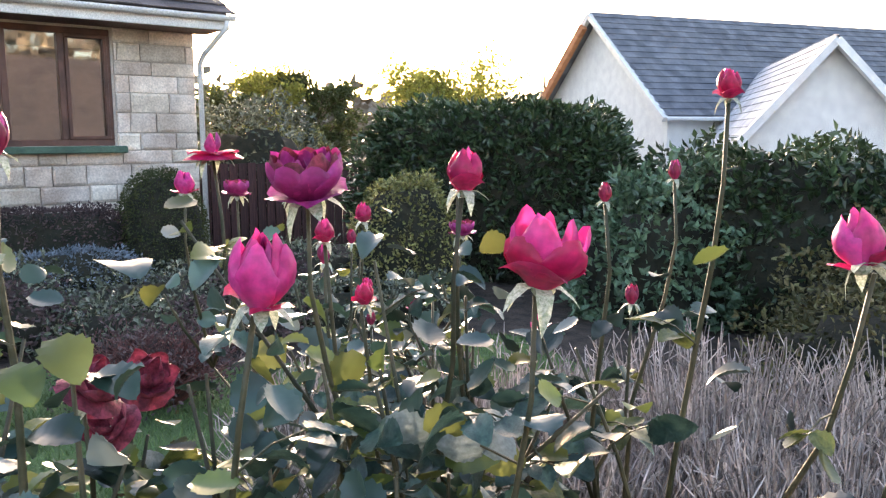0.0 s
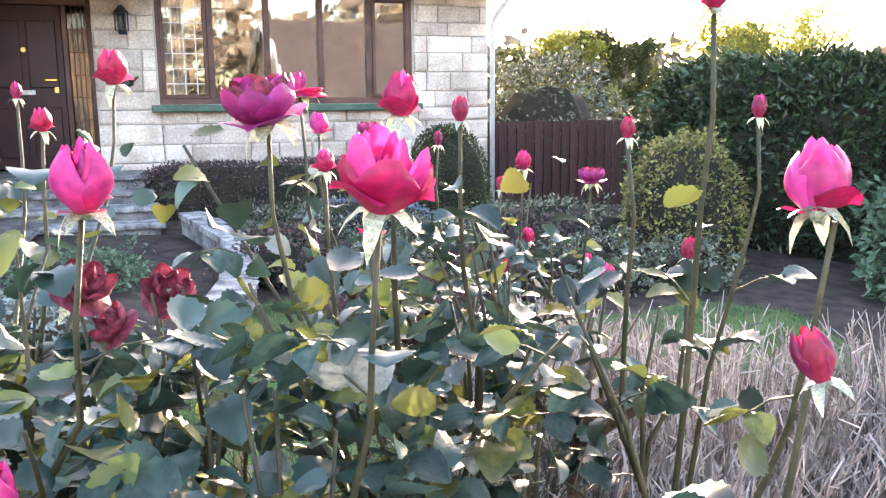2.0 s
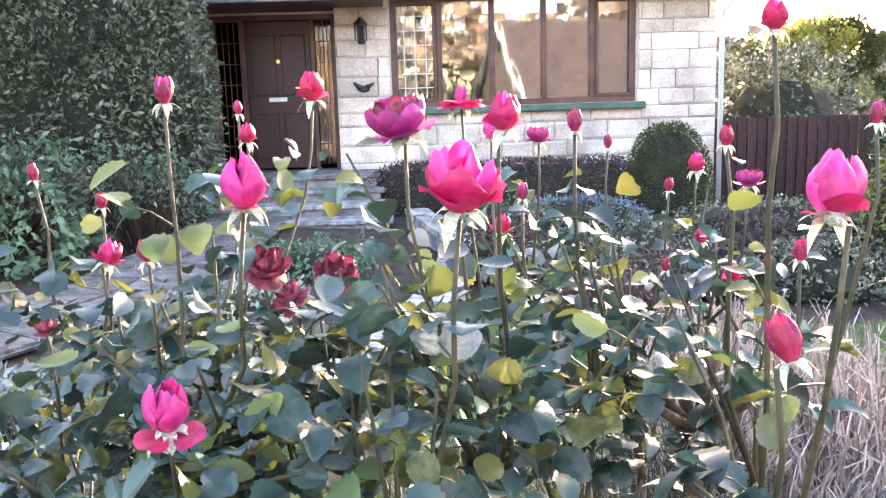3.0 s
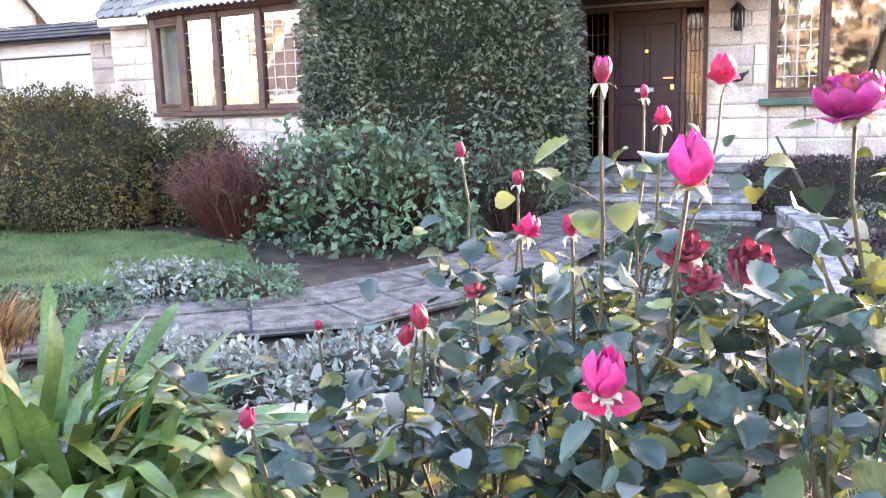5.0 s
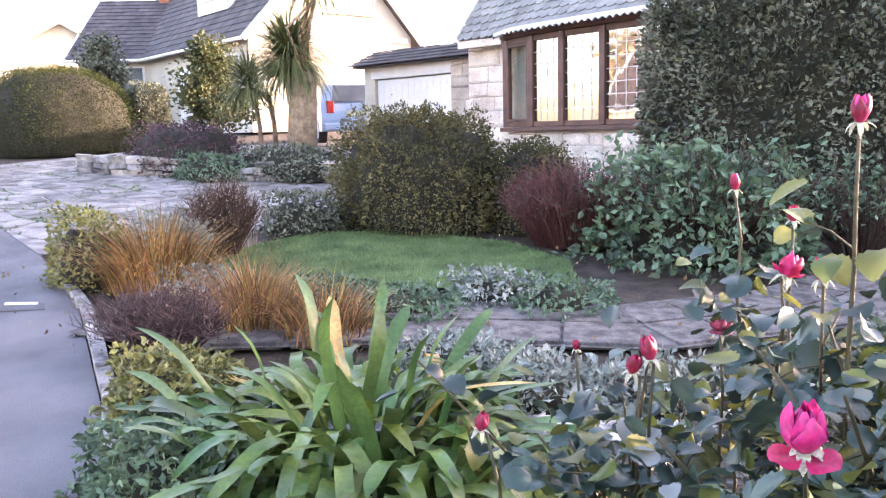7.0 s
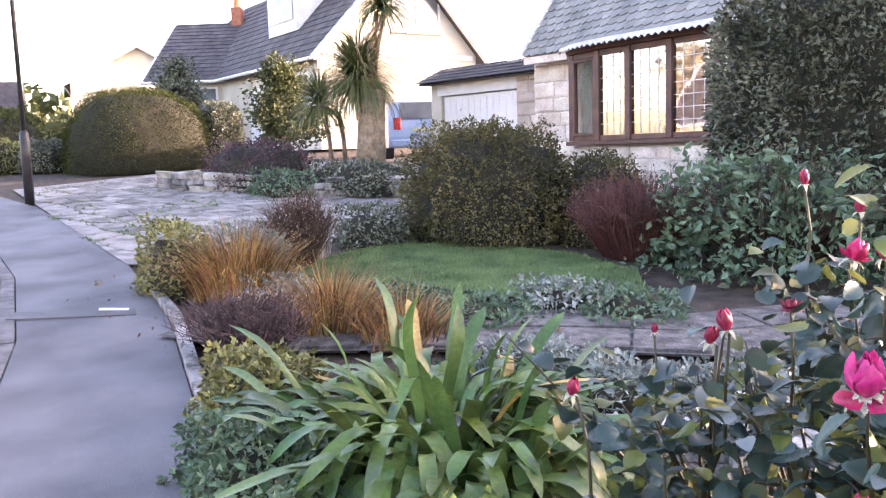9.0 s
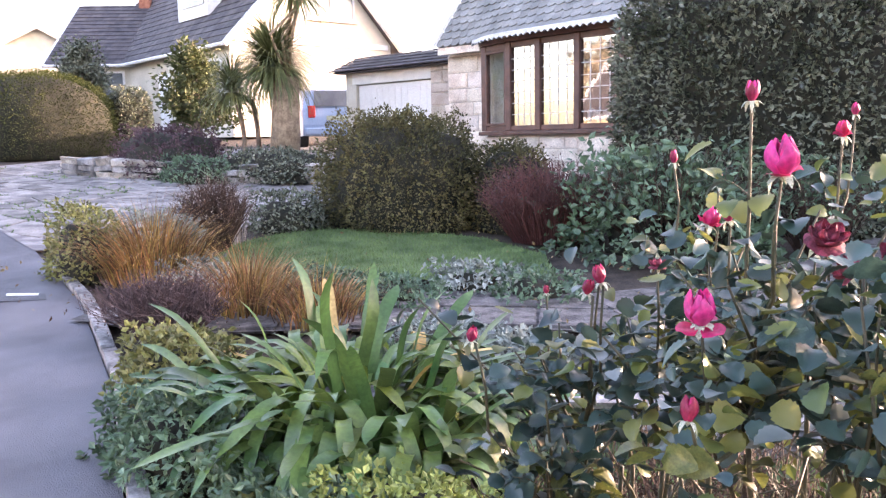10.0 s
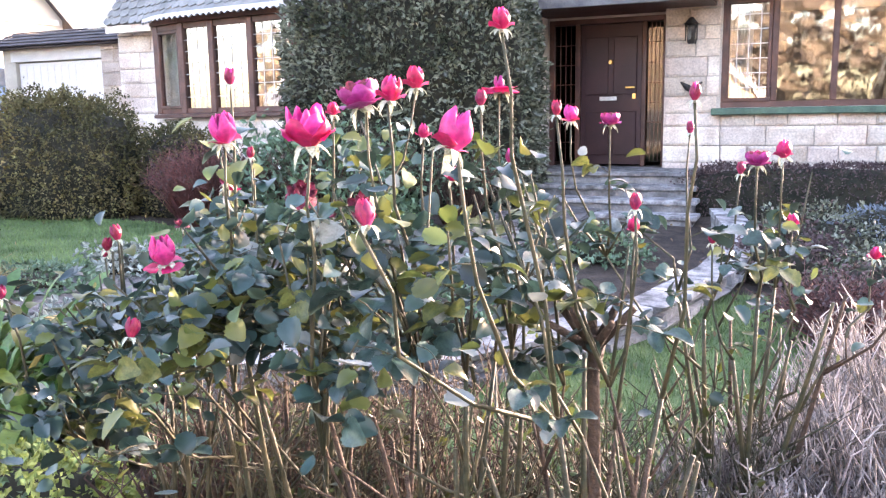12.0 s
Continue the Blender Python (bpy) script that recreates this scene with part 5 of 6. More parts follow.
nb3 = gable_house("house", "pale gabled house further up the road", (-55.2, 21.6), 160, 8.0, 8.0, 4.6, 6.8, 2.4, M_RENDER, M_TILE, tiles=False)
nb4 = gable_house("house", "distant house with dark roof and white boards", (-62.0, 14.0), 70, 3.4, 6.0, 2.4, 5.2, 2.4, M_RENDER, M_TILE, tiles=False)
house_window(nb3, -2, 2, 0.9, 2.3, -4.0), house_window(nb4, -2, 2, 0.9, 2.0, -4.0)
# right neighbours
nr = gable_house("house", "white house with long slate roof beyond the hedge", (28.25, 15.2), -17.4, 14.0, 7.0, 2.6, 5.6, 0.4, M_WHITE, M_SLATE, row=0.3)
# slate paled by frost, with the sun's glare on it put into the colour
M_FROST_GLARE = material("frost_glare_slate", (0.4, 0.42, 0.45), (0.6, 0.62, 0.64), 2.0, 0.6, 0.2, 30, island=0.1)
nr2 = gable_house("house", "white gabled house beyond the hedge, roof paled by frost and sun glare", (21.6, 10.9), 38.5, 7.6, 3.6, 1.75, 3.8, 0.4, M_WHITE, M_FROST_GLARE, row=0.25)
bag = Bag()
bag.tube([(-7.45, 3.6, 2.3), (-7.45, 0.2, 5.2)], [0.14, 0.14], 4)
bag.make("ridge_tiles", M_ORANGE, nr, "orange hip tiles")
# across the road, behind the camera: what the windows mirror
M_TAN = material("tan_render", (0.5, 0.4, 0.28), (0.62, 0.5, 0.36), 1.5, 0.9, 0.2)
op = gable_house("house", "tan rendered gabled house across the road", (-4.0, -19.0), 90, 10.0, 9.0, 3.0, 7.0, -0.3, M_TAN, M_TILE, tiles=False)
op2 = gable_house("house", "tan rendered house across the road", (12.0, -20.0), 172, 12.0, 9.0, 3.0, 6.6, -0.6, M_TAN, M_TILE, tiles=False)
op3 = gable_house("house", "tan rendered house up the road", (-22.0, -17.0), 168, 12.0, 9.0, 3.0, 6.6, 0.2, M_TAN, M_TILE, tiles=False)
for o in (op2, op3):
    house_window(o, -3.5, -1.0, 1.0, 2.4, -4.5, splits=3), house_window(o, 1.0, 3.5, 1.0, 2.4, -4.5, splits=3)
house_window(op, -2.2, 2.2, 1.0, 2.5, 5.0, face="end", splits=3)


def tree(name, label, xy, z, height, crown, n, leaf, mat, trunk=0.12, category="tree", cone=False, bare=False):
    t = thing(name, label, category, (*xy, z))
    bag, limbs, tips = Bag(), Bag(), []
    bag.tube([(0, 0, -0.1), (0.03, 0.02, height * 0.4), (0, 0, height * 0.95)], [trunk, trunk * 0.7, trunk * 0.12], 8)
    for k in range(46 if cone else 30):
        f = R.uniform(0.22, 0.95)
        a = R.uniform(0, 6.28)
        reach = crown * ((1.05 - f) if cone else math.sin(math.pi * min(0.95, max(0.08, (f - 0.12)))) * 0.95)
        b = Vector((0, 0, height * f * 0.9))
        e = b + Vector((math.cos(a) * reach, math.sin(a) * reach, reach * (0.1 if cone else 0.7)))
        limbs.tube([b, b.lerp(e, 0.5) + Vector((0, 0, 0.08)), e], [trunk * 0.35 * (1.1 - f), trunk * 0.2 * (1.1 - f), 0.008], 4)
        for _ in range(5 if not bare else 12):
            q = b.lerp(e, R.uniform(0.35, 1.0))
            g = q + Vector((R.gauss(0, 0.3), R.gauss(0, 0.3), R.gauss(0.1, 0.22))) * crown * (0.45 if cone else 0.55)
            if bare:
                limbs.tube([q, g], [0.012, 0.004], 3)
            tips.append(g)
    bag.make("trunk", M_TRUNK, t)
    tagged(limbs.make("branch_mass", M_TRUNK, t), kind="stuff")
    if not bare:
        at = np.array([tips[R.randrange(len(tips))] for _ in range(n)]) + RN.normal(0, crown * 0.09, (n, 3))
        at[:, 2] = np.maximum(at[:, 2], 0.15)
        leaf_mesh("crown", at, at * np.array((1, 1, 0.2)) / crown, leaf, mat, t, wild=0.8)
    return t


tree("golden_conifer", "golden conifer lit by low sun", (9.6, 16.8), 0.6, 3.2, 0.95, 9000, 0.10, M_GOLD, cone=False)
tree("conifer", "dark green conifer beside the golden one", (10.6, 16.3), 0.6, 3.0, 0.9, 8000, 0.10, M_OLIVE)
tree("golden_conifer", "spreading golden shrub beyond the hedge", (15.2, 17.2), 0.5, 3.3, 1.7, 9000, 0.12, M_GOLD)
tree("conifer", "olive evergreen behind the fence", (8.2, 15.5), 0.7, 2.3, 0.8, 6000, 0.10, M_OLIVE)
tree("conifer", "small golden-green evergreen behind the fence", (8.9, 14.2), 0.7, 1.5, 0.6, 5000, 0.08, M_YELLOW)
tree("bare_tree", "small bare winter tree", (23.3, 21.2), 0.5, 4.6, 1.3, 0, 0, M_TRUNK, bare=True)
M_WOODS = material("hazy_brown_woods", (0.16, 0.13, 0.10), (0.28, 0.24, 0.18), 0.4, 0.95, 0.0, island=0.3)
woods = thing("far_woods", "hazy brown winter woods in the distance", "woods", (0, 0, 0), kind="stuff")
wa = np.array([(R.uniform(-20, 75), R.uniform(48, 62), R.uniform(0, 1)) for _ in range(9000)])
wa[:, 2] = 0.5 + wa[:, 2] ** 0.7 * (4.6 + 0.9 * np.sin(wa[:, 0] * 0.6) + 0.5 * np.sin(wa[:, 0] * 1.7))
leaf_mesh("crowns", wa, np.tile((0, -0.5, 0.5), (len(wa), 1)), 0.9, M_WOODS, woods, aspect=0.8)
woods2 = thing("far_woods", "hazy green woods up the road", "woods", (0, 0, 0), kind="stuff")
wa = np.array([(R.uniform(-110, -60), R.uniform(-12, 45), R.uniform(0, 1)) for _ in range(7000)])
wa[:, 2] = 2.5 + wa[:, 2] ** 0.7 * (4.0 + 0.9 * np.sin(wa[:, 1] * 0.5))
leaf_mesh("crowns", wa, np.tile((0.5, 0, 0.5), (len(wa), 1)), 1.0, M_OLIVE, woods2, aspect=0.8)
woods3 = thing("far_woods", "bare sunlit trees across the road", "woods", (0, 0, 0), kind="stuff")
wa = np.array([(R.uniform(-50, 40), R.uniform(-42, -28), R.uniform(0, 1)) for _ in range(8000)])
wa[:, 2] = wa[:, 2] ** 0.7 * (8.5 + 1.5 * np.sin(wa[:, 0] * 0.5))
leaf_mesh("crowns", wa, np.tile((0, 0.5, 0.5), (len(wa), 1)), 1.1, M_WOODS, woods3, aspect=0.7)


# cordyline palm with two thin companions
palm = thing("cordyline_palm", "cordyline palm with shaggy trunk and spiky crown", "palm", (-11.85, 9.05, 1.5))
bag = Bag()
bag.tube([(0, 0, 0), (0.05, 0.02, 0.9), (0.1, 0.05, 1.75)], [0.3, 0.27, 0.24], 12)
bag.make("trunk", M_PALMTRUNK, palm, "shaggy pale trunk", True)
bag = Bag()
for sx, sy, h in ((-0.55, -0.5, 1.25), (-0.4, -0.28, 1.35)):
    bag.tube([(sx, sy, 0), (sx - 0.05, sy, h * 0.6), (sx - 0.16, sy - 0.02, h)], [0.05, 0.045, 0.045], 7)
bag.make("side_trunk", M_TRUNK, palm)


def palm_head(cx, cy, cz, n, L, w):
    vs, fs = [], []
    for k in range(n):
        a, el = R.uniform(0, 6.28), R.uniform(-0.5, 1.5)
        l = L * R.uniform(0.7, 1.1)
        ca, sa = math.cos(a), math.sin(a)
        o = len(vs)
        x = h = 0.0
        for s in range(4):
            ww = w * (1 - s / 3.1)
            vs += [(cx + x * ca - ww * sa, cy + x * sa + ww * ca, cz + h), (cx + x * ca + ww * sa, cy + x * sa - ww * ca, cz + h)]
            x += math.cos(el) * l / 3
            h += math.sin(el) * l / 3
            el -= 0.46
        for s in range(3):
            i = o + 2 * s
            fs.append((i, i + 1, i + 3, i + 2))
    return vs, fs


tagged(mesh_ob("crown", *palm_head(-0.25, 0.0, 1.95, 1300, 1.3, 0.024), M_PALM, palm), kind="stuff")
tagged(mesh_ob("crown", *palm_head(-0.75, -0.6, 1.5, 420, 0.95, 0.024), M_PALM, palm), kind="stuff")
tagged(mesh_ob("crown", *palm_head(0.25, 0.2, 3.3, 300, 0.95, 0.03), M_PALM, palm), kind="stuff")
bag = Bag()
for k in range(7):
    bag.tube([(0.12, 0.06, 1.7), (0.1 + R.gauss(0, 0.15), 0.05 + R.gauss(0, 0.15), 2.5), (0.25 + R.gauss(0, 0.2), 0.2 + R.gauss(0, 0.2), 3.2)], [0.035, 0.03, 0.02], 5)
bag.make("upper_stem", M_PALMTRUNK, palm)
tree("conifer", "feathery grey-green conifer by the palm", (-15.9, 9.6), 1.7, 2.75, 1.15, 6000, 0.11, M_OLIVE, cone=True)
dome_shrub("raised_bed_shrub", "purple-brown shrub in the raised bed", (-13.6, 7.6), (1.55, 0.9, 0.95), 6000, 0.06, M_PURPLE, rough=0.25, wild=1.2, z=1.35)
dome_shrub("raised_bed_shrub", "low mixed green shrubs in the raised bed", (-11.0, 8.2), (1.3, 0.7, 0.5), 4000, 0.07, M_HEDGE, rough=0.35, wild=1.2, z=1.35)
dome_shrub("raised_bed_shrub", "low green shrub by the drive wall", (-12.0, 7.2), (0.9, 0.5, 0.4), 2500, 0.06, M_FUCHSIA, rough=0.35, wild=1.2, z=1.35)
M_PALEROCK = material("pale_field_stone", (0.24, 0.22, 0.19), (0.46, 0.43, 0.38), 5.0, 0.9, 0.7, 35, vary=0.3, place=True)
bed_wall = thing("raised_bed_wall", "low rough stone wall round the neighbours' raised bed", "wall", (0, 0, 0))
BW = [(-15.6, 6.6), (-15.2, 6.25), (-14.2, 6.45), (-12.6, 7.0), (-11.0, 7.5), (-9.6, 8.2)]
for k in range(len(BW) - 1):
    p, q = Vector(BW[k]), Vector(BW[k + 1])
    n = max(1, round((q - p).length / 0.42))
    for i in range(n):
        c = p.lerp(q, (i + 0.5) / n)
        for j in range(3 if R.random() < 0.6 else 2):
            o = shared("rock", STONES[(i * 2 + j) % 6], bed_wall, pose(c.x, c.y, gz(*c) + 0.05 + 0.12 * j, R.uniform(-6, 6), R.uniform(-6, 6), math.degrees(math.atan2((q - p).y, (q - p).x)) + R.uniform(-8, 8)) @ Matrix.Diagonal(((q - p).length / n * R.uniform(0.8, 1.0), 0.24, R.uniform(0.09, 0.15), 1)))
            o.material_slots[0].link = 'OBJECT'
            o.material_slots[0].material = R.choice((M_ROCK, M_PALEROCK, M_PALEROCK))
dome_shrub("clipped_dome_hedge", "huge smooth clipped olive conifer dome by the road", (-21.0, 8.1), (1.95, 1.8, 2.08), 34000, 0.042, M_DOME, "hedge", power=2.6, rough=0.06, shrink=0.96, wild=0.35)
box_hedge("clipped_hedge", "dark clipped upright hedge by the neighbours' window", (-20.3, 10.2), (0.42, 0.5, 1.65), 0, 5000, 0.08, M_HEDGE, z=1.9)
box_hedge("clipped_hedge", "clipped green hedge up the road", (-33.0, 6.5), (4.5, 1.2, 2.0), 10, 8000, 0.15, M_OLIVE, z=1.9)
dome_shrub("roadside_bush", "low rounded light green bush by the road", (-24.0, 5.2), (1.1, 1.0, 0.9), 4000, 0.08, M_YELLOW, rough=0.15)
dome_shrub("roadside_bush", "dark low bush by the road", (-22.8, 6.4), (0.8, 0.8, 0.8), 3000, 0.08, M_HEDGE, rough=0.2)
tree("conifer", "small dark spruce in front of the chalet", (-28.5, 12.6), 2.1, 3.9, 1.5, 6000, 0.14, M_HEDGE, cone=True)

# lamp post
post = thing("street_lamp", "black street lamp post on the pavement edge", "lamp post", (-14.9, 3.7, gz(-14.9, 3.7)))
bag = Bag()
bag.tube([(0, 0, -0.05), (0, 0, 1.25), (0, 0, 1.3)], [0.085, 0.08, 0.045], 14)
bag.make("base", M_BLACK, post, smooth=True)
bag = Bag()
bag.tube([(0, 0, 1.29), (0, 0, 5.0), (0, 0, 5.2)], [0.04, 0.034, 0.03], 12)
bag.make("column", M_BLACK, post, smooth=True)
bm = bmesh.new()
bmesh.ops.create_cone(bm, cap_ends=True, segments=14, radius1=0.14, radius2=0.09, depth=0.3, matrix=pose(0, 0, 5.3))
part("lamp_head", bm, M_BLACK, post)

# car on the drive
M_CAR = material("pale_blue_car_paint", (0.24, 0.33, 0.46), (0.28, 0.38, 0.52), 1.0, 0.3, 0.0, coat=0.6)
M_TYRE = material("tyre_rubber", (0.015, 0.015, 0.015), (0.03, 0.03, 0.03), 20.0, 0.9, 0.2)
M_REDLAMP = material("red_tail_lamp", (0.35, 0.02, 0.02), (0.45, 0.03, 0.03), 9.0, 0.2, 0.0)
car = thing("car", "pale blue hatchback parked on the drive", "car", (-16.6, 13.8, 1.87))
car.rotation_euler = (0, 0, radians(152))
prof = [(-2.0, 0.28), (-2.05, 0.55), (-1.98, 0.95), (-1.72, 1.42), (-1.2, 1.5), (0.3, 1.46), (1.0, 0.98), (1.85, 0.82), (2.0, 0.5), (1.95, 0.28)]
bm = bmesh.new()
rings = []
for y, k in ((-0.84, 0.96), (-0.7, 1.0), (0.7, 1.0), (0.84, 0.96)):
    rings.append([bm.verts.new((x, y * (0.84 if z > 1.0 else 1.0), 0.28 + (z - 0.28) * k)) for x, z in prof])
for a, b in zip(rings, rings[1:]):
    for i in range(len(prof)):
        j = (i + 1) % len(prof)
        bm.faces.new((a[i], a[j], b[j], b[i]))
bm.faces.new(rings[0]), bm.faces.new(rings[-1][::-1])
bmesh.ops.recalc_face_normals(bm, faces=bm.faces[:])
body = part("body", bm, M_CAR, car)
bm = bmesh.new()
rv = [bm.verts.new(p) for p in ((-2.0, -0.56, 1.0), (-2.0, 0.56, 1.0), (-1.755, 0.5, 1.4), (-1.755, -0.5, 1.4))]
bm.faces.new(rv)
bmesh.ops.solidify(bm, geom=bm.faces[:], thickness=0.012)
part("rear_window", bm, M_GLASSD, body)
for s in (-1, 1):
    bm = bmesh.new()
    add_box(bm, (-2.035, s * 0.62 - 0.09, 0.72), (-1.96, s * 0.62 + 0.09, 1.02), 0.015)
    part("tail_light", bm, M_REDLAMP, body, "red tail light")
bm = bmesh.new()
add_box(bm, (-2.075, -0.26, 0.66), (-2.05, 0.26, 0.77), 0.004)
part("number_plate", bm, M_SEPAL, body, "pale plate")
bm = bmesh.new()
add_box(bm, (-2.12, -0.8, 0.3), (-2.0, 0.8, 0.48), 0.03)
part("bumper", bm, M_CAR, body)
for x in (-1.3, 1.3):
    for y in (-0.74, 0.74):
        bm = bmesh.new()
        bmesh.ops.create_cone(bm, cap_ends=True, segments=22, radius1=0.3, radius2=0.3, depth=0.2, matrix=pose(x, y, 0.3, 90, 0, 0))
        wheel = part("wheel", bm, M_TYRE, car)
        bm = bmesh.new()
        bmesh.ops.create_cone(bm, cap_ends=True, segments=18, radius1=0.19, radius2=0.17, depth=0.215, matrix=pose(x, y, 0.3, 90, 0, 0))
        part("rim", bm, M_LEAD, wheel)

# drive_stone: crazy paving of the drive: uneven flat stones with mossy joints
drive = thing("driveway_paving", "uneven weathered stone paving with mossy joints", "paving", kind="structure")
DRIVE = [(-7.7, 2.85), (-14.4, 3.85), (-17.5, 4.6), (-18, 8.5), (-16.2, 12.5), (-9.0, 12.5), (-7.9, 9.3), (-7.4, 6.5), (-7.1, 4.1)]
jit = {}


def corner(i, j):
    if (i, j) not in jit:
        jit[i, j] = (-18.4 + 0.52 * i + (0.26 if j % 2 else 0) + R.uniform(-0.15, 0.15), 2.6 + 0.42 * j + R.uniform(-0.12, 0.12))
    return jit[i, j]


rest, moss, near = Bag(), Bag(), 0
for j in range(24):
    for i in range(23):
        q = [corner(i, j), corner(i + 1, j), corner(i + 1, j + 1), corner(i, j + 1)]
        cx, cy = sum(p[0] for p in q) / 4, sum(p[1] for p in q) / 4
        if not inside(DRIVE, cx, cy):
            continue
        k, up = R.uniform(0.86, 0.95), R.uniform(0.012, 0.028)
        top = [(cx + (x - cx) * k * 0.95, cy + (y - cy) * k * 0.95, gz(x, y) + up) for x, y in q]
        low = [(cx + (x - cx) * k, cy + (y - cy) * k, gz(x, y) - 0.01) for x, y in q]
        fs = [(0, 1, 2, 3)] + [(a + 4, (a + 1) % 4 + 4, (a + 1) % 4, a) for a in range(4)]
        if cy < 7.0 and near < 240:
            near += 1
            mesh_ob("stone", top + low, fs, M_PAVE, drive)
        else:
            rest.add(top + low, fs)
        for _ in range(14 if cy < 6.0 else 3):
            e = R.randrange(4)
            f = R.random()
            x = q[e][0] * (1 - f) + q[(e + 1) % 4][0] * f + R.gauss(0, 0.03)
            y = q[e][1] * (1 - f) + q[(e + 1) % 4][1] * f + R.gauss(0, 0.03)
            if noise.noise(Vector((x * 0.7, y * 0.7, 3.0))) > -0.05:
                for _ in range(3):
                    a, h = R.uniform(0, 6.28), R.uniform(0.02, 0.06)
                    moss.add([(x - 0.012 * math.cos(a), y - 0.012 * math.sin(a), gz(x, y)), (x + 0.012 * math.cos(a), y + 0.012 * math.sin(a), gz(x, y)), (x + R.gauss(0, 0.02), y + R.gauss(0, 0.02), gz(x, y) + h)], [(0, 1, 2)])
tagged(rest.make("paving_mass", M_PAVE, drive), kind="stuff")
tagged(moss.make("moss_tufts", M_GRASS, drive), kind="stuff")

# ---------- roses ----------
def leaflet(seed, mat):
    """An ovate, folded, toothed leaflet with a sunk midrib, base at 0, tip at y = 1."""
    r = random.Random(seed)
    k, cup, fold, twist = r.uniform(0.72, 0.95), r.uniform(-0.2, 0.34), r.uniform(0.08, 0.42), r.uniform(-0.25, 0.25)
    vs, fs = [], []
    n = 13
    for i in range(n + 1):
        y = i / n
        w = 0.46 * math.sin(math.pi * y ** 0.82) ** 0.75 if 0 < i < n else 0.012
        tooth = 1.0 + (0.07 if i % 2 else -0.05) * (0 < i < n)
        z = -cup * (y - 0.4) ** 2 * 2 + (0.012 if i % 2 else -0.008)
        for u in (-1.0, -0.5, 0.0, 0.5, 1.0):
            x = u * w * k * (tooth if abs(u) == 1 else 1.0)
            lift = fold * abs(u) ** 1.5 * w + (0.02 if abs(u) == 0.5 else 0.0) * w * 2 + twist * u * w * y
            vs.append((x, y - 0.05 * abs(u) * (i % 2), z + lift))
    for i in range(n):
        for j in range(4):
            a = i * 5 + j
            fs.append((a, a + 1, a + 6, a + 5))
    me = bpy.data.meshes.new("leaflet")
    me.from_pydata(vs, [], fs)
    me.polygons.foreach_set("use_smooth", [True] * len(me.polygons))
    me.materials.append(mat)
    return me


LEAFLETS = {m.name: [leaflet(k, m) for k in range(8)] for m in (M_LEAF, M_LEAFY, M_LEAFP)}


def petal(seed, kind, mat):
    """A cupped petal as a patch round the bloom's axis; unit height, radius about 0.5."""
    r = random.Random(seed)
    vs, fs = [], []
    nu, nv = 6, 7
    span = radians(62 if kind == "bud" else 58)
    for j in range(nv + 1):
        v = j / nv
        if kind == "bud":
            rad = 0.10 + 0.36 * math.sin(math.pi * min(1, 0.06 + 0.80 * v))
        elif kind == "cup":
            rad = 0.10 + 0.40 * math.sin(math.pi * min(1.0, 0.05 + 0.62 * v))
        elif kind == "flare":
            rad = 0.10 + 0.38 * math.sin(math.pi * 0.5 * min(1.0, v * 1.2)) + 0.2 * v ** 4
        else:
            rad = 0.08 + 0.75 * v
        for i in range(nu + 1):
            u = 2 * i / nu - 1
            wide = math.sin(math.pi * (0.22 + 0.5 * v)) ** 0.7
            tip = 1 - 0.5 * abs(u) ** 1.9 * v
            z = (v * tip if kind != "flat" else v * 0.35 - 0.5 * v * v) + r.uniform(-0.012, 0.012)
            ang = u * span * wide
            rr = rad * (1 + r.uniform(-0.03, 0.03)) + 0.03 * v * math.cos(u * 7 + seed)
            vs.append((rr * math.sin(ang), -rr * math.cos(ang), z))
    for j in range(nv):
        for i in range(nu):
            a = j * (nu + 1) + i
            fs.append((a, a + 1, a + nu + 2, a + nu + 1))
    me = bpy.data.meshes.new("petal")
    me.from_pydata(vs, [], fs)
    me.polygons.foreach_set("use_smooth", [True] * len(me.polygons))
    me.materials.append(mat)
    return me


PETALS = {(k, m.name): [petal(s, k, m) for s in range(3)] for k in ("bud", "cup", "flare", "flat") for m in (M_PINK, M_RED, M_MAGENTA, M_WITHER, M_CRIMSON)}


def calyx_mesh():
    bag = Bag()
    bag.tube([(0, 0, -0.16), (0, 0, -0.1), (0, 0, 0.0), (0, 0, 0.08)], [0.05, 0.12, 0.15, 0.12], 8)
    for k in range(5):
        a = k * 2 * math.pi / 5
        c, s = math.cos(a), math.sin(a)
        drop = (0.15, 0.55, 0.3, 0.7, 0.0)[k]
        pts = [(0.1, 0.02, 0.08), (0.3, 0.02 - 0.1 * drop, 0.1), (0.5 - 0.1 * drop, -0.1 - 0.32 * drop, 0.07), (0.62 - 0.2 * drop, -0.22 - 0.6 * drop, 0.005)]
        vs, fs = [], []
        for x, z, w in pts:
            vs += [(x * c - w * s * 1.4, x * s + w * c * 1.4, z), (x * c, x * s, z - 0.015), (x * c + w * s * 1.4, x * s - w * c * 1.4, z)]
        for i in range(3):
            fs += [(3 * i, 3 * i + 1, 3 * i + 4, 3 * i + 3), (3 * i + 1, 3 * i + 2, 3 * i + 5, 3 * i + 4)]
        bag.add(vs, fs)
    me = bpy.data.meshes.new("calyx")
    me.from_pydata([tuple(v) for v in bag.v], [], bag.f)
    me.materials.append(M_SEPAL)
    return me


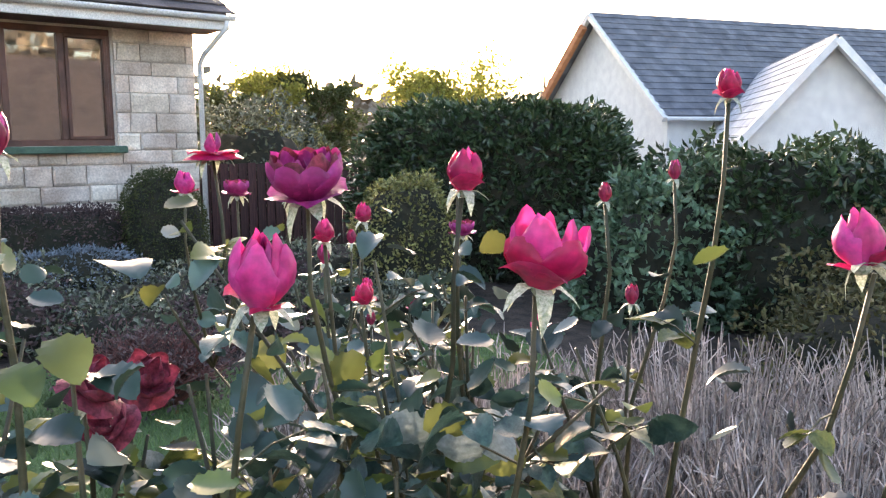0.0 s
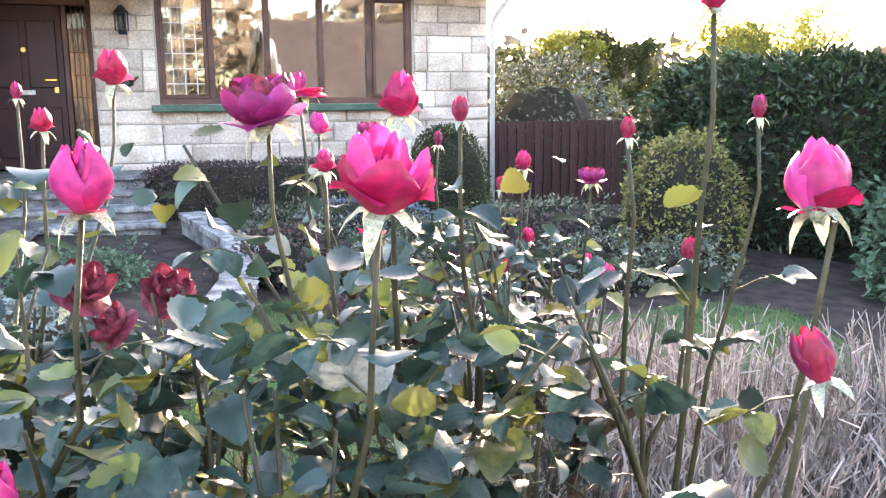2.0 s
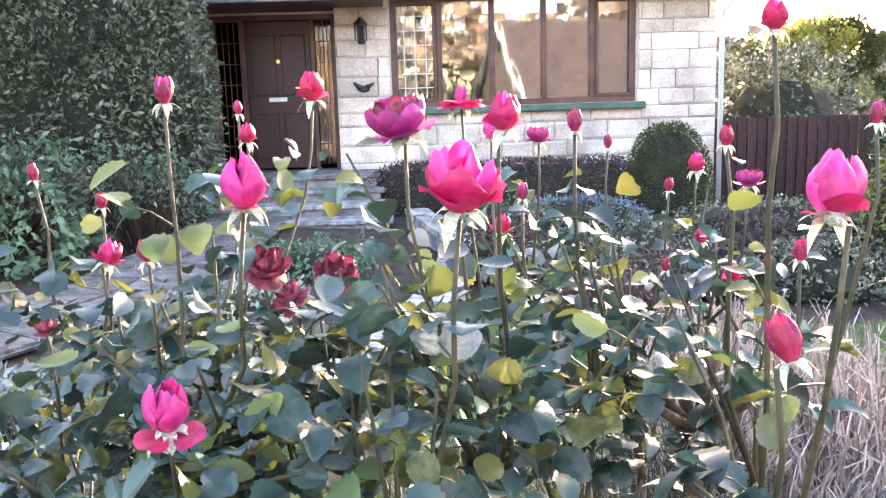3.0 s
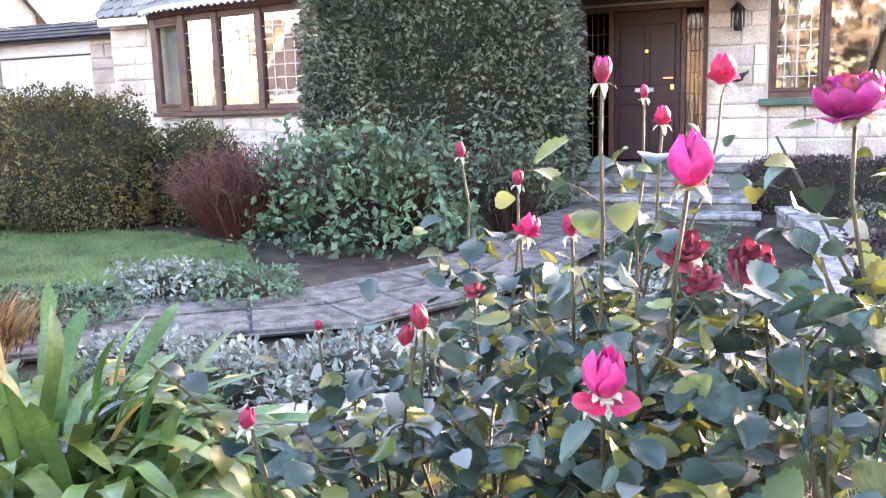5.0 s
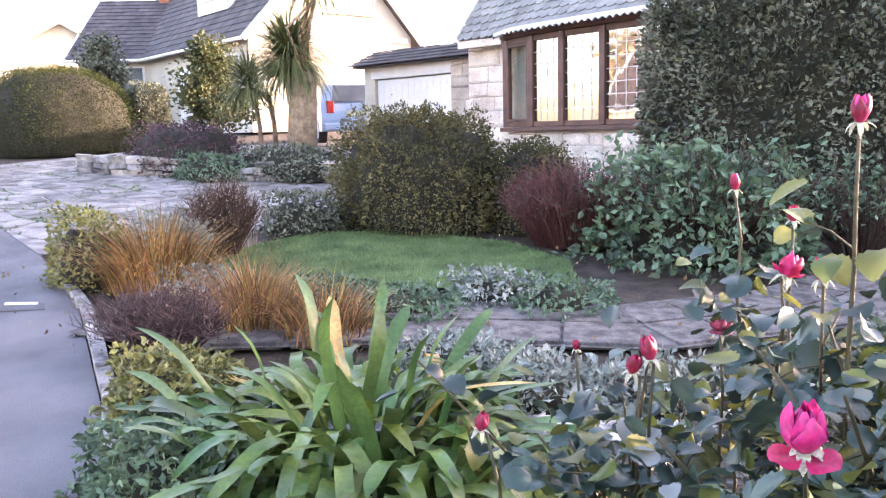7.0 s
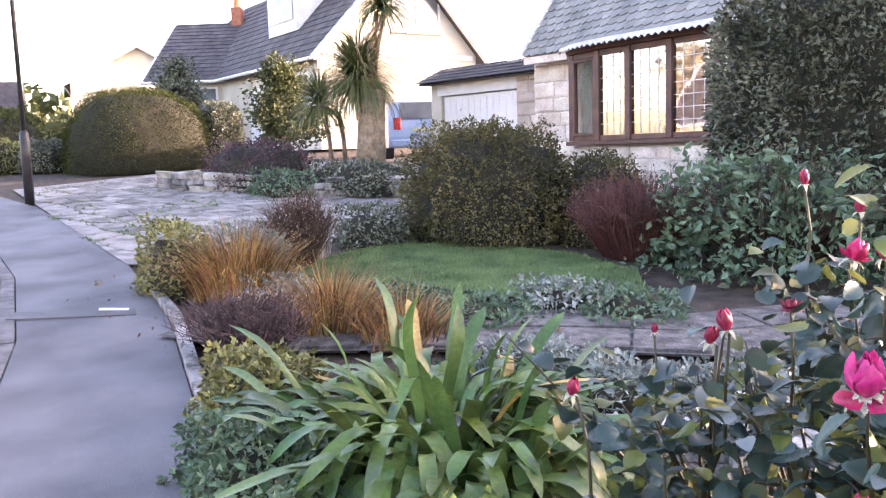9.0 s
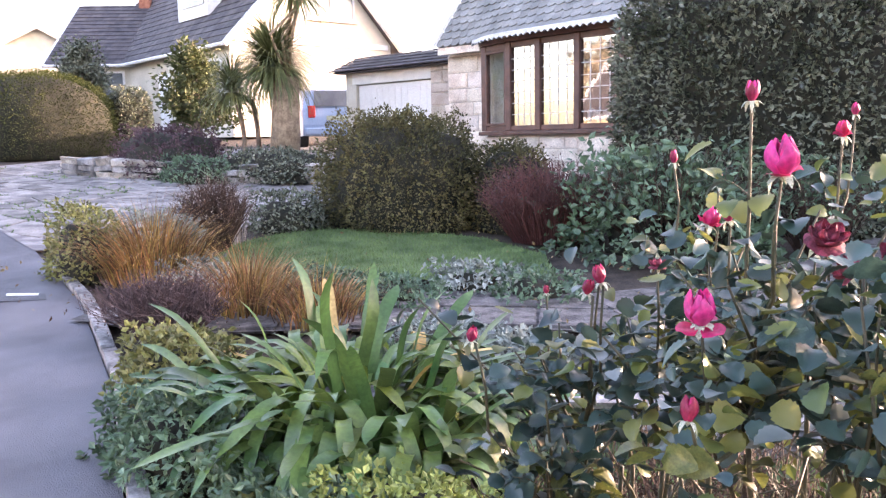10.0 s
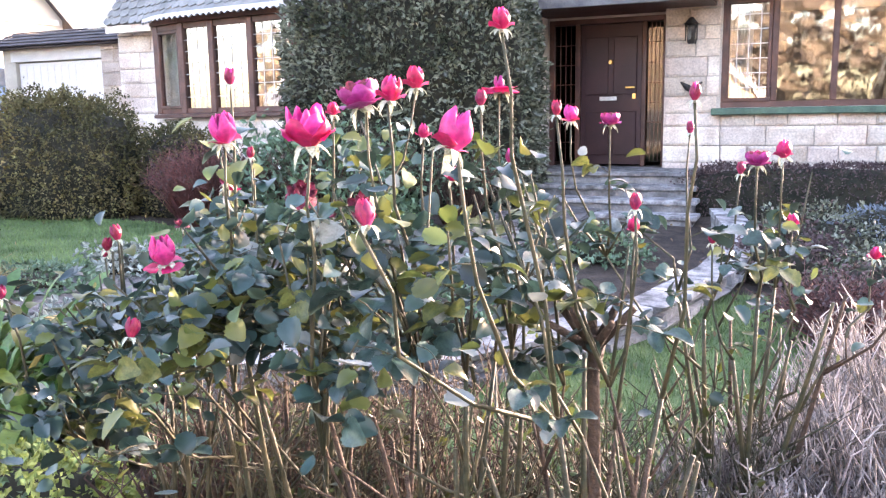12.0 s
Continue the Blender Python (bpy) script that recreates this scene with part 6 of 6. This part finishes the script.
CALYX = calyx_mesh()
STYLES = {  # layers of (petal kind, count, size, height, tilt outwards, material)
    "goblet": [("bud", 3, 0.6, 1.15, 0, M_MAGENTA), ("bud", 3, 0.85, 1.2, 0, M_PINK), ("bud", 4, 1.08, 1.15, 1, M_PINK), ("flare", 2, 0.85, 0.55, 26, M_RED)],
    "open": [("bud", 3, 0.5, 0.8, 0, M_PINK), ("bud", 3, 0.85, 1.1, 2, M_PINK), ("cup", 3, 1.08, 1.08, 3, M_PINK), ("cup", 4, 1.15, 0.85, 5, M_RED), ("flare", 2, 1.0, 0.6, 10, M_RED)],
    "full": [("bud", 5, 0.45, 0.75, 4, M_MAGENTA), ("cup", 7, 0.7, 0.82, 8, M_MAGENTA), ("cup", 8, 0.9, 0.86, 8, M_WITHER), ("cup", 8, 1.05, 0.84, 10, M_MAGENTA), ("flare", 4, 0.9, 0.5, 24, M_MAGENTA)],
    "red": [("bud", 4, 0.65, 1.05, 0, M_PINK), ("bud", 4, 0.95, 1.0, 0, M_RED), ("flare", 2, 0.85, 0.55, 14, M_RED)],
    "bud": [("bud", 4, 0.6, 1.05, 0, M_RED), ("bud", 4, 0.85, 1.1, 0, M_CRIMSON)],
    "pinkbud": [("bud", 4, 0.6, 1.15, 0, M_PINK), ("bud", 4, 0.8, 1.1, 0, M_CRIMSON)],
    "star": [("bud", 3, 0.5, 1.0, 0, M_MAGENTA), ("bud", 4, 0.76, 1.1, 2, M_PINK), ("bud", 3, 0.9, 1.0, 4, M_PINK), ("flare", 3, 0.9, 0.5, 40, M_RED)],
    "flat": [("bud", 3, 0.5, 0.6, 0, M_MAGENTA), ("flare", 4, 0.9, 0.5, 30, M_RED), ("flat", 4, 1.0, 0.7, 0, M_RED)],
    "withered": [("bud", 4, 0.6, 0.7, 10, M_WITHER), ("cup", 6, 0.9, 0.7, 22, M_WITHER), ("flat", 4, 0.8, 0.7, 0, M_WITHER)],
}


def bloom(parent, at, style, size, lean=(0, 0)):
    """One flower with its calyx and petals; size: its width in metres."""
    head = new("bloom", CALYX)
    head.parent = parent
    head["label"] = {"withered": "withered dark red rose bloom", "bud": "red rose bud", "pinkbud": "pink rose bud", "full": "full magenta rose bloom"}.get(style, "pink and red rose bloom")
    s = size * 0.84
    head.matrix_basis = pose(at[0], at[1], at[2] - s * 0.5, lean[0], lean[1], R.uniform(0, 360)) @ Matrix.Scale(s, 4)
    turn = R.uniform(0, 360)
    for kind, n, w, h, tilt, mat in STYLES[style]:
        turn += 31
        for k in range(n):
            m = pose(0, 0, 0, 0, 0, turn + 360 * k / n + R.uniform(-7, 7)) @ pose(0, 0, 0, tilt + R.uniform(-3, 3), 0, 0) @ Matrix.Diagonal((w * R.uniform(0.95, 1.05), w, h * R.uniform(0.93, 1.07), 1))
            shared("petal", R.choice(PETALS[(kind, mat.name)]), head, m)
    return head


def compound_leaf(bush, bag, base, out, size, up=0.25):
    """A stalk with five leaflets."""
    d = Vector(out).normalized()
    side = d.cross(Vector((0, 0, 1))).normalized()
    tip = base + d * size * 1.5 + Vector((0, 0, R.uniform(-0.01, 0.02)))
    bag.tube([base, base.lerp(tip, 0.5) + Vector((0, 0, 0.006)), tip], [0.0016, 0.0013, 0.001], 4)
    roll = R.gauss(0, 26)
    tone = R.choices(("rose_leaf", "rose_leaf_olive", "rose_leaf_underside"), (0.63, 0.3, 0.07))[0]
    n = R.choice((3, 5, 5))
    for k in range(n):
        if k == 0:
            p, a = tip, 0
        else:
            s = -1 if k % 2 else 1
            p, a = base.lerp(tip, 0.8 - 0.42 * ((k - 1) // 2)), s * R.uniform(55, 80)
        yaw = math.degrees(math.atan2(d.y, d.x)) - 90 + a + R.gauss(0, 10)
        sc = size * (1.12 if k == 0 else R.uniform(0.75, 1.0))
        shared("leaflet", R.choice(LEAFLETS[tone if R.random() < 0.8 else "rose_leaf"]), bush, Matrix.Translation(p) @ pose(0, 0, 0, 0, 0, yaw) @ pose(0, 0, 0, R.gauss(-14, 24), roll + R.gauss(0, 16), 0) @ Matrix.Scale(sc, 4))


def rose_bush(label, base, blooms, shoots, leaf_target, leaf=0.056, canes=11, crown=1.1, extra=420):
    bz = gz(*base)
    bush = thing("rose_bush", label, "rose bush", (*base, bz), group="rose bushes")
    o = Vector((*base, bz))
    stems, stalks = Bag(), Bag()
    nodes = []
    cane_bag = []
    for k in range(canes):
        a = 6.28 * k / canes + R.uniform(-0.3, 0.3)
        spread = R.uniform(0.03, 0.1)
        foot = Vector((spread * math.cos(a), spread * math.sin(a), -0.03))
        top = Vector((R.uniform(0.1, 0.3) * math.cos(a), R.uniform(0.1, 0.3) * math.sin(a), crown * R.uniform(0.62, 0.95)))
        mid = foot.lerp(top, 0.5) + Vector((R.gauss(0, 0.03), R.gauss(0, 0.03), 0))
        b = Bag()
        b.tube([foot, foot.lerp(mid, 0.6), mid, mid.lerp(top, 0.6), top], [g * R.uniform(0.9, 1.1) for g in (0.0105, 0.0092, 0.008, 0.0068, 0.005)], 7)
        for _ in range(R.choice((1, 2, 3))):
            q = foot.lerp(mid, 0.5).lerp(top, R.uniform(0.15, 0.8))
            e = q + Vector((R.gauss(0, 0.11), R.gauss(0, 0.11), R.uniform(0.08, 0.34)))
            b.tube([q, q.lerp(e, 0.45) + Vector((R.gauss(0, 0.02), R.gauss(0, 0.02), -0.01)), e], [0.0052, 0.0044, 0.0028], 5)
            nodes.append(e)
        for _ in range(9):
            q = foot.lerp(top, R.random())
            b.tube([q, q + Vector((R.gauss(0, 0.012), R.gauss(0, 0.012), 0.004))], [0.0022, 0.0003], 3)
        b.make("cane", R.choice((M_CANE, M_CANE, M_CANEB)), bush, smooth=True)
        nodes += [mid, mid.lerp(top, 0.5), top, top]
    ends = []
    for at, style, size, lean in blooms:
        p = Vector(at) - o
        neck = p - Vector((lean[1] * 0.0006, -lean[0] * 0.0006, size * 0.55))
        joint = min(nodes, key=lambda q: (q - (p - Vector((0, 0, 0.35)))).length + (9 if q.z > p.z - 0.1 else 0))
        low = Vector((neck.x * 0.85 + joint.x * 0.15, neck.y * 0.85 + joint.y * 0.15, max(neck.z - 0.2, joint.z * 0.5 + neck.z * 0.5 - 0.04)))
        b = Bag()
        b.tube([joint, joint.lerp(low, 0.5) + Vector((R.gauss(0, 0.015), R.gauss(0, 0.015), -0.01)), low, low.lerp(neck, 0.5) + Vector((R.gauss(0, 0.006), R.gauss(0, 0.006), 0)), neck], [0.005, 0.0042, 0.0036, 0.003, 0.0028], 6)
        b.make("stem", M_CANE, bush, smooth=True)
        bloom(bush, p, style, size, lean)
        ends.append((low, neck, 0.4)), ends.append((joint, low, 1.0))
    for at in shoots:
        p = Vector(at) - o
        joint = min(nodes, key=lambda q: (q - p + Vector((0, 0, 0.2))).length)
        b = Bag()
        b.tube([joint, joint.lerp(p, 0.5) + Vector((R.gauss(0, 0.02), R.gauss(0, 0.02), 0.01)), p], [0.0045, 0.0036, 0.0022], 5)
        b.make("stem", M_CANE, bush, smooth=True)
        ends.append((joint, p, 1.0)), ends.append((joint.lerp(p, 0.5), p, 1.0))
    count = 0
    while count < leaf_target:
        a, b, most = R.choice(ends)
        f = R.uniform(0.05, most * 0.92)
        q = a.lerp(b, f)
        ang = R.uniform(0, 6.28)
        compound_leaf(bush, stalks, q, (math.cos(ang), math.sin(ang), R.uniform(-0.25, 0.5)), leaf * R.uniform(0.7, 1.15))
        count += 5
    more = {}
    for _ in range(extra):
        a, b, most = R.choice(ends)
        q = a.lerp(b, R.uniform(0.0, most * 0.9))
        ang = R.uniform(0, 6.28)
        q = q + Vector((math.cos(ang), math.sin(ang), R.gauss(0.05, 0.6))) * R.uniform(0.03, 0.13)
        if bz + q.z < 1.48 and R.random() < 0.6:
            continue
        tone = R.choices(("rose_leaf", "rose_leaf_olive", "rose_leaf_underside"), (0.65, 0.3, 0.05))[0]
        m = Matrix.Translation(q) @ pose(0, 0, 0, 0, 0, R.uniform(0, 360)) @ pose(0, 0, 0, R.gauss(-14, 28), R.gauss(0, 30), 0) @ Matrix.Scale(leaf * R.uniform(0.65, 1.15), 4)
        me = R.choice(LEAFLETS[tone])
        more.setdefault(tone, Bag()).add([m @ v.co for v in me.vertices], [tuple(p.vertices) for p in me.polygons])
    for tone, b in more.items():
        tagged(b.make("foliage", LEAFLETS[tone][0].materials[0], bush, smooth=True), kind="stuff")
    tagged(stalks.make("leaf_stalk_mass", M_CANE, bush), kind="stuff")
    return bush


def around(c, r, n):
    return [(c[0] + R.gauss(0, r[0]), c[1] + R.gauss(0, r[1]), c[2] + R.gauss(0, r[2])) for _ in range(n)]


rose_bush("tall rose bush with pink and red blooms beside the pavement", (1.2, 1.05), [
    ((1.135, 0.594, 1.990), "open", 0.078, (10, 0)), ((1.075, 0.912, 2.064), "full", 0.085, (14, -6)), ((1.206, 0.781, 2.060), "red", 0.056, (0, 8)),
    ((1.336, 0.942, 2.042), "bud", 0.036, (0, 0)), ((1.166, 1.025, 1.974), "red", 0.036, (0, 0)), ((1.201, 1.441, 2.105), "flat", 0.075, (0, 0)),
    ((1.232, 1.029, 1.877), "red", 0.036, (0, 10)), ((1.298, 1.239, 1.907), "pinkbud", 0.034, (0, 0)), ((0.950, 1.133, 1.809), "withered", 0.07, (40, 20))],
    around((1.12, 0.92, 1.80), (0.17, 0.13, 0.09), 18) + around((1.08, 0.74, 1.72), (0.15, 0.06, 0.09), 8), 280, extra=440)
rose_bush("bushy rose with pink goblet blooms and dark glossy leaves", (0.72, 1.1), [
    ((0.885, 0.679, 1.985), "goblet", 0.062, (6, 6)), ((0.874, 1.613, 2.123), "red", 0.075, (0, 0)), ((0.802, 0.577, 1.753), "star", 0.066, (14, 4)),
    ((0.740, 0.896, 2.103), "pinkbud", 0.042, (0, 0)), ((0.687, 0.929, 1.870), "bud", 0.038, (10, 0)), ((0.705, 1.615, 2.080), "pinkbud", 0.032, (0, 0)),
    ((0.868, 0.406, 1.641), "bud", 0.04, (20, 0)), ((0.844, 1.011, 1.846), "withered", 0.07, (30, 10)), ((0.784, 1.276, 2.031), "red", 0.04, (0, 0)), ((0.883, 1.057, 1.779), "withered", 0.06, (50, -10))],
    around((0.75, 0.92, 1.76), (0.15, 0.13, 0.1), 18) + around((0.74, 0.66, 1.62), (0.14, 0.07, 0.09), 11), 300, extra=560)
rose_bush("spreading rose bush with small red buds and dewy leaves", (0.4, 1.15), [
    ((0.498, 0.764, 1.750), "bud", 0.04, (16, 0)), ((0.470, 0.755, 1.725), "bud", 0.036, (10, -20)), ((0.507, 0.975, 1.756), "withered", 0.036, (0, 0)),
    ((0.369, 1.308, 1.968), "pinkbud", 0.034, (0, 0)), ((0.496, 1.293, 1.912), "bud", 0.034, (0, 0)), ((0.275, 0.618, 1.623), "bud", 0.036, (14, -10)), ((0.143, 1.067, 1.636), "bud", 0.024, (0, 0)), ((0.567, 1.091, 1.845), "red", 0.05, (20, 20))],
    around((0.42, 1.0, 1.58), (0.17, 0.15, 0.09), 16) + around((0.5, 0.62, 1.45), (0.16, 0.07, 0.07), 12), 300, crown=0.9, extra=640)
rose_bush("open rose bush with arching stems and pink blooms", (1.55, 1.05), [
    ((1.475, 0.439, 1.983), "goblet", 0.062, (-8, -24)), ((1.494, 0.619, 2.160), "red", 0.04, (0, 0)), ((1.770, 0.881, 2.041), "pinkbud", 0.034, (0, 0)),
    ((1.391, 0.333, 1.871), "bud", 0.044, (0, 22)), ((1.527, 0.833, 2.017), "bud", 0.03, (0, 0)), ((1.667, 0.887, 1.840), "bud", 0.035, (0, 0)), ((1.636, 1.059, 1.774), "red", 0.035, (10, 0))],
    around((1.55, 0.95, 1.76), (0.14, 0.12, 0.12), 9), 130, extra=50)
rose_bush("leggy rose bush with scattered red blooms behind the others", (1.8, 1.95), [
    ((1.423, 1.806, 1.997), "full", 0.055, (0, 0)), ((1.852, 1.518, 1.896), "full", 0.055, (0, 0)), ((1.791, 1.893, 1.843), "bud", 0.04, (0, 0)),
    ((1.302, 1.810, 2.006), "goblet", 0.05, (0, 0)), ((1.637, 1.948, 1.961), "pinkbud", 0.04, (0, 0)), ((1.937, 2.037, 1.678), "red", 0.05, (0, 0)), ((2.175, 2.119, 1.574), "red", 0.045, (0, 0)), ((1.733, 1.728, 1.656), "bud", 0.036, (0, 0)), ((1.903, 1.999, 1.894), "red", 0.06, (0, 0))],
    around((1.8, 1.9, 1.68), (0.25, 0.16, 0.12), 10), 130, extra=70)

# old cut-back stump among the canes
stump = thing("rose_stump", "old cut-back woody rose stump with stubs", "rose stump", (1.56, 1.0, gz(1.56, 1.0)))
bag = Bag()
bag.tube([(0, 0, -0.03), (0.02, 0.0, 0.5), (0.0, 0.02, 1.02), (0.01, 0.02, 1.1)], [0.015, 0.013, 0.014, 0.02], 9)
for k in range(7):
    a = k * 0.9
    e = Vector((0.09 * math.cos(a), 0.09 * math.sin(a), 1.1 + R.uniform(0.03, 0.1)))
    bag.tube([(0, 0.02, 1.07), e], [0.013, 0.008], 6)
bag.make("wood", M_CANEB, stump, smooth=True)
# tangled thin stems and rusty twigs round the feet of the roses
for x, y, r, h, n, m in ((0.55, 1.55, 0.45, 0.8, 150, M_TWIG), (1.0, 1.6, 0.42, 0.85, 150, M_CANEB), (0.1, 1.5, 0.38, 0.6, 110, M_TWIG), (1.45, 1.55, 0.35, 0.8, 110, M_CANE), (0.75, 1.25, 0.4, 0.85, 110, M_CANE), (0.35, 1.75, 0.4, 0.6, 110, M_CANEB), (1.75, 1.9, 0.35, 0.8, 60, M_CANE)):
    twiggy("twiggy_undergrowth", "thin brown and olive stems tangled under the roses", (x, y), (r, r * 0.6, h), n, m, M_LEAFY, 90, rad=0.0036, leaf=0.04, foot=0.8, tangle=0.1)
